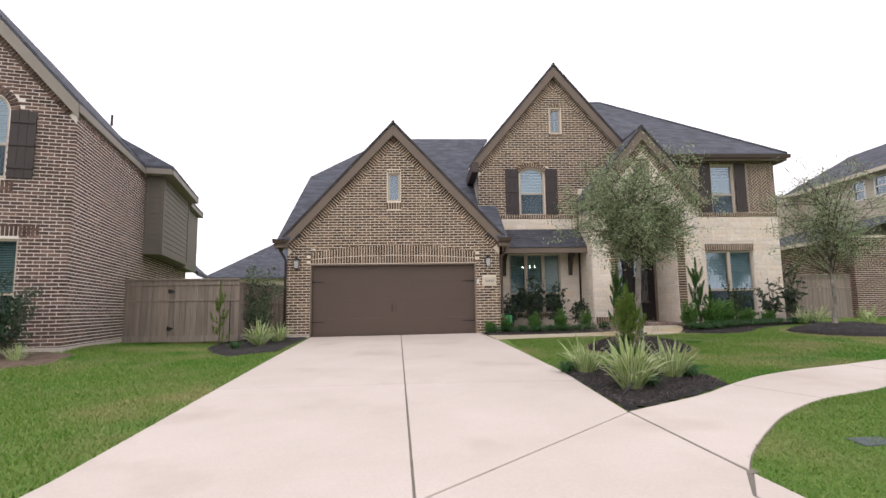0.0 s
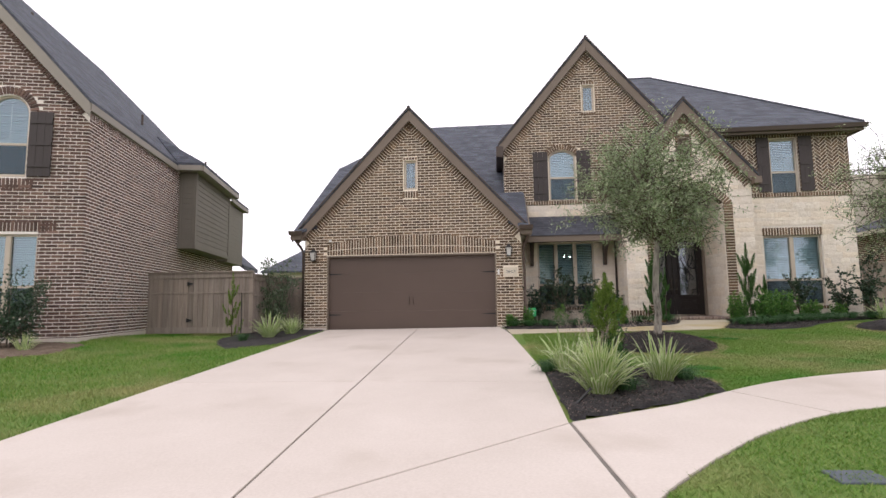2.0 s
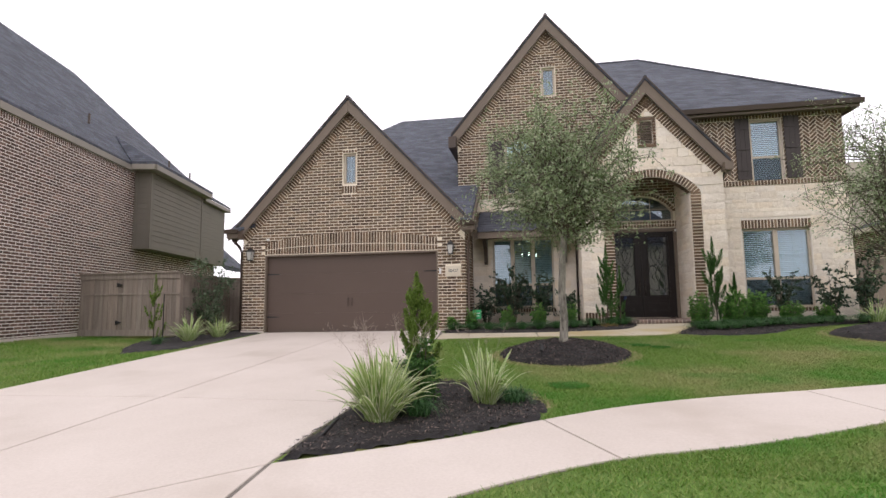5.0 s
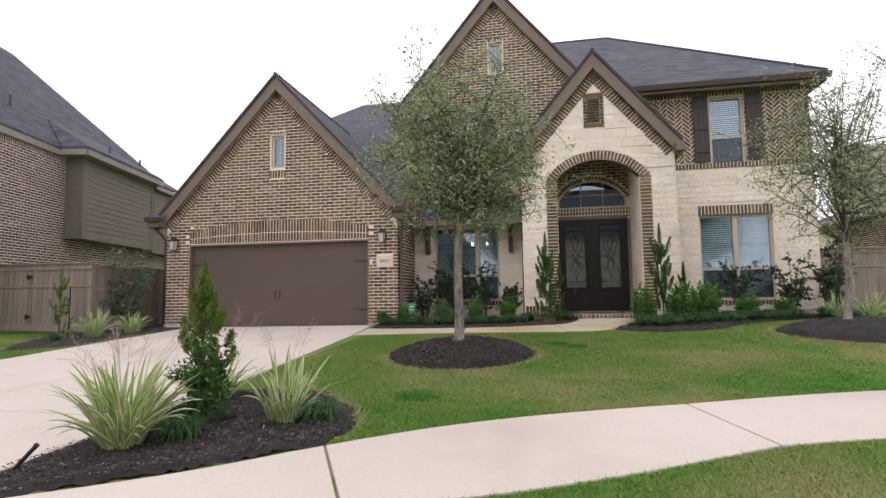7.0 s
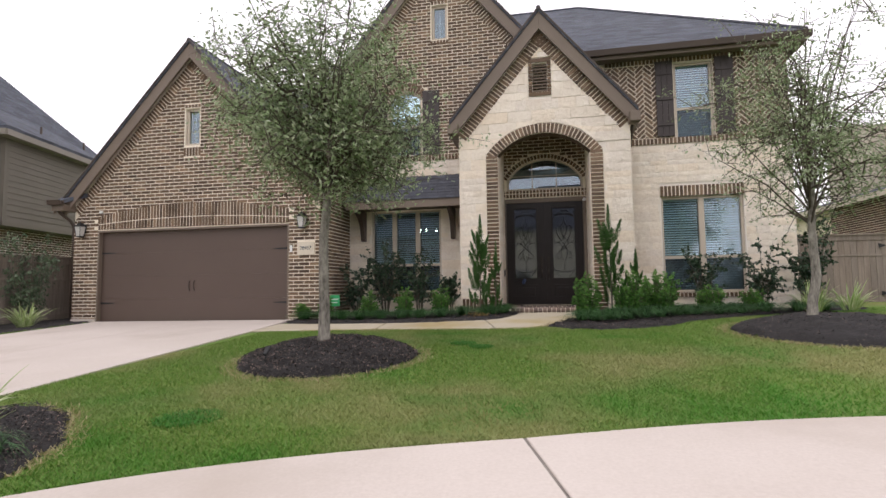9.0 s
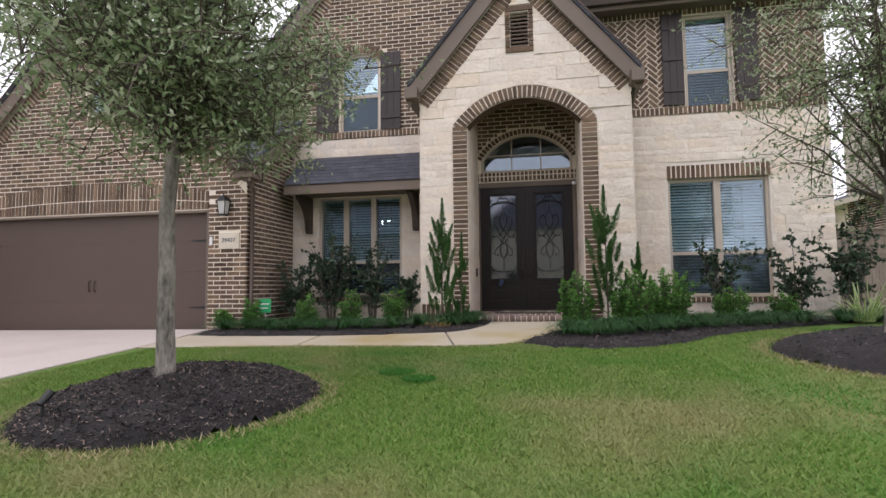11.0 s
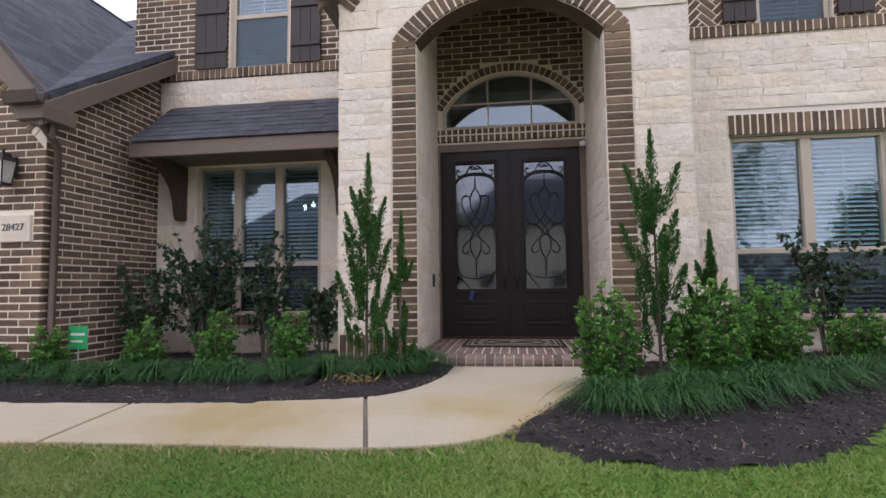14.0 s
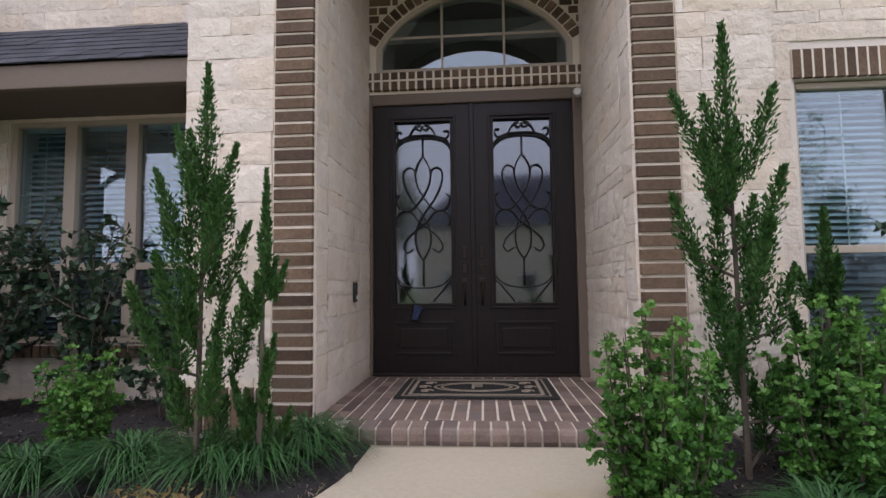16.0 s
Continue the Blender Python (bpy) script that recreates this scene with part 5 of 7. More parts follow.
def scroll(c, r0, turns, start, sgn, y):
    """A spiral of iron bar, in the plane of the door."""
    n = 22
    return [(c[0] + (r0 * (1 - 0.8 * i / n)) * math.cos(start + sgn * turns * 2 * math.pi * i / n), y, c[1] + (r0 * (1 - 0.8 * i / n)) * math.sin(start + sgn * turns * 2 * math.pi * i / n)) for i in range(n + 1)]


def curve3(pts, n=7):
    q = smooth_line([(p[0], p[1]) for p in pts], n)
    return q


for u0, u1 in ((6.195, 7.073), (7.077, 7.955)):
    leaf = put(new("door_leaf"), fd)
    gx0, gx1, gz0, gz1 = u0 + 0.175, u1 - 0.175, 1.17, 2.82
    px0, px1, pz0, pz1 = gx0, gx1, 0.74, 1.03
    y0, y1 = DY + 0.015, DY + 0.065
    leaf_hole = sheet_with_holes(quad(u0, u1, FZ0, FZ1), [quad(gx0, gx1, gz0, gz1)], facing_south(y0), y1 - y0, "leaf", M_DOOR, fd, "espresso stained wood door leaf")
    bpy.data.objects.remove(leaf)
    leaf = leaf_hole
    for a, b in ((0.0, 0.016), (0.028, 0.01)):
        s = Solid()
        for q0, q1, w0, w1 in ((gx0 - 0.035 + a, gx1 + 0.035 - a, gz0 - 0.035 + a, gz1 + 0.035 - a),):
            t = 0.022
            s.box(q0, q0 + t, y0 - b, y0, w0, w1).box(q1 - t, q1, y0 - b, y0, w0, w1).box(q0 + t, q1 - t, y0 - b, y0, w0, w0 + t).box(q0 + t, q1 - t, y0 - b, y0, w1 - t, w1)
        part("moulding", s, M_DOOR, leaf, bevel=0.004)
    s = Solid()
    t = 0.025
    s.box(px0, px0 + t, y0 - 0.012, y0, pz0, pz1).box(px1 - t, px1, y0 - 0.012, y0, pz0, pz1).box(px0 + t, px1 - t, y0 - 0.012, y0, pz0, pz0 + t).box(px0 + t, px1 - t, y0 - 0.012, y0, pz1 - t, pz1)
    part("moulding", s, M_DOOR, leaf, bevel=0.004)
    part("raised_panel", Solid().box(px0 + 0.06, px1 - 0.06, y0 - 0.01, y0, pz0 + 0.06, pz1 - 0.06), M_DOOR, leaf, bevel=0.008)
    p = part("glass", Solid().box(gx0, gx1, y0 + 0.035, y0 + 0.041, gz0, gz1), M_GLASS_DOOR, leaf, "obscured grey door glass")
    p.visible_shadow = False
    s = Solid()
    t = 0.014
    s.box(gx0, gx0 + t, y0 + 0.006, y0 + 0.02, gz0, gz1).box(gx1 - t, gx1, y0 + 0.006, y0 + 0.02, gz0, gz1).box(gx0 + t, gx1 - t, y0 + 0.006, y0 + 0.02, gz0, gz0 + t).box(gx0 + t, gx1 - t, y0 + 0.006, y0 + 0.02, gz1 - t, gz1)
    part("iron_frame", s, M_IRON, leaf, "black wrought iron frame")
    cx, w, h = (gx0 + gx1) / 2, gx1 - gx0, gz1 - gz0
    yy = y0 + 0.014
    P = lambda a, b: (cx + a * w, gz1 - b * h)
    bars = []
    for sg in (-1, 1):
        m = lambda pts: [P(sg * a, b) for a, b in pts]
        bars += [m([(0.02, 0.205), (0.10, 0.25), (0.13, 0.30), (0.08, 0.37), (-0.05, 0.44), (-0.2, 0.49), (-0.36, 0.49), (-0.44, 0.455), (-0.45, 0.42), (-0.39, 0.405)]),
                 m([(0.13, 0.29), (0.17, 0.265), (0.26, 0.26), (0.33, 0.29), (0.31, 0.35), (0.2, 0.43), (0.04, 0.50), (-0.1, 0.58), (-0.13, 0.66), (-0.08, 0.72), (-0.01, 0.755)]),
                 m([(0.42, 0.58), (0.45, 0.555), (0.43, 0.52), (0.33, 0.495), (0.19, 0.505), (0.06, 0.555), (-0.12, 0.60), (-0.27, 0.645), (-0.33, 0.69), (-0.26, 0.72), (-0.17, 0.70)]),
                 m([(0.49, 0.15), (0.38, 0.105), (0.2, 0.085), (0.0, 0.08)]), m([(0.49, 0.17), (0.38, 0.122), (0.2, 0.1), (0.0, 0.095)]),
                 m([(0.03, 0.02), (0.1, 0.03), (0.17, 0.05), (0.25, 0.095), (0.36, 0.105), (0.44, 0.085), (0.43, 0.06), (0.36, 0.062)]),
                 m([(0.0, 0.03), (0.04, 0.05), (0.1, 0.04), (0.12, 0.025)]),
                 m([(0.49, 0.84), (0.36, 0.885), (0.2, 0.905), (0.0, 0.91)]), m([(0.47, 0.865), (0.33, 0.92), (0.16, 0.985)])]
    bars += [[P(0, 0.095), P(0, 0.205)], [P(0, 0.755), P(0, 0.9)]]
    for b in bars:
        q = smooth_line(b, 6) if len(b) > 2 else b
        part("scroll_bar", Solid().tube([(u, yy, v) for u, v in q], 0.0075, 6), M_IRON, leaf, smooth=True)
    hx = u1 - 0.075 if u0 < 6.5 else u0 + 0.075
    s = Solid().box(hx - 0.022, hx + 0.022, y0 - 0.012, y0, 1.44, 1.52).box(hx - 0.025, hx + 0.025, y0 - 0.012, y0, 1.3, 1.4)
    part("handle_plate", s, M_BRONZE, leaf, "oiled bronze handle set", bevel=0.004)
    part("pull_handle", Solid().tube([(hx, y0, 1.36), (hx, y0 - 0.05, 1.35), (hx, y0 - 0.055, 1.28), (hx, y0 - 0.05, 1.2), (hx, y0, 1.17)], 0.01, 8), M_BRONZE, leaf, smooth=True)
    s = Solid().box(hx - 0.022, hx + 0.022, y0 - 0.012, y0, 1.57, 1.68)
    part("lock_plate", s, M_BRONZE, leaf, bevel=0.004)

# porch
porch = thing("porch", "brick paved porch step with pale mortar joints", "porch", kind="structure")
part("porch_base", Solid().box(6.15, 8.05, 15.97, DY + 0.1, 0.1, 0.558), M_MORTAR, porch)
part("porch_base", Solid().box(6.4, 7.98, 15.8, 15.98, 0.1, 0.557), M_MORTAR, porch)
f_u = facing_up(0.558)
tread = []
y = 15.97
k = 0
while y < DY - 0.02:
    n = 21
    for i in range(n):
        a = 6.16 + 1.88 * i / n
        tread.append(quad(a + 0.006, a + 1.88 / n - 0.009, y, min(y + 0.187, DY)))
    y += 0.203
    k += 1
for i in range(18):
    a = 6.38 + 1.62 * i / 18
    u0, u1 = a + 0.006, a + 1.62 / 18 - 0.007
    prof = [(15.97, 0.472), (15.79, 0.472), (15.778, 0.5), (15.778, 0.535), (15.786, 0.553), (15.802, 0.565), (15.955, 0.566), (15.97, 0.56)]
    part("nosing_brick", Solid().prism_x([(v + rng.uniform(-0.002, 0.002), w) for v, w in prof], u0, u1), M_BRICK_PAVE, porch)
pieces_single("paver", tread, f_u, 0.007, M_BRICK_PAVE, porch)
# soldier bricks at the foot of the entrance piers
for u0, u1 in ((5.36, 5.9), (8.3, 8.82)):
    pieces_single("brick", soldiers(u0, u1, 0.5, 0.75), f_s, 0.045, M_BRICK, ewall)
    bed_behind(quad(u0, u1, 0.506, 0.744), f_s, 0.034, ewall)

# ---- house fittings ----
def wall_lamp(x, y, z):
    """A carriage lamp on a wall that faces south."""
    o = thing("wall_lamp", "black carriage wall lamp with frosted glass on brick", "wall lamp", group="garage wall lamps")
    part("back_plate", Solid().box(x - 0.05, x + 0.05, y - 0.035, y - 0.008, z - 0.1, z + 0.12), M_IRON, o, bevel=0.008)
    part("arm", Solid().tube([(x, y - 0.03, z + 0.07), (x, y - 0.1, z + 0.12), (x, y - 0.13, z + 0.1)], 0.01, 8), M_IRON, o)
    c = y - 0.13
    s = Solid().add([(x + a * w, c + b * w, h) for h, w in ((z - 0.17, 0.05), (z + 0.05, 0.075)) for a, b in ((-1, -1), (1, -1), (1, 1), (-1, 1))],
                    [(3, 2, 1, 0), (4, 5, 6, 7), (0, 1, 5, 4), (1, 2, 6, 5), (2, 3, 7, 6), (3, 0, 4, 7)])
    part("glass", s, M_LAMPGLASS, o, "frosted pale lamp glass")
    for a, b in ((-1, -1), (1, -1), (1, 1), (-1, 1)):
        part("bar", Solid().tube([(x + a * 0.052, c + b * 0.052, z - 0.18), (x + a * 0.078, c + b * 0.078, z + 0.06)], 0.007, 6), M_IRON, o)
    s = Solid().add([(x + a * w, c + b * w, h) for h, w in ((z + 0.05, 0.098), (z + 0.1, 0.05), (z + 0.135, 0.045)) for a, b in ((-1, -1), (1, -1), (1, 1), (-1, 1))],
                    [(3, 2, 1, 0), (8, 9, 10, 11)] + [(k + i, k + (i + 1) % 4, k + 4 + (i + 1) % 4, k + 4 + i) for k in (0, 4) for i in range(4)])
    part("cap", s, M_IRON, o, bevel=0.004)
    part("finial", Solid().lathe([(0.004, z + 0.13), (0.016, z + 0.15), (0.012, z + 0.165), (0.003, z + 0.19)], x, c, 8), M_IRON, o, smooth=True)
    part("base", Solid().box(x - 0.06, x + 0.06, c - 0.06, c + 0.06, z - 0.2, z - 0.175), M_IRON, o, bevel=0.004)


wall_lamp(-3.66, GY, 2.48)
wall_lamp(1.99, GY, 2.5)

plaque = thing("address_plaque", "cast stone house number plaque set in brick", "house number")
part("plate", Solid().box(1.84, 2.23, GY - 0.03, GY + 0.02, 1.73, 2.01), M_PLAQUE, plaque, bevel=0.01)
part("recess", Solid().box(1.88, 2.19, GY - 0.033, GY - 0.029, 1.79, 1.97), M_PLAQUE, plaque)


def lettering(text, size, m, mat, name, parent, label=""):
    """Raised letters in the built-in font, as a mesh."""
    cu = bpy.data.curves.new(name, "FONT")
    cu.body, cu.size, cu.extrude, cu.align_x, cu.align_y = text, size, 0.003, "CENTER", "CENTER"
    tmp = bpy.data.objects.new(name, cu)
    me = bpy.data.meshes.new_from_object(tmp)
    bpy.data.objects.remove(tmp)
    me.materials.clear()
    me.materials.append(mat)
    ob = put(new(name, me), parent, label)
    ob.matrix_local = m
    return ob


lettering("28427", 0.105, pose(2.035, GY - 0.036, 1.88, 90, 0, 0), M_METER, "house_number", plaque, "dark house number 28427")

bulletcam = thing("security_camera", "small white security camera on the stone reveal", "security camera")
part("mount", Solid().lathe([(0.03, 2.985), (0.03, 3.0), (0.012, 3.01)], 8.0, DY - 0.1, 12), M_WHITE, bulletcam)
part("body", Solid().tube([(8.0, DY - 0.08, 2.97), (7.97, DY - 0.19, 2.955)], 0.032, 12), M_WHITE, bulletcam, bevel=0.006)
bell = thing("doorbell", "black doorbell on the stone reveal", "doorbell")
part("case", Solid().box(6.175, 6.2, 16.8, 16.86, 1.22, 1.37), M_BLACK, bell, bevel=0.008)
part("button", Solid().box(6.2, 6.205, 16.815, 16.845, 1.24, 1.27), M_WHITE, bell)
eave_spot = thing("motion_sensor_light", "small white sensor on the garage brick", "sensor")
part("case", Solid().box(-3.22, -3.14, GY - 0.06, GY - 0.01, 2.84, 2.9), M_WHITE, eave_spot, bevel=0.012)
keypad = thing("keypad", "white garage keypad on the brick jamb", "keypad")
part("case", Solid().box(1.665, 1.72, GY - 0.035, GY - 0.008, 1.8, 1.95), M_WHITE, keypad, bevel=0.008)

mat_ = thing("door_mat", "black and tan door mat with a monogram", "door mat")
mz = 0.568
part("mat_base", Solid().box(6.53, 7.66, 16.5, 17.25, mz, mz + 0.012), M_MAT_DARK, mat_, bevel=0.004)
for a, b in ((0.05, 0.062), (0.09, 0.115)):
    s = Solid()
    x0, x1, y0, y1 = 6.53 + a, 7.66 - a, 16.5 + a, 17.25 - a
    t = b - a
    s.box(x0, x1, y0, y0 + t, mz + 0.0125, mz + 0.0145).box(x0, x1, y1 - t, y1, mz + 0.0125, mz + 0.0145).box(x0, x0 + t, y0 + t, y1 - t, mz + 0.0125, mz + 0.0145).box(x1 - t, x1, y0 + t, y1 - t, mz + 0.0125, mz + 0.0145)
    part("border", s, M_MAT, mat_)
for rx, ry in ((0.3, 0.16), (0.25, 0.125)):
    s = Solid()
    n = 36
    for i in range(n):
        q = [(7.095 + (rx + d) * math.cos(2 * math.pi * k / n), 16.875 + (ry + d) * math.sin(2 * math.pi * k / n)) for d, k in ((0, i), (0.018, i), (0.018, i + 1), (0, i + 1))]
        s.ring([(u, v, mz + 0.0125) for u, v in q], [(u, v, mz + 0.0145) for u, v in q])
    part("oval_ring", s, M_MAT, mat_)
for sx in (-1, 1):
    for k in range(3):
        c = (7.095 + sx * (0.36 + 0.03 * (k % 2)), 16.72 + 0.15 * k)
        pts = [(c[0] + 0.05 * (1 - i / 16) * math.cos(i * 0.6), c[1] + 0.05 * (1 - i / 16) * math.sin(i * 0.6), mz + 0.013) for i in range(15)]
        part("scroll_motif", Solid().tube(pts, 0.006, 5), M_MAT, mat_)
lettering("F", 0.22, pose(7.095, 16.875, mz + 0.016), M_MAT, "monogram", mat_, "tan letter F")
flyer = thing("door_flyer", "rolled blue flyer tucked at the door", "flyer")
part("sheet", Solid().tube([(6.56, DY - 0.03, 1.05), (6.6, DY - 0.035, 1.16)], [0.028, 0.04], 10), M_BLUE, flyer)
chandelier = thing("chandelier", "lit chandelier bulbs inside the house", "chandelier", group="chandeliers")
part("stem", Solid().tube([(3.95, 18.9, 3.5), (3.95, 18.9, 2.6)], 0.012, 6), M_BRONZE, chandelier)
for dx, dy in ((-0.22, 0), (0, -0.2), (0.22, 0.02)):
    part("arm", Solid().tube([(3.95, 18.9, 2.5), (3.95 + dx, 18.9 + dy, 2.42), (3.95 + dx, 18.9 + dy, 2.5)], 0.009, 6), M_BRONZE, chandelier)
    part("bulb", Solid().lathe([(0.008, 2.5), (0.024, 2.53), (0.02, 2.57), (0.004, 2.6)], 3.95 + dx, 18.9 + dy, 10), M_BULB, chandelier, smooth=True)
copy_thing(chandelier, pose(3.1, 0.6, 0.95))
ceiling_lamp = thing("ceiling_lamp", "lit round ceiling lamp inside the study", "ceiling lamp")
part("diffuser", Solid().lathe([(0.02, 3.38), (0.1, 3.4), (0.1, 3.42)], 9.95, 19.0, 16), M_BULB, ceiling_lamp)
part("ring", Solid().lathe([(0.12, 3.42), (0.12, 3.45), (0.02, 3.46)], 9.95, 19.0, 16), M_WHITE, ceiling_lamp)
curtain = thing("curtain", "teal curtain hanging inside the triple window", "curtain")
s = Solid()
for i in range(14):
    u = 2.99 + i * 0.03
    s.ring([(u, 17.44 + 0.03 * (i % 2), 0.8), (u + 0.03, 17.44 + 0.03 * ((i + 1) % 2), 0.8), (u + 0.03, 17.45 + 0.03 * ((i + 1) % 2), 0.8), (u, 17.45 + 0.03 * (i % 2), 0.8)],
           [(u, 17.44 + 0.03 * (i % 2), 2.9), (u + 0.03, 17.44 + 0.03 * ((i + 1) % 2), 2.9), (u + 0.03, 17.45 + 0.03 * ((i + 1) % 2), 2.9), (u, 17.45 + 0.03 * (i % 2), 2.9)])
part("fabric", s, M_CURTAIN, curtain)


# ---- fences and neighbouring houses ----
def fence(a, b, z0, z1, y_side=1, gate=None, label="weathered grey cedar picket fence"):
    """A picket fence from a to b: pickets on the near side, rails and a cap board."""
    o = thing("fence", label, "fence")
    a, b = Vector(a), Vector(b)
    d = (b - a)
    long = d.length
    n = math.ceil(long / 0.145 - 0.1)
    d.normalize()
    side = Vector((d.y, -d.x)) * y_side
    for i in range(n):
        p, q = a + d * (i * 0.145 + 0.004), a + d * min((i + 1) * 0.145 - 0.004, long)
        j = side * (0.004 * rng.random())
        zt = z1 - 0.06
        lo = [p + j, q + j, q + side * 0.018 + j, p + side * 0.018 + j]
        part("picket", Solid().ring([(*v, z0) for v in lo], [(*v, zt) for v in lo]), M_FENCE, o)
    for z, h, out in ((z1 - 0.06, 0.04, 0.08), (z1 - 0.2, 0.14, 0.045), (z1 - 0.62, 0.05, 0.04), (z0, 0.16, 0.04)):
        lo = [a - side * 0.03, b - side * 0.03, b + side * out, a + side * out]
        part("rail", Solid().ring([(*v, z) for v in lo], [(*v, z + h) for v in lo]), M_FENCE, o, bevel=0.004)
    if gate:
        for k in gate:
            p = a + d * k
            s = Solid()
            for z in (z1 - 0.35, z0 + 0.35):
                e = side * 0.045
                s.ring([(*(p + e), z - 0.06), (*(p + d * 0.16 + e), z - 0.01), (*(p + d * 0.16 + e), z + 0.01), (*(p + e), z + 0.06)],
                       [(*(p + e * 1.3), z - 0.06), (*(p + d * 0.16 + e * 1.3), z - 0.01), (*(p + d * 0.16 + e * 1.3), z + 0.01), (*(p + e * 1.3), z + 0.06)])
            part("gate_hinge", s, M_IRON, o, "black iron gate hinge")
    return o


fence((-7.85, 14.15), (-4.86, 14.15), 0.3, 1.98, 1, (1.15,), "weathered grey cedar gate and fence with black hinges")
part("post", Solid().box(-4.98, -4.87, 14.13, 14.24, 0.3, 1.92), M_FENCE, next(o for o in bpy.data.objects if o.name == "fence"), bevel=0.006)
fence((-4.9, 14.25), (-4.9, 16.4), 0.3, 1.9, 1)
fence((-4.9, 16.4), (-3.97, 16.4), 0.3, 1.9, 1)
fence((12.25, 20.8), (17.7, 20.8), 0.35, 2.3, 1, (3.4,), "weathered grey cedar gate and fence with black latch")

TH = radians(13.9)
NB = pose(-7.7, 11.6, 0, 0, 0, 13.9)
nb = thing("house", "two-storey reddish brick neighbouring house with taupe siding bay", "house", at=NB)
f0 = facing_south(0.0)
w = sheet_with_holes([(-9.0, -0.1), (0, -0.1), (0, 5.55), (-3.95, 9.95), (-9.0, 5.2)], [arch_loop(-2.15, -1.27, 3.98, 5.45, 0.44), quad(-2.2, -0.93, 0.8, 2.68)], f0, 0.25, "wall", M_MORTAR_PALE, nb, "reddish brown brick front gable")
tri = [(-9.0, 0.0), (0, 0.0), (0, 5.3), (-3.95, 9.72), (-9.0, 5.0)]
rows = [p for p in (clip_to(quad(*q), tri) for q in running(-4.6, 0, 0.2, 9.9, [(-2.2, -0.93, 0.8, 2.96), (-2.15, -1.27, 3.8, 5.45)])) if p]
rows = [p for p in rows if math.hypot(sum(q[0] for q in p) / len(p) + 1.71, sum(q[1] for q in p) / len(p) - 5.45) > 0.66]
pieces_joined("brick_course", rows + soldiers(-2.2, -0.56, 2.74, 2.98) + soldiers(-2.15, -1.1, 3.72, 3.95), f0, 0.01, M_BRICK_RED, w)
pieces_joined("arch_brick", arch_pieces(-1.71, 5.45, 0.46, 0.64, 0, math.pi), f0, 0.02, M_BRICK_RED, w)
pieces_joined("rake_brick", rake_band((-3.95, 10.0), (0.0, 5.6), 0.22), f0, 0.02, M_BRICK_RED, w)
framed_window("window", -2.15, -1.27, 4.0, 5.88, 0.05, nb, meet=4.75, arch=0.44, grid=(5.45,), mat_blind=M_SHADE, label="arched tan vinyl window with teal shade")
framed_window("window", -2.2, -0.93, 0.8, 2.68, 0.05, nb, meet=1.5, mulls=(-1.55,), grid=(), mat_blind=M_SHADE, label="double tan vinyl window with teal blinds")
shutter(-1.24, -0.75, 4.0, 5.5, -0.012, nb)
fe = facing_east(0.0)
w = sheet_with_holes(quad(0.255, 13.2, -0.1, 5.6), [], fe, 0.25, "wall", M_MORTAR_PALE, nb, "reddish brown brick side wall")
side_rows = [quad(*q) for q in running(0, 13.15, 0.2, 5.4, [(5.86, 10.4, 3.05, 5.8)])]
near = [p for p in side_rows if p[0][0] < 1.6 and p[0][1] < 3.6]
pieces_single("brick", near, fe, 0.004, M_BRICK_RED, w)
pieces_joined("brick_course", [p for p in side_rows if not (p[0][0] < 1.6 and p[0][1] < 3.6)] + soldiers(0, 5.86, 5.4, 5.55), fe, 0.004, M_BRICK_RED, w)
part("foundation", Solid().box(-9, 0.02, -0.02, 0.2, -0.2, 0.36), M_CONCRETE, nb)
part("foundation", Solid().box(-0.2, 0.02, 0.2, 13.2, -0.2, 0.36), M_CONCRETE, nb)
bay = put(new("bay"), nb, "taupe lap siding bay overhanging the wall")
part("bay_core", Solid().box(0.0, 0.53, 5.87, 10.2, 3.06, 5.72), M_SIDING, bay)
n = 14
for i in range(n):
    z0 = 3.1 + i * (2.5 / n)
    z1 = z0 + 2.5 / n
    part("siding_board", Solid().add([(0.53, 5.98, z0), (0.53, 10.1, z0), (0.556, 10.1, z0), (0.556, 5.98, z0), (0.53, 5.98, z1), (0.53, 10.1, z1), (0.537, 10.1, z1), (0.537, 5.98, z1)],
                                  [(0, 1, 2, 3), (7, 6, 5, 4), (0, 4, 5, 1), (1, 5, 6, 2), (2, 6, 7, 3), (3, 7, 4, 0)]), M_SIDING, bay)
    part("siding_board", Solid().add([(0.08, 5.87, z0), (0.45, 5.87, z0), (0.45, 5.845, z0), (0.08, 5.845, z0), (0.08, 5.87, z1), (0.45, 5.87, z1), (0.45, 5.862, z1), (0.08, 5.862, z1)],
                                  [(0, 1, 2, 3), (7, 6, 5, 4), (0, 4, 5, 1), (1, 5, 6, 2), (2, 6, 7, 3), (3, 7, 4, 0)]), M_SIDING, bay)
for x0, x1, y0, y1 in ((0.45, 0.57, 5.83, 5.98), (0.5, 0.57, 10.1, 10.23), (0.0, 0.08, 5.84, 5.9)):
    part("corner_board", Solid().box(x0, x1, y0, y1, 3.04, 5.6), M_SIDING, bay, bevel=0.004)
part("skirt_board", Solid().box(0.0, 0.58, 5.83, 10.23, 2.98, 3.1), M_SIDING, bay)
for i in range(14):
    z0 = 2.9 + i * 0.183
    part("siding_board", Solid().box(0.0, 0.43, 10.55, 13.2, z0 + 0.004, z0 + 0.183), M_SIDING, nb)
wing_roof = [(0.62, 10.4, 5.74), (0.62, 13.45, 5.74), (-0.5, 13.0, 6.46), (-0.5, 10.4, 6.46)]
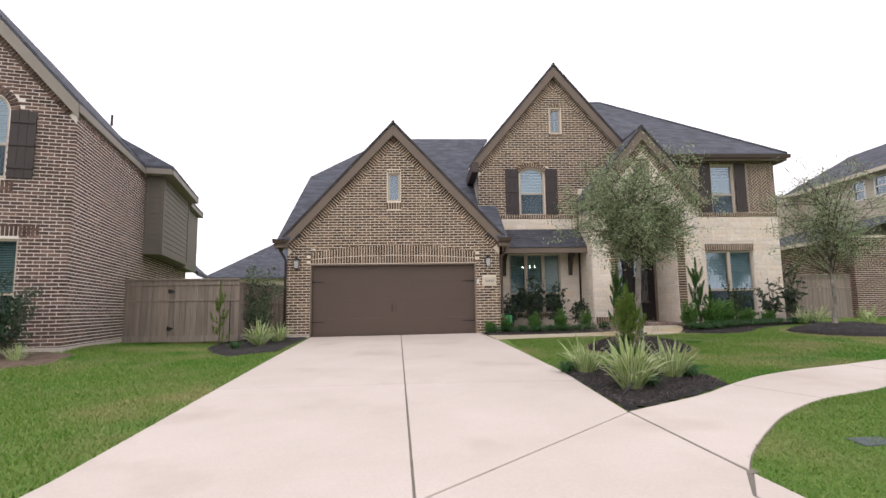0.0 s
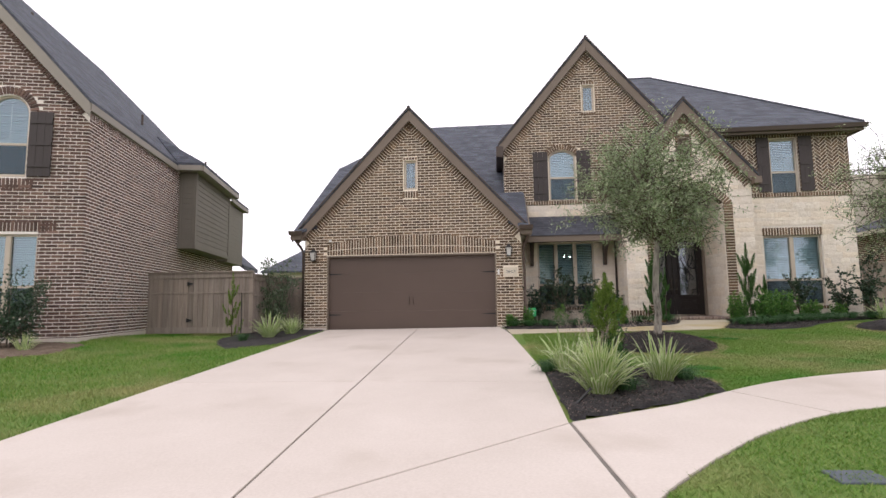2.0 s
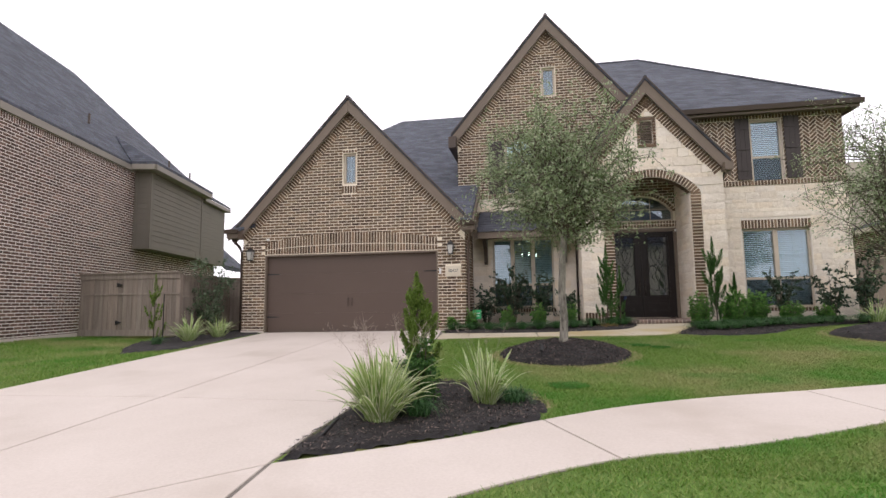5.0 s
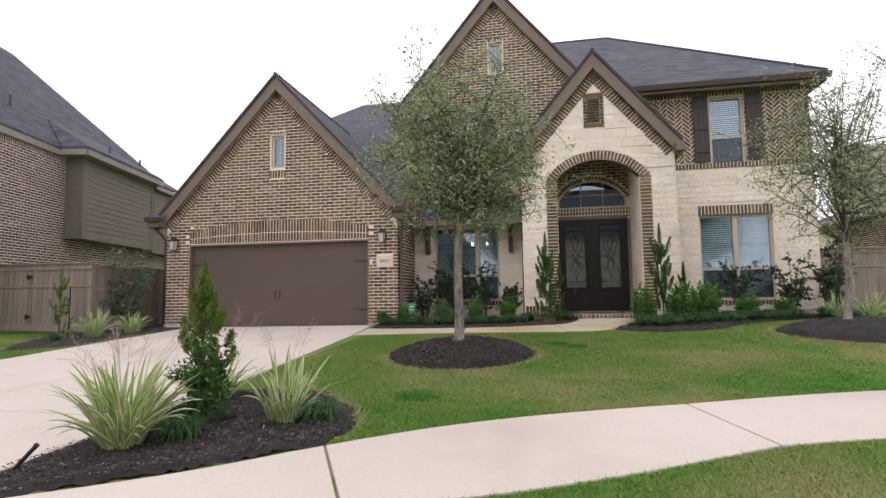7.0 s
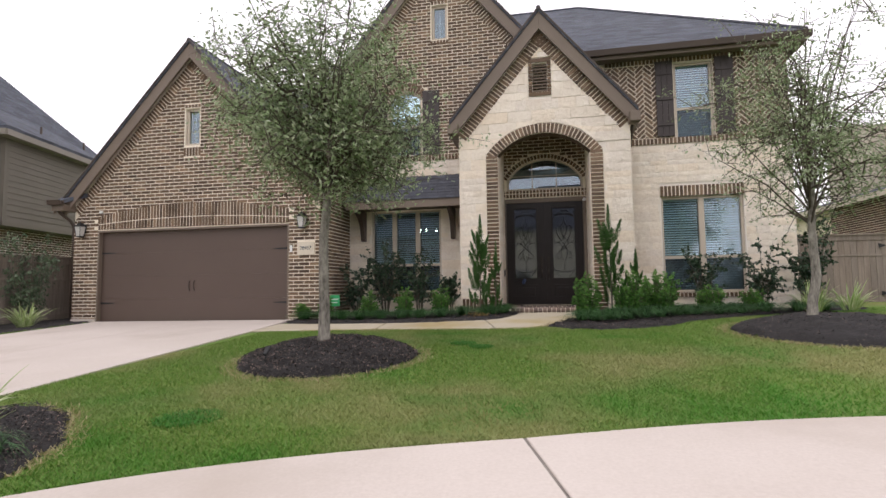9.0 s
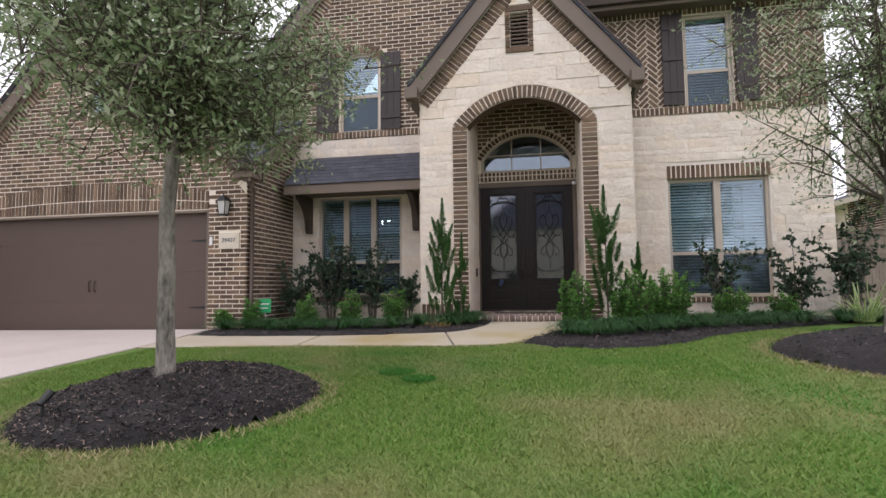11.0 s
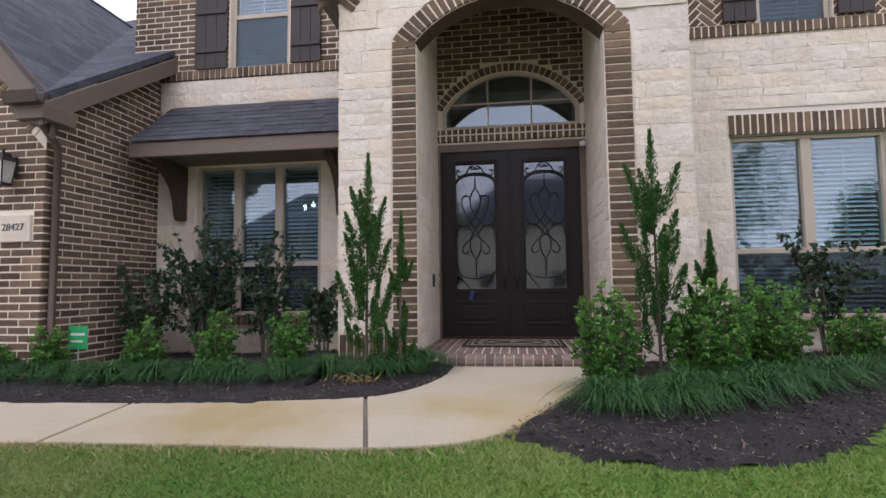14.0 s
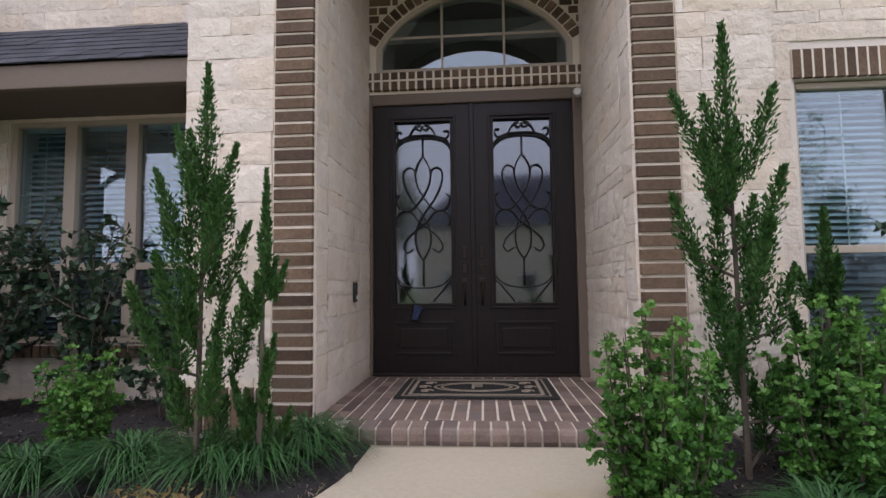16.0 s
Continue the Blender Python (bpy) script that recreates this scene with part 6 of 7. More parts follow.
part("roof", Solid().ring([(x, y, z - 0.08) for x, y, z in wing_roof], wing_roof), M_ROOF, nb, "dark grey asphalt shingle roof plane")
part("fascia", Solid().box(0.57, 0.62, 10.4, 13.45, 5.5, 5.65), M_TRIM_TAUPE, nb)
part("soffit", Solid().box(0.03, 0.57, 10.4, 13.4, 5.5, 5.53), M_TRIM_TAUPE, nb)
roofs = ([(0.06, -0.15, 5.82), (0.06, 13.4, 5.82), (-3.95, 8.6, 10.3), (-3.95, -0.15, 10.3)], [(-9.4, -0.15, 5.3), (-3.95, -0.15, 10.3), (-3.95, 8.6, 10.3), (-9.4, 13.4, 5.3)], [(0.06, 13.4, 5.82), (-9.4, 13.4, 5.3), (-3.95, 8.6, 10.3)])
for poly in roofs:
    part("roof", Solid().ring([(x, y, z - 0.08) for x, y, z in poly], poly), M_ROOF, nb, "dark grey asphalt shingle roof plane")
part("roof", Solid().ring([(0.88, 5.47, 5.77), (0.88, 10.4, 5.77), (-0.95, 9.6, 6.9), (-0.95, 6.3, 6.9)], [(0.88, 5.47, 5.87), (0.88, 10.4, 5.87), (-0.95, 9.6, 7.0), (-0.95, 6.3, 7.0)]), M_ROOF, nb)
front = [(0.88, 5.47, 5.87), (0.06, 5.47, 5.87), (-0.95, 6.3, 7.0)]
part("roof", Solid().ring([(x, y, z - 0.09) for x, y, z in front], front), M_ROOF, nb)
s = Solid().prism_y([(0.06, 5.73), (-3.95, 10.21), (-3.95, 9.88), (0.06, 5.4)], -0.15, -0.1)
part("rake_board", s, M_TRIM_TAUPE, nb, "taupe rake board", bevel=0.006)
part("soffit", Solid().prism_y([(0.06, 5.66), (-3.95, 10.14), (-3.95, 10.1), (0.06, 5.62)], -0.1, -0.004), M_TRIM_TAUPE, nb)
part("fascia", Solid().box(0.03, 0.07, -0.1, 5.6, 5.56, 5.74), M_TRIM_TAUPE, nb)
part("soffit", Solid().box(0.0, 0.03, -0.1, 13.2, 5.56, 5.6), M_TRIM_TAUPE, nb)
part("fascia", Solid().box(0.83, 0.88, 5.5, 10.4, 5.6, 5.78), M_TRIM_TAUPE, nb)
part("fascia", Solid().box(0.07, 0.83, 5.46, 5.5, 5.6, 5.78), M_TRIM_TAUPE, nb)
part("soffit", Solid().box(0.03, 0.83, 5.5, 10.4, 5.6, 5.64), M_TRIM_TAUPE, nb)
for x, y, z in ((-0.6, 4.2, 6.8), (0.3, 7.6, 6.25), (-0.1, 10.4, 6.5), (-3.2, 3.0, 9.3)):
    part("vent_pipe", Solid().tube([(x, y, z - 0.1), (x, y, z + 0.22)], 0.035, 8), M_TRIM_DARK, nb)
part("wall", Solid().box(-9, -8.8, 0.2, 13.2, -0.1, 5.4), M_BRICK_RED, nb)
part("wall", Solid().box(-9, 0, 13.0, 13.2, -0.1, 5.6), M_BRICK_RED, nb)
part("room_wall", Solid().box(-6, -0.4, 2.5, 2.6, 0, 5.6), M_INTERIOR, nb)
part("floor", Solid().box(-8.8, -0.25, 0.3, 13, 3.0, 3.2), M_INTERIOR, nb)
part("low_roof", Solid().ring([(0.5, 13.3, 2.75), (0.5, 16.5, 2.75), (-2, 16.5, 5.0), (-2, 13.3, 5.0)], [(0.5, 13.3, 2.95), (0.5, 16.5, 2.95), (-2, 16.5, 5.2), (-2, 13.3, 5.2)]), M_ROOF, nb)

rn = thing("house", "two-storey beige and brick neighbouring house behind the fence", "house")
w = sheet_with_holes(quad(20.9, 31, 0.0, 3.9), [], facing_west(17.8), 0.25, "wall", M_MORTAR, rn, "reddish brown brick lower wall")
pieces_joined("brick_course", [quad(*q) for q in running(20.9, 27.5, 0.3, 3.85)], facing_west(17.8), 0.01, M_BRICK_RED, w)
w = sheet_with_holes(quad(17.8, 27, 0.0, 3.9), [], facing_south(20.9), 0.25, "wall", M_MORTAR, rn, "reddish brown brick front wall")
pieces_joined("brick_course", [quad(*q) for q in running(17.8, 22, 0.3, 3.85)], facing_south(20.9), 0.01, M_BRICK_RED, w)
WX = 20.9
w = sheet_with_holes(quad(21.3, 27.9, 3.9, 7.05), [quad(23.1, 23.8, 5.9, 6.85), quad(21.9, 22.6, 5.9, 6.85)], facing_west(WX), 0.2, "wall", M_STUCCO, rn, "beige lap siding upper wall")
for i in range(10):
    part("siding_board", Solid().box(WX - 0.015, WX - 0.002, 21.3, 27.9, 4.9 + i * 0.11, 5.0 + i * 0.11), M_STUCCO, w)
for y0 in (23.1, 21.9):
    wn_ = put(new("window"), rn, "white sash window")
    x0 = WX - 0.04
    s = Solid().box(x0, x0 + 0.07, y0, y0 + 0.06, 5.9, 6.85).box(x0, x0 + 0.07, y0 + 0.64, y0 + 0.7, 5.9, 6.85).box(x0, x0 + 0.07, y0 + 0.06, y0 + 0.64, 5.9, 5.96).box(x0, x0 + 0.07, y0 + 0.06, y0 + 0.64, 6.79, 6.85).box(x0, x0 + 0.07, y0 + 0.06, y0 + 0.64, 6.34, 6.4)
    part("frame", s, M_WHITE, wn_)
    part("pane", Solid().box(WX + 0.02, WX + 0.025, y0 + 0.06, y0 + 0.64, 5.96, 6.79), M_GLASS, wn_)
part("lower_roof", Solid().prism_y([(17.3, 3.85), (WX, 5.0), (WX, 4.9), (17.3, 3.75)], 20.5, 31.3), M_ROOF, rn, "dark shingle skirt roof")
part("fascia", Solid().box(17.26, 17.3, 20.5, 31.3, 3.65, 3.83), M_STUCCO, rn)
for poly in ([(20.4, 20.8, 7.12), (20.4, 28.2, 7.12), (22.9, 26.0, 8.86), (22.9, 23.2, 8.86)], [(20.4, 20.8, 7.12), (22.9, 23.2, 8.86), (25.6, 20.8, 7.12)], [(25.6, 20.8, 7.12), (25.6, 28.2, 7.12), (22.9, 26.0, 8.86), (22.9, 23.2, 8.86)], [(20.4, 28.2, 7.12), (25.6, 28.2, 7.12), (22.9, 26.0, 8.86)]):
    part("roof", Solid().ring([(x, y, z - 0.1) for x, y, z in poly], poly), M_ROOF, rn, "dark shingle hip roof plane")
part("fascia", Solid().box(20.36, 20.4, 20.8, 28.2, 6.92, 7.1), M_STUCCO, rn)
part("wall", Solid().box(WX, 25.2, 21.3, 21.5, 0, 7.05), M_STUCCO, rn)
part("wall", Solid().box(18, 25.2, 27.7, 27.9, 0, 7.05), M_STUCCO, rn)
part("wall", Solid().box(25.0, 25.2, 21.5, 27.7, 0, 7.05), M_STUCCO, rn)
part("room_wall", Solid().box(22.5, 22.6, 22, 27.5, 0, 7.0), M_INTERIOR, rn)


def plain_house(x, y, w, d, eave, peak, label, wall, face=1):
    """A simple distant house with a hip roof, windows and a door."""
    o = thing("house", label, "house")
    part("wall", Solid().box(x - w / 2, x + w / 2, y, y + d, -0.3, eave), wall, o)
    k = d / 2
    e = 0.4
    c = [(x - w / 2 - e, y - e), (x + w / 2 + e, y - e), (x + w / 2 + e, y + d + e), (x - w / 2 - e, y + d + e)]
    r0, r1 = (x - w / 2 + k * 0.8, y + k, peak), (x + w / 2 - k * 0.8, y + k, peak)
    q = [(*p, eave) for p in c]
    for poly in ([q[0], q[1], r1, r0], [q[1], q[2], r1], [q[2], q[3], r0, r1], [q[3], q[0], r0]):
        part("roof", Solid().ring([(p[0], p[1], p[2] - 0.12) for p in poly], poly), M_ROOF, o)
    fy = y - 0.02 if face > 0 else y + d + 0.02
    for i in range(3):
        u = x - w / 2 + w * (i + 0.5) / 3
        wn2 = put(new("window"), o)
        part("frame", Solid().box(u - 0.7, u + 0.7, fy - 0.04, fy + 0.04, 0.9, 2.4), M_WHITE, wn2)
        part("pane", Solid().box(u - 0.6, u + 0.6, fy - 0.05, fy + 0.05, 1.0, 2.3), M_BLACK, wn2)
    return o


plain_house(-8.8, 36.0, 11, 9, 3.4, 6.6, "distant grey-roofed house beyond the fence", M_STUCCO)
plain_house(-9.0, -27.5, 15, 10, 5.8, 10.0, "brick house across the street, seen in the window glass", M_BRICK_RED, -1)
plain_house(10.5, -28.5, 17, 11, 6.0, 11.0, "beige house across the street, seen in the window glass", M_STUCCO, -1)


# ---- planting ----
npr = np.random.default_rng(11)


def unit(n):
    v = npr.normal(size=(n, 3))
    return v / np.linalg.norm(v, axis=1, keepdims=True)


def leaf_mesh(name, centres, length, width, mat, droop=0.0, axis=None):
    """Diamond leaves, slightly folded, at the centres."""
    c = np.asarray(centres, dtype=float)
    n = len(c)
    a = unit(n) if axis is None else axis + 0.55 * unit(n)
    a[:, 2] -= droop
    a /= np.linalg.norm(a, axis=1, keepdims=True)
    b = np.cross(a, unit(n))
    b /= np.linalg.norm(b, axis=1, keepdims=True) + 1e-9
    nn = np.cross(a, b)
    ln = (length * (0.65 + 0.7 * npr.random(n)))[:, None]
    wd = ln * (width / length)
    v = np.stack([c - a * ln * 0.5, c + b * wd * 0.5 + nn * wd * 0.18, c + a * ln * 0.5, c - b * wd * 0.5 + nn * wd * 0.18], axis=1).reshape(-1, 3)
    f = np.arange(4 * n).reshape(n, 4)
    return np_mesh(name, v, f, mat)


def blade_mesh(name, roots, height, spread, width, mat, segs=6):
    """Arching grass-like blades that grow from the roots."""
    r = np.asarray(roots, dtype=float)
    n = len(r)
    ang = npr.random(n) * 2 * np.pi
    h = height * (0.6 + 0.5 * npr.random(n))
    out = spread * (0.3 + 0.7 * np.sqrt(npr.random(n)))
    d = np.stack([np.cos(ang), np.sin(ang), np.zeros(n)], axis=1)
    sd = np.stack([-np.sin(ang), np.cos(ang), np.zeros(n)], axis=1)
    vs = []
    for k in range(segs + 1):
        t = k / segs
        z = h * (2.2 * t - (1.15 + 0.95 * out / max(spread, 1e-6)) * t * t)
        p = r + d * (out * t ** 1.25)[:, None]
        p[:, 2] += z
        w = width * (1 - 0.92 * t ** 2) * 0.5 * (0.7 + 0.5 * npr.random(n))
        vs += [p - sd * w[:, None], p + sd * w[:, None]]
    v = np.stack(vs, axis=1).reshape(-1, 3)
    m = 2 * (segs + 1)
    f = np.concatenate([np.stack([np.arange(n) * m + 2 * k, np.arange(n) * m + 2 * k + 1, np.arange(n) * m + 2 * k + 3, np.arange(n) * m + 2 * k + 2], axis=1) for k in range(segs)])
    return np_mesh(name, v, f, mat)


def mesh_part(name, me, parent, label=""):
    return put(new(name, me), parent, label)


def grow(base, top, spread, crown_c, crown_r, limbs, twigs, rnd, r0=0.06):
    """Trunk, limbs and twigs of a small tree. Returns the solids and the points near which leaves grow."""
    trunk, wood, tips = Solid(), [], []
    base, top = Vector(base), Vector(top)
    cc, cr = Vector(crown_c), Vector(crown_r)
    pts = [base + (top - base) * t + Vector((rnd.uniform(-1, 1), rnd.uniform(-1, 1), 0)) * 0.025 for t in (0, 0.06, 0.25, 0.5, 0.75, 1)]
    pts_all = pts + [pts[5].lerp(cc + Vector((0.06, -0.05, cr.z * 0.4)), t) for t in (0.35, 0.7, 1)]
    trunk.tube(pts_all, [r0 * 1.5, r0 * 1.15, r0, r0 * 0.95, r0 * 0.88, r0 * 0.8, r0 * 0.55, r0 * 0.35, r0 * 0.12], 12)
    for i in range(limbs):
        a = 2 * math.pi * (i * 0.618 + rnd.random() * 0.15)
        el = rnd.uniform(-0.92, 0.98)
        k = math.sqrt(max(0, 1 - el * el))
        goal = cc + Vector((cr.x * k * math.cos(a), cr.y * k * math.sin(a), cr.z * el)) * rnd.uniform(0.45, 1.0) ** 0.6
        st = pts[5].lerp(cc + Vector((0, 0, cr.z * 0.35)), rnd.random() ** 1.3)
        mid = st + (goal - st) * 0.5 + Vector((rnd.uniform(-0.15, 0.15), rnd.uniform(-0.15, 0.15), rnd.uniform(0.05, 0.3)))
        path = [st.lerp(mid, t).lerp(mid.lerp(goal, t), t) + Vector((rnd.uniform(-1, 1), rnd.uniform(-1, 1), rnd.uniform(-1, 1))) * 0.03 for t in (0, 0.2, 0.4, 0.6, 0.8, 1)]
        s = Solid().tube(path, [r0 * f for f in (0.26, 0.21, 0.16, 0.12, 0.08, 0.04)], 5)
        for j in range(twigs):
            t = rnd.uniform(0.25, 1.0)
            q = st.lerp(mid, t).lerp(mid.lerp(goal, t), t)
            dirn = Vector((rnd.gauss(0, 1), rnd.gauss(0, 1), rnd.gauss(0.1, 0.7))).normalized()
            ln = rnd.uniform(0.2, 0.55) * min(cr) / 1.4
            e = q + dirn * ln + Vector((0, 0, -0.06 * ln))
            s.tube([q, q.lerp(e, 0.5) + Vector((0, 0, 0.03)), e], [r0 * 0.1, r0 * 0.07, r0 * 0.03], 4)
            tips += [(q.lerp(e, rnd.uniform(0.3, 1.05)), ln) for _ in range(3)]
        wood.append(s)
    return trunk, wood, tips


def oak(base, top, crown_c, crown_r, limbs, twigs, leaves, seed, label, r0=0.06):
    rnd = random.Random(seed)
    o = thing("oak_tree", label, "tree", group="front lawn oaks")
    trunk, wood, tips = grow(base, top, 0, crown_c, crown_r, limbs, twigs, rnd, r0)
    part("trunk", trunk, M_BARK, o, "pale grey bark trunk", smooth=True)
    for s in wood:
        part("limb", s, M_TWIG, o, smooth=True)
    t = np.array([tuple(p) for p, _ in tips])
    pick = t[npr.integers(0, len(t), leaves)]
    c = pick + npr.normal(size=(leaves, 3)) * np.array([0.075, 0.075, 0.07])
    mesh_part("crown", leaf_mesh("crown", c, 0.056, 0.021, M_OAK, 0.25), o, "grey-green airy oak foliage")
    return o


oak((4.57, 10.85, 0.36), (4.6, 10.8, 2.05), (4.55, 10.85, 3.14), (1.6, 1.58, 1.45), 92, 14, 30000, 3, "young oak with pale trunk standing in a mulch ring", 0.062)
oak((10.67, 13.1, 0.42), (10.75, 13.15, 1.75), (10.75, 13.2, 3.3), (1.75, 1.7, 1.85), 62, 11, 12500, 9, "sparse young oak standing in a mulch bed", 0.062)


def street_tree(x, y, h, seed):
    """A tall tree across the street: trunk, limbs and large loose leaves."""
    rnd = random.Random(seed)
    o = thing("street_tree", "tall dark tree across the street, seen in the window glass", "tree")
    trunk, wood, tips = grow((x, y, -0.6), (x, y, h * 0.3), 0, (x, y, h * 0.62), (h * 0.24, h * 0.24, h * 0.38), 40, 8, rnd, 0.16)
    part("trunk", trunk, M_BARK, o, smooth=True)
    for w in wood:
        part("limb", w, M_TWIG, o)
    t = np.array([tuple(p) for p, _ in tips])
    c = t[npr.integers(0, len(t), 5000)] + npr.normal(size=(5000, 3)) * 0.3
    mesh_part("crown", leaf_mesh("crown", c, 0.3, 0.14, M_HOLLY, 0.1), o)


street_tree(36.0, -24.0, 10.5, 41)


def shrub(name, x, y, z, r, h, leaves, size, mat, label, category, group="", seed=0, stems=7, airy=1.0, wid=0.55):
    """A leafy shrub: stems fanning out, and leaves along them."""
    rnd = random.Random(seed)
    o = thing(name, label, category, **({"group": group} if group else {}))
    pts = []
    for i in range(stems):
        a = 2 * math.pi * (i * 0.618 + rnd.random() * 0.2)
        k = r * rnd.uniform(0.35, 1.0)
        top = Vector((x + k * math.cos(a), y + k * math.sin(a), z + h * rnd.uniform(0.6, 1.0)))
        b = Vector((x + 0.1 * r * math.cos(a), y + 0.1 * r * math.sin(a), z))
        m = b.lerp(top, 0.5) + Vector((0.25 * k * math.cos(a), 0.25 * k * math.sin(a), 0))
        line = [b.lerp(m, t).lerp(m.lerp(top, t), t) for t in (0, 0.33, 0.66, 1)]
        part("stem", Solid().tube(line, [0.012, 0.009, 0.006, 0.003], 5), M_TWIG, o)
        for _ in range(14):
            t = rnd.uniform(0.18, 1.0)
            q = b.lerp(m, t).lerp(m.lerp(top, t), t)
            pts.append(tuple(q + Vector((rnd.gauss(0, 1), rnd.gauss(0, 1), rnd.gauss(0, 0.7))) * r * 0.22 * airy))
    pts = np.array(pts)
    c = pts[npr.integers(0, len(pts), leaves)] + npr.normal(size=(leaves, 3)) * r * 0.12
    c[:, 2] = np.maximum(c[:, 2], z + 0.03)
    mesh_part("foliage", leaf_mesh("foliage", c, size, size * wid, mat, -0.2), o)
    return o


def column(name, x, y, z, h, r, leaves, mat, label, seed, size=0.03, puffs=12, lean=0.0, dry=False, low=0.03):
    """An upright conifer: a stem with feathery tufts that point up and outwards, shorter towards the tip."""
    rnd = random.Random(seed)
    o = thing(name, label, "conifer")
    part("stem", Solid().tube([(x, y, z), (x + lean * 0.5, y, z + h * 0.5), (x + lean, y, z + h * 0.95)], [0.015, 0.01, 0.004], 7), M_TWIG, o)
    cs, ax = [], []
    tufts = [(Vector((x + lean, y, z + h * 0.62)), Vector((0, 0, 1)), h * 0.4, r * 0.3)]
    for i in range(puffs):
        t = (i + rnd.random()) / puffs
        a = i * 2.4 + rnd.random() * 0.8
        w = r * (1.05 - 0.7 * t) * rnd.uniform(0.55, 1.15)
        b = Vector((x + lean * t, y, z + h * (low + (0.72 - low) * t)))
        e = b + Vector((w * math.cos(a), w * math.sin(a), w * rnd.uniform(0.35, 0.8)))
        part("branch", Solid().tube([b, b.lerp(e, 0.6) + Vector((0, 0, -0.01)), e], [0.008, 0.006, 0.003], 5), M_TWIG, o)
        d = Vector((0.35 * math.cos(a), 0.35 * math.sin(a), 1)).normalized()
        tufts.append((b.lerp(e, 0.75) - d * 0.04, d, h * rnd.uniform(0.13, 0.22), r * rnd.uniform(0.2, 0.3)))
        tufts.append((b.lerp(e, 0.3), Vector((0.2 * math.cos(a + 1), 0.2 * math.sin(a + 1), 1)).normalized(), h * rnd.uniform(0.1, 0.16), r * rnd.uniform(0.2, 0.3)))
    total = sum(k[2] for k in tufts)
    for p, d, ln, rad in tufts:
        n = int(leaves * ln / total)
        t = npr.random(n)
        q = npr.normal(size=(n, 3)) * (rad * (0.25 + 0.75 * np.sin(np.pi * np.minimum(1, t * 0.9 + 0.08))) * (1 - 0.55 * t))[:, None] * np.array([0.36, 0.36, 0.4])
        cs.append(np.array(p)[None] + np.array(d)[None] * (t * ln)[:, None] + q)
        out = q.copy()
        out[:, 2] = 0
        out /= np.linalg.norm(out, axis=1, keepdims=True) + 1e-9
        ax.append(np.array(d)[None] + out * 0.55)
    c, ax = np.concatenate(cs), np.concatenate(ax)
    mesh_part("foliage", leaf_mesh("foliage", c, size, size * 0.36, mat, 0, ax), o)
    if dry:
        q = np.array([[x, y - r * 0.9, z + 0.06]]) + npr.normal(size=(150, 3)) * np.array([0.12, 0.04, 0.025])
        put(new("dry_spray", leaf_mesh("dry_spray", q, 0.045, 0.012, M_DRY)), o, "dead brown sprays at the base", kind="stuff")
    return o


gz = ground_z
column("juniper", 5.82, 15.3, gz(5.8, 15.3), 1.97, 0.33, 21000, M_JUNIPER, "narrow upright green juniper beside the entrance", 4, 0.027, 15, 0.02, True)
column("juniper", 6.12, 15.3, gz(6.1, 15.3), 1.45, 0.16, 9000, M_JUNIPER, "slim juniper shoot beside the brick quoin", 6, 0.027, 7, 0.02)
column("juniper", 8.3, 15.35, gz(8.3, 15.3), 2.05, 0.36, 21000, M_JUNIPER, "narrow upright green juniper beside the entrance", 14, 0.027, 15, -0.02)
column("juniper", 8.75, 15.5, gz(8.7, 15.5), 1.2, 0.22, 11000, M_JUNIPER, "short juniper shoot beside the entrance", 16, 0.027, 8, 0.02)
column("cypress", 2.94, 7.4, gz(2.94, 7.4) + 0.42, 0.95, 0.29, 12000, M_CYPRESS, "small bright green clipped cypress in the mulch bed", 21, 0.028, 16, 0.0, False, 0.02)
shrub("shrub", 2.94, 7.4, gz(2.94, 7.4) + 0.04, 0.25, 0.72, 4200, 0.036, M_JUNIPER, "dark green lower shrub of the clipped cypress", "shrub", seed=22, stems=9)

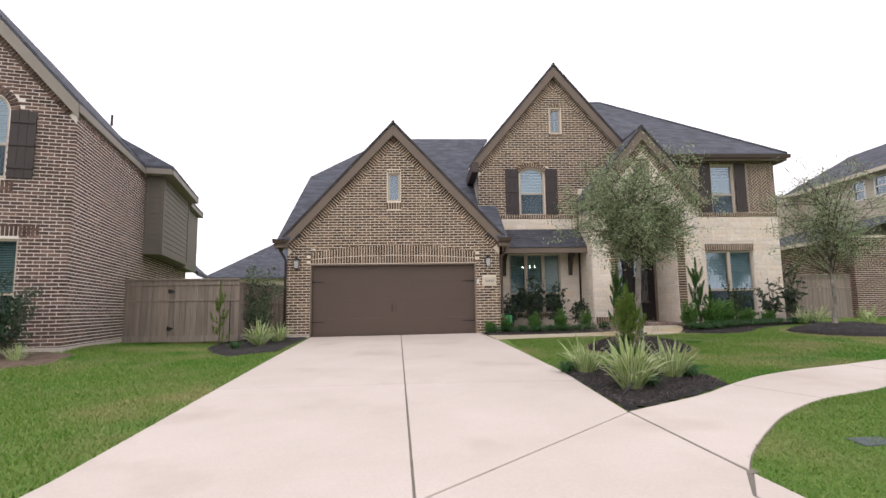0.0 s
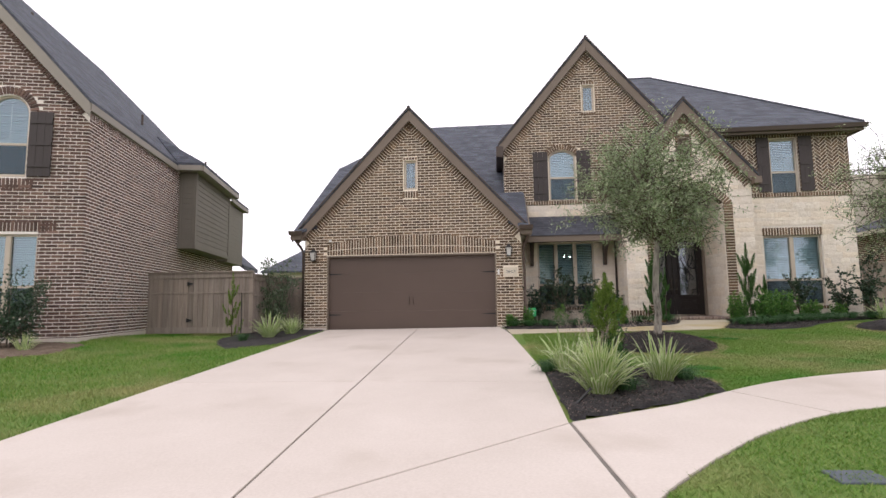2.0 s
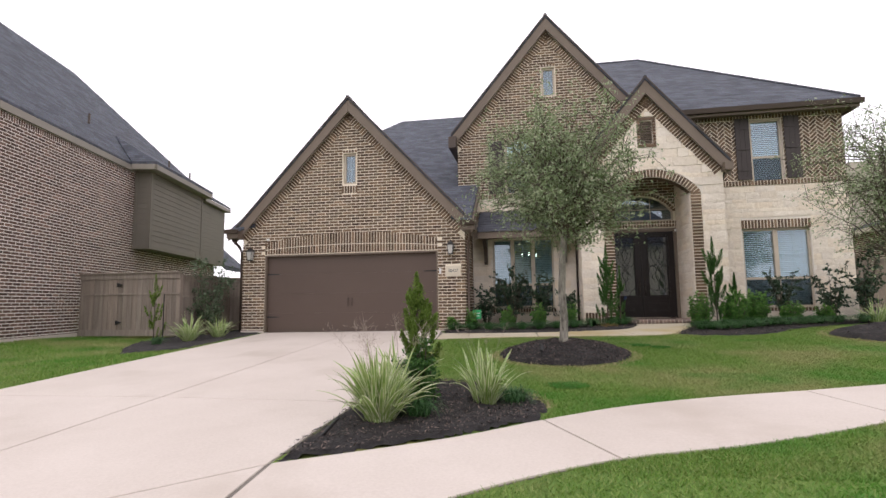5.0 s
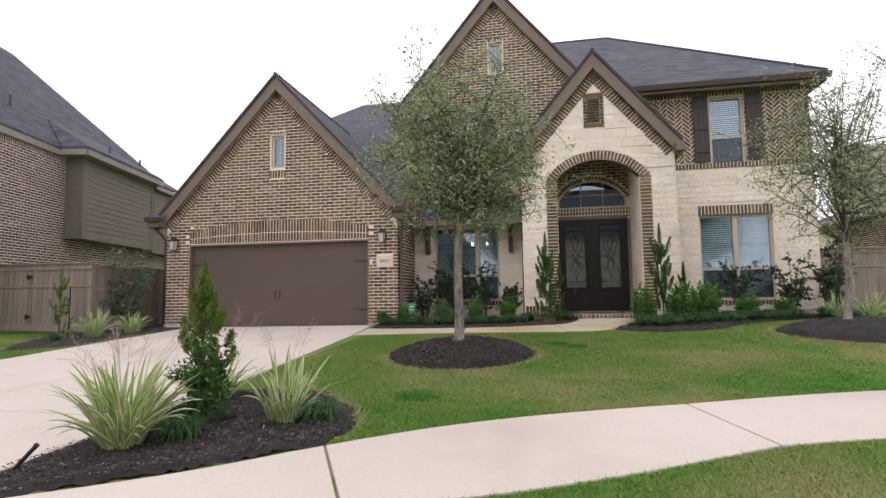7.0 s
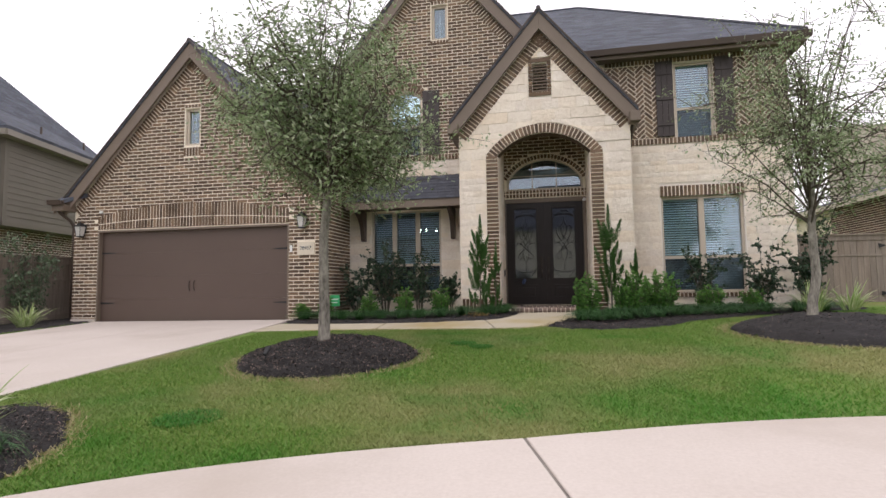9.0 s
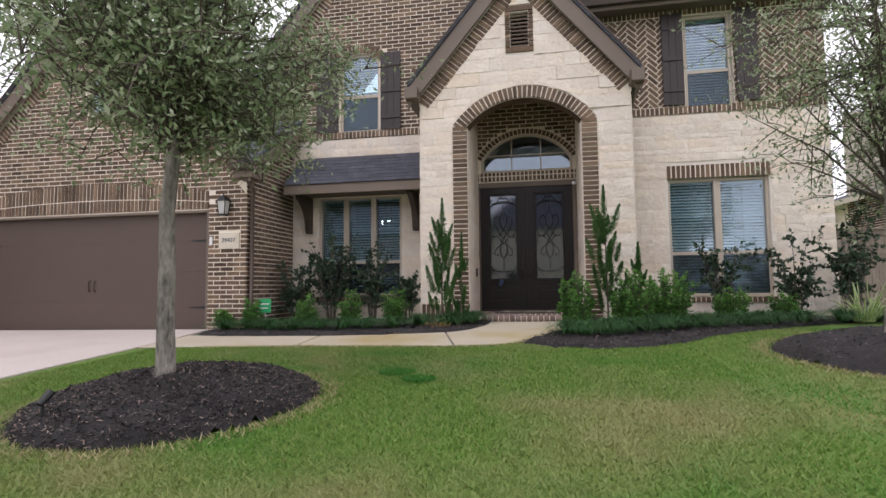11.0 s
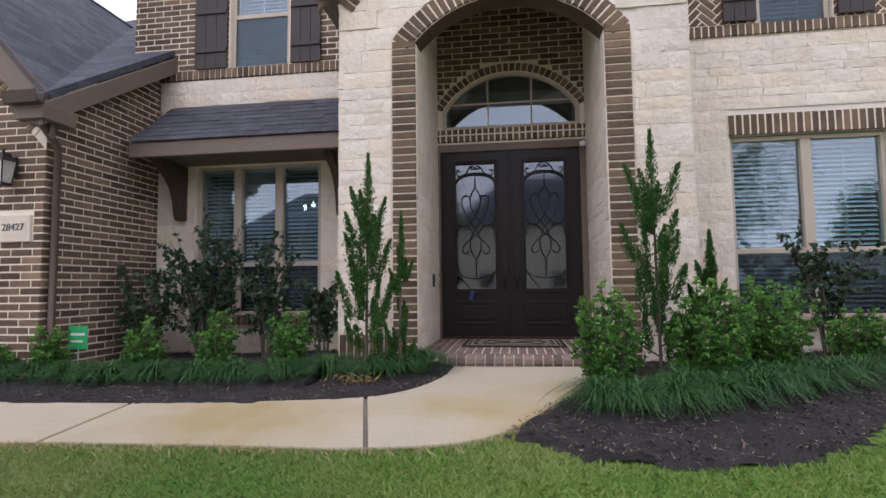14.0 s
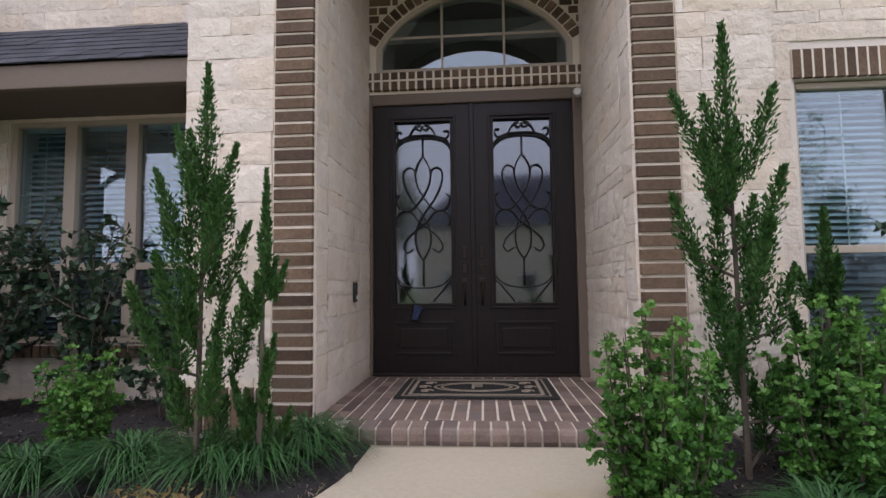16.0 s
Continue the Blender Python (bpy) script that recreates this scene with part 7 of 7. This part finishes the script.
def boxwood(x, y, h, r, seed):
    """Upright stems set with rosettes of small rounded leaves; the newest leaves at the tips are paler."""
    rnd = random.Random(seed)
    z = gz(x, y) + 0.02
    o = thing("boxwood", "bright green young boxwood in the foundation bed", "shrub", group="foundation boxwoods")
    old, tip = [], []
    for i in range(int(22 * (r / 0.22) ** 1.5) + 6):
        a, k = i * 2.4 + rnd.random() * 0.5, r * math.sqrt(rnd.random())
        b = Vector((x + 0.35 * k * math.cos(a), y + 0.35 * k * math.sin(a), z))
        e = Vector((x + k * math.cos(a), y + k * math.sin(a), z + h * rnd.uniform(0.5, 1.0) * (1 - 0.3 * (k / r) ** 2)))
        m = b.lerp(e, 0.45) + Vector((0.2 * k * math.cos(a), 0.2 * k * math.sin(a), 0))
        at = lambda t: b.lerp(m, t).lerp(m.lerp(e, t), t)
        part("stem", Solid().tube([at(0), at(0.4), at(0.75), at(1)], [0.006, 0.005, 0.004, 0.002], 5), M_TWIG, o)
        n = int(h * 24) + 2
        for j in range(n):
            t = 0.16 + 0.84 * (j + rnd.random()) / n
            q = at(min(t, 1)) + Vector((rnd.gauss(0, 1), rnd.gauss(0, 1), rnd.gauss(0, 0.5))) * (0.034 if t < 0.9 else 0.012)
            (tip if t > 0.9 or rnd.random() < 0.12 else old).append(tuple(q))
    for pts, mat, n, label in ((old, M_BOX, 15, ""), (tip, M_BOX_TIP, 14, "paler new leaves")):
        q = np.repeat(np.array(pts), n, axis=0)
        d = unit(len(q))
        d[:, 2] = np.abs(d[:, 2]) * 0.8 + 0.1
        mesh_part("foliage", leaf_mesh("foliage", q + d * (0.008 + 0.026 * npr.random((len(q), 1))), 0.026, 0.017, mat), o, label)
    return o


def holly(x, y, h, r, stems, seed):
    """Arching branches with side shoots, glossy leaves close along them."""
    rnd = random.Random(seed)
    z = gz(x, y) + 0.02
    o = thing("holly", "dark glossy holly against the stone wall", "shrub", group="foundation hollies")
    pts = []
    for i in range(stems):
        a, k = i * 2.4 + rnd.random() * 0.7, r * rnd.uniform(0.25, 1.1)
        c, sn = math.cos(a), 0.45 * math.sin(a)
        b = Vector((x + 0.06 * c, y + 0.06 * sn, z))
        e = Vector((x + k * c, y + k * sn, z + h * rnd.uniform(0.55, 1.0)))
        m = Vector((x + 0.25 * k * c, y + 0.25 * k * sn, z + 0.62 * (e.z - z)))
        at = lambda t: b.lerp(m, t).lerp(m.lerp(e, t), t)
        part("branch", Solid().tube([at(j / 5) for j in range(6)], [0.011, 0.009, 0.008, 0.006, 0.004, 0.002], 5), M_TWIG, o)
        pts += [at(rnd.uniform(0.2, 1.0)) for _ in range(26)]
        for j in range(6):
            p = at(rnd.uniform(0.25, 0.9))
            d = Vector((rnd.gauss(0, 1), rnd.gauss(0, 0.6), rnd.gauss(0.4, 0.5))).normalized() * rnd.uniform(0.14, 0.36)
            part("shoot", Solid().tube([p, p + d * 0.55 + Vector((0, 0, 0.02)), p + d], [0.005, 0.004, 0.0015], 4), M_TWIG, o)
            pts += [p + d * rnd.uniform(0.15, 1.05) for _ in range(17)]
    q = np.array([tuple(p) for p in pts])
    d = unit(len(q))
    mesh_part("foliage", leaf_mesh("foliage", q + d * 0.026, 0.072, 0.04, M_HOLLY, 0, d), o)
    return o


for i, (x, y, h, r) in enumerate(((2.02, 15.42, 0.46, 0.15), (2.5, 15.48, 0.6, 0.17), (3.4, 15.66, 0.64, 0.18), (4.18, 15.66, 0.72, 0.18), (4.95, 15.66, 0.74, 0.19), (7.82, 14.99, 0.9, 0.24), (8.62, 15.2, 0.84, 0.34), (9.2, 15.55, 0.86, 0.36), (10.2, 16.05, 0.6, 0.25), (11.0, 16.2, 0.5, 0.21))):
    boxwood(x, y, h, r, 30 + i)
for i, (x, y, h, r, n) in enumerate(((2.8, 16.45, 1.2, 0.55, 9), (3.5, 16.5, 1.8, 0.66, 18), (4.3, 16.5, 1.5, 0.5, 12), (5.0, 16.4, 0.95, 0.3, 7), (10.2, 16.5, 1.35, 0.5, 8), (11.3, 16.5, 1.45, 0.5, 9), (12.1, 16.6, 1.5, 0.5, 9), (12.7, 17.6, 2.2, 0.5, 11))):
    holly(x, y, h, r, n, 60 + i)
shrub("shrub", -4.6, 14.95, gz(-4.6, 15), 0.5, 2.35, 2100, 0.07, M_SHRUB, "tall dark green shrub beside the garage", "shrub", seed=80, stems=10)
shrub("shrub", -8.2, 10.4, gz(-8.2, 10.4), 0.6, 1.5, 3800, 0.06, M_HOLLY, "dark green shrub under the neighbour's window", "shrub", seed=81, stems=12)
column("sapling", -5.15, 13.6, gz(-5.1, 13.6), 1.65, 0.26, 2600, M_CYPRESS, "thin young tree tied to a stake by the fence", 82, 0.04, 9)
stake = thing("plant_stake", "thin dark metal stake beside the sapling", "stake")
part("pole", Solid().tube([(-4.9, 13.6, 0.1), (-4.9, 13.6, 1.35)], 0.012, 6), M_IRON, stake)


def clump(name, x, y, z, blades, h, spread, w, mat, label, category, group="", base=0.08):
    o = thing(name, label, category, **({"group": group} if group else {}))
    a, k = npr.random(blades) * 2 * np.pi, base * np.sqrt(npr.random(blades))
    roots = np.stack([x + k * np.cos(a), y + k * np.sin(a), np.full(blades, z)], axis=1)
    put(new("foliage", blade_mesh("foliage", roots, h, spread, w, mat)), o, "", kind="stuff")
    return o


M_FLAX_EDGE = leaf_mat("cream_margin", ((0.62, 0.64, 0.42), (0.74, 0.74, 0.55), (0.55, 0.6, 0.34)), 0.45, 0.25)
FLAX = []
for k in range(10):
    lean, bend, length, w = radians(3 + 3.6 * k), radians(14 + (k * 37 % 10) * 9), 0.7 - 0.02 * (k * 7 % 10), 0.02
    x = z = 0.0
    s, rows = Solid(), []
    for i in range(10):
        t = i / 9
        g = w * (0.7 + 0.75 * t - 1.4 * t ** 3) + 0.0008
        rows.append([(x, -g, z + 0.3 * g), (x, -g * 0.68, z), (x, 0, z - g * 0.3), (x, g * 0.68, z), (x, g, z + 0.3 * g)])
        a = lean + bend * t * t
        x, z = x + math.sin(a) * length / 9, z + math.cos(a) * length / 9
    for i in range(9):
        s.add(rows[i] + rows[i + 1], [(j, j + 1, j + 6, j + 5) for j in range(4)])
    me = s.mesh("leaf", M_FLAX, smooth=True)
    me.materials.append(M_FLAX_EDGE)
    for p in me.polygons:
        p.material_index = 1 if p.index % 4 in (0, 3) else 0
    FLAX.append(me)


def flax_lily(x, y, n, size):
    """A clump of strap leaves, each a piece of its own."""
    o = thing("flax_lily", "variegated green and cream flax lily clump in mulch", "ornamental grass", group="flax lilies", at=pose(x, y, gz(x, y) + 0.03))
    for i in range(n):
        ob = new("leaf", FLAX[rng.randrange(10)])
        ob.parent = o
        a = 2 * math.pi * rng.random()
        k = 0.13 * math.sqrt(rng.random())
        ob.matrix_local = pose(k * math.cos(a), k * math.sin(a), 0, rng.uniform(-16, 16), rng.uniform(-10, 14), math.degrees(a) + rng.uniform(-40, 40)) @ Matrix.Scale(size * rng.uniform(0.5, 1.12), 4)


for x, y, n, k in ((2.72, 6.82, 190, 1.02), (3.62, 7.55, 90, 0.86), (2.55, 8.15, 80, 0.86), (-4.1, 13.5, 100, 1.0), (-3.85, 14.3, 80, 0.95), (11.9, 15.9, 70, 0.85), (12.6, 16.1, 50, 0.85), (13.4, 15.2, 50, 0.85), (-7.6, 10.2, 40, 0.6)):
    flax_lily(x, y, n, k)
for x, y in ((3.05, 7.02), (3.9, 7.6), (-4.5, 12.9), (2.3, 8.3)):
    clump("liriope", x, y, gz(x, y) + 0.03, 200, 0.24, 0.28, 0.008, M_LIRIOPE, "dark green grassy clump in mulch", "ornamental grass", "liriope edging", 0.1)
rowL = [(2.1 + 0.42 * i, 15.3 + 0.06 * math.sin(i * 1.7)) for i in range(10)] + [(6.08, 15.42), (6.25, 15.6)]
rowR = smooth_line([(7.62, 14.68), (8.1, 14.7), (8.7, 14.95), (9.3, 15.28), (10.1, 15.7), (11.0, 16.0), (12.1, 16.3)], 2) + smooth_line([(8.25, 14.98), (8.8, 15.18), (9.5, 15.5), (10.4, 15.9)], 1)
rowR = [(x + 0.08, y - 0.17) for x, y in rowR]
for x, y in rowL + rowR:
    clump("liriope", x, y, gz(x, y) + 0.03, 330, 0.27, 0.44, 0.009, M_LIRIOPE, "dark green liriope clump edging the bed", "ornamental grass", "liriope edging", 0.07)
M_STALK = leaf_mat("dry_stalk", ((0.3, 0.24, 0.2), (0.42, 0.35, 0.3)), 0.8, 0.1)
for fx, fy, count in ((2.72, 6.82, 12), (2.55, 8.15, 5), (3.62, 7.55, 4)):
    seedheads = thing("flower_stalks", "thin dry flower stalks above the flax lily", "ornamental grass", group="dry flower stalks")
    for i in range(count):
        a, k = 2 * math.pi * rng.random(), 0.15 + 0.4 * rng.random()
        b = Vector((fx, fy, gz(fx, fy) + 0.2))
        e = b + Vector((k * math.cos(a), k * math.sin(a), 0.55 + 0.2 * rng.random()))
        s = Solid().tube([b, b.lerp(e, 0.6) + Vector((0, 0, 0.06)), e], [0.0016, 0.0014, 0.0008], 4)
        for j in range(14):
            t = 0.72 + 0.28 * rng.random()
            q = b.lerp(e, t) + Vector((rng.gauss(0, 1), rng.gauss(0, 1), rng.gauss(0.5, 0.8))) * 0.045
            s.tube([b.lerp(e, t - 0.04), q], [0.0007, 0.0009], 3)
            s.tube([q, q + Vector((0.003, 0.002, 0.006))], [0.003, 0.002], 4)
        part("stalk", s, M_STALK, seedheads)

# ---- mulch beds ----
BED_DRIVE = [(2.26, 5.77), (3.39, 6.46), (4.13, 7.05), (4.24, 7.5), (4.05, 8.0), (3.45, 8.6), (2.95, 8.75), (2.26, 8.45)]
BED_LEFT = [(1.78, 15.4), (1.9, 14.9)] + [(x + 0.02, y - 0.045) for x, y in WALK_FAR[2:]] + [(6.46, 15.97), (5.32, 15.93), (5.32, 17.18), (2.38, 17.18), (2.38, 15.48)]
BED_RIGHT = [(7.95, 15.95), (7.8, 15.7)] + [(x - 0.02, y - 0.01) for x, y in WALK_NEAR[::-1][1:] if x > 6.95] + [(7.5, 13.66), (8.0, 13.58), (8.5, 13.68), (9.0, 14.0), (9.5, 14.55), (10.2, 15.1), (11.2, 15.75), (12.3, 16.2), (13.2, 16.6), (13.2, 18.5), (12.26, 18.5), (12.26, 17.03), (8.85, 17.03), (8.85, 15.93)]
BED_GARAGE = [(-4.15, 11.5), (-3.3, 12.2), (-3.28, 15.45), (-3.97, 15.5), (-3.97, 16.3), (-4.8, 16.3), (-5.4, 14.2), (-5.2, 13.0), (-4.7, 12.1)]
BED_NEIGHBOUR = [(-6.9, 10.0), (-7.2, 11.3), (-8.2, 11.4), (-9.8, 11.0), (-10, 9.2), (-8.6, 8.7), (-7.4, 9.2)]
circle = lambda cx, cy, r, k=1.0: [(cx + r * (1 + 0.04 * math.sin(3 * a)) * math.cos(a), cy + k * r * math.sin(a)) for a in (2 * math.pi * i / 40 for i in range(40))]
RING_A, RING_B = circle(4.57, 11.0, 1.06), circle(11.05, 13.15, 1.35)


def mulch_bed(poly, rise, chips, label, mat=M_MULCH, chip_mat=M_CHIP, cell=0.07):
    o = thing("mulch_bed", label, "mulch bed")
    x0, x1, y0, y1 = min(p[0] for p in poly), max(p[0] for p in poly), min(p[1] for p in poly), max(p[1] for p in poly)
    cx, cy = (x0 + x1) / 2, (y0 + y1) / 2

    def height(x, y):
        k = max(0.0, 1 - ((x - cx) / (0.5 * (x1 - x0))) ** 2 - ((y - cy) / (0.5 * (y1 - y0))) ** 2) if rise > 0.1 else 0.6
        return ground_z(x, y) + 0.015 + rise * k ** 0.7 + 0.022 * noise.noise((x * 4, y * 4, 0)) + 0.02 * noise.noise((x * 13, y * 13, 3))

    ring = [height(*p) - 0.05 for p in poly]
    nx, ny = int((x1 - x0) / cell) + 1, int((y1 - y0) / cell) + 1
    idx, vs, fs = {}, [], []
    keep = {(i, j) for i in range(nx) for j in range(ny) if inside(poly, x0 + (i + 0.5) * cell, y0 + (j + 0.5) * cell)}
    for i, j in keep:
        q = []
        for a, b in ((i, j), (i + 1, j), (i + 1, j + 1), (i, j + 1)):
            if (a, b) not in idx:
                x, y = x0 + a * cell + 0.025 * noise.noise((a * 3.1, b * 2.7, 1)), y0 + b * cell + 0.025 * noise.noise((a * 2.3, b * 3.3, 5))
                rim = not all((a - da, b - db) in keep for da in (0, 1) for db in (0, 1))
                idx[(a, b)] = len(vs)
                vs.append((x, y, height(x, y) - (0.035 if rim else 0)))
            q.append(idx[(a, b)])
        fs.append(q)
    me = np_mesh("soil", vs, fs, mat)
    me.shade_smooth()
    mesh_part("soil", me, o, "dark shredded mulch")
    s, made, cv = Solid(), 0, []
    while made < chips:
        x, y = x0 + rng.random() * (x1 - x0), y0 + rng.random() * (y1 - y0)
        if inside(poly, x, y):
            made += 1
            cv.append((x, y, height(x, y) + 0.006))
    c = np.array(cv)
    n = len(c)
    ax = unit(n)
    ax[:, 2] *= 0.35
    ax /= np.linalg.norm(ax, axis=1, keepdims=True)
    sd = np.cross(ax, np.array([[0, 0, 1.0]]) + 0.5 * unit(n))
    sd /= np.linalg.norm(sd, axis=1, keepdims=True)
    up_ = np.cross(ax, sd)
    ln, wd = (0.006 + 0.016 * npr.random(n) ** 2)[:, None], (0.002 + 0.0045 * npr.random(n))[:, None]
    v = np.stack([c - ax * ln - sd * wd, c + ax * ln - sd * wd * 0.6, c + ax * ln + sd * wd, c - ax * ln + sd * wd * 0.7], axis=1).reshape(-1, 3)
    put(new("mulch_chip", np_mesh("mulch_chip", v, np.arange(4 * n).reshape(n, 4), chip_mat)), o, "scattered mulch chips", kind="stuff")
    return o


mulch_bed(BED_DRIVE, 0.05, 12000, "black mulch bed between driveway and sidewalk")
mulch_bed(RING_A, 0.24, 16000, "round black mulch mound around the oak")
mulch_bed(RING_B, 0.24, 3500, "round black mulch mound around the sparse oak")
mulch_bed(BED_LEFT, 0.04, 9000, "black mulch bed along the front wall")
mulch_bed(BED_RIGHT, 0.04, 20000, "black mulch bed curving along the front wall")
mulch_bed(BED_GARAGE, 0.04, 1500, "black mulch bed beside the driveway")
mulch_bed(BED_NEIGHBOUR, 0.04, 1500, "brown mulch bed at the neighbour's corner", M_BARK_MULCH, M_BARK_MULCH)

sign = thing("yard_sign", "small green yard sign on a stake by the bed", "yard sign")
part("board", Solid().box(2.5, 2.72, 15.7, 15.708, 0.62, 0.86), M_GREEN, sign)
part("print", Solid().box(2.53, 2.69, 15.696, 15.699, 0.76, 0.785).box(2.53, 2.67, 15.696, 15.699, 0.69, 0.71), M_WHITE, sign, "pale unreadable print")
part("stake", Solid().tube([(2.61, 15.715, 0.3), (2.61, 15.715, 0.81)], 0.006, 6), M_WHITE, sign)
pipe = thing("drain_pipe", "thin black pipe end sticking out of the mulch", "pipe")
part("pipe", Solid().tube([(2.33, 6.3, gz(2.3, 6.3) - 0.03), (2.36, 6.3, gz(2.3, 6.3) + 0.02), (2.52, 6.32, gz(2.5, 6.3) + 0.185), (2.535, 6.32, gz(2.5, 6.3) + 0.2)], [0.014, 0.014, 0.014, 0.018], 10), M_BLACK, pipe)
drain = thing("drain_pipe", "black drain pipe end in the mulch by the walk", "pipe")
part("pipe", Solid().tube([(5.37, 14.92, gz(5.3, 14.9) + 0.05), (5.37, 15.34, gz(5.3, 15.2) + 0.03)], 0.05, 14), M_BLACK, drain)
meter = thing("meter_lid", "dark grey utility lid set in the grass", "utility lid")
part("lid", Solid().ring([(x, y, gz(x, y) - 0.02) for x, y in ((3.7, 4.36), (4.02, 4.36), (4.02, 4.58), (3.7, 4.58))], [(x, y, gz(x, y) + 0.014) for x, y in ((3.7, 4.36), (4.02, 4.36), (4.02, 4.58), (3.7, 4.58))]), M_METER, meter, bevel=0.01)
lid = thing("meter_lid", "round pale lid set in the grass", "utility lid")
part("lid", Solid().lathe([(0.07, gz(4.25, 4.3)), (0.07, gz(4.25, 4.3) + 0.035), (0.02, gz(4.25, 4.3) + 0.04)], 4.3, 4.35, 16), M_WHITE, lid)
uplight = thing("spot_light", "small black garden spotlight in the mulch", "garden light", group="garden spotlights")
part("stake", Solid().tube([(4.2, 10.2, 0.2), (4.2, 10.2, 0.32)], 0.01, 6), M_BLACK, uplight)
part("head", Solid().tube([(4.2, 10.18, 0.32), (4.21, 10.25, 0.39)], [0.022, 0.028], 10), M_BLACK, uplight)
copy_thing(uplight, pose(6.75, 2.35, 0.12))

# ---- grass ----
NO_GRASS = [base, SW_FAR + SW_NEAR[::-1], WALK_FAR + WALK_NEAR[::-1], BED_DRIVE, BED_LEFT, BED_RIGHT, BED_GARAGE, BED_NEIGHBOUR, [(2.15, 5.55), (2.33, 5.6), (2.33, 8.5), (2.15, 8.5)], [(2.15, 5.75), (2.33, 5.8), (2.5, 3.85), (2.3, 3.8)], shrink(BED_DRIVE, -0.04), circle(4.57, 11.0, 1.0), circle(11.05, 13.15, 1.3), [(-4.0, 15.4), (12.3, 15.4), (12.3, 29), (-4.0, 29)]]


def inside_many(poly, x, y):
    c = np.zeros(len(x), dtype=bool)
    for i in range(len(poly)):
        (x0, y0), (x1, y1) = poly[i], poly[i - 1]
        if y0 == y1:
            continue
        hit = ((y0 > y) != (y1 > y)) & (x < (x1 - x0) * (y - y0) / (y1 - y0) + x0)
        c ^= hit
    return c


def lawn(name, x0, x1, y0, y1, density, label, h=0.031, w=0.0065):
    n = int((x1 - x0) * (y1 - y0) * density)
    x, y = x0 + npr.random(n) * (x1 - x0), y0 + npr.random(n) * (y1 - y0)
    ok = np.ones(n, dtype=bool)
    for p in NO_GRASS:
        ok &= ~inside_many(p, x, y)
    x, y = x[ok], y[ok]
    z = np.array([ground_z(a, b) for a, b in zip(x, y)]) - 0.004
    n = len(x)
    a = npr.random(n) * 2 * np.pi
    lean = npr.normal(size=(n, 2)) * 0.028
    hh = h * (0.5 + 0.8 * npr.random(n))
    r = np.stack([x, y, z], axis=1)
    sd = np.stack([np.cos(a), np.sin(a), np.zeros(n)], axis=1) * (w * (0.5 + 0.6 * npr.random(n)))[:, None]
    tip = r + np.stack([lean[:, 0], lean[:, 1], hh], axis=1)
    v = np.stack([r - sd, r + sd, tip], axis=1).reshape(-1, 3)
    put(new(name, np_mesh(name, v, np.arange(3 * n).reshape(n, 3), M_GRASS)), None, label, kind="stuff", category="grass")


lawn("grass", 2.2, 9.0, 5.8, 15.2, 6000, "short green lawn grass in front of the house")
lawn("grass", 9.0, 15.5, 8.2, 17.5, 3000, "short green lawn grass beside the mulch beds")
lawn("grass", 2.3, 12.0, 1.5, 8.5, 4000, "short green grass between sidewalk and street")
lawn("grass", -9.0, -2.6, 2.0, 15.4, 1300, "green side lawn grass beside the driveway", 0.05, 0.011)
lawn("grass", 15.5, 24, 8.5, 20.5, 400, "green lawn grass of the neighbouring garden", 0.05, 0.016)


def dead_edge(polys, per_metre, label):
    """Straw-coloured blades along the cut edge of the turf."""
    pts = []
    for poly in polys:
        for i in range(len(poly)):
            a, b = Vector(poly[i - 1]), Vector(poly[i])
            n = int((b - a).length * per_metre * (0.6 + 0.8 * abs(noise.noise((b.x * 1.3, b.y * 1.3, 2)))))
            out = Vector(((b - a).y, -(b - a).x)).normalized()
            for _ in range(n):
                p = a.lerp(b, rng.random()) + out * rng.gauss(0.03, 0.055)
                if not (inside(base, *p) or inside(SW_ALL, *p) or inside(WALK_ALL, *p)):
                    pts.append((p.x, p.y, gz(p.x, p.y) + 0.004))
    r = np.array(pts)
    n = len(r)
    a = npr.random(n) * 2 * np.pi
    sd = np.stack([np.cos(a), np.sin(a), np.zeros(n)], axis=1) * 0.006
    tip = r + np.stack([npr.normal(size=n) * 0.03, npr.normal(size=n) * 0.03, 0.02 + 0.03 * npr.random(n)], axis=1)
    v = np.stack([r - sd, r + sd, tip], axis=1).reshape(-1, 3)
    put(new("dead_grass", np_mesh("dead_grass", v, np.arange(3 * n).reshape(n, 3), M_STRAW)), None, label, kind="stuff", category="grass")


M_TUFT = leaf_mat("lush_grass_blade", ((0.03, 0.15, 0.014), (0.05, 0.2, 0.02), (0.08, 0.25, 0.03)), 0.6, 0.25)
for x, y, r in ((4.5, 8.62, 0.24), (5.99, 12.19, 0.17), (6.27, 11.9, 0.15)):
    clump("grass_tuft", x, y, gz(x, y), 800, 0.05, 0.07, 0.006, M_TUFT, "darker lush grass tuft in the front lawn", "grass", "lush grass tufts", r)
SW_ALL, WALK_ALL = SW_FAR + SW_NEAR[::-1], WALK_FAR + WALK_NEAR[::-1]
dead_edge([circle(4.57, 11.0, 1.1), circle(11.05, 13.15, 1.4), BED_DRIVE[3:7], WALK_NEAR[4:]], 330, "straw-coloured dead grass along the lawn edges")
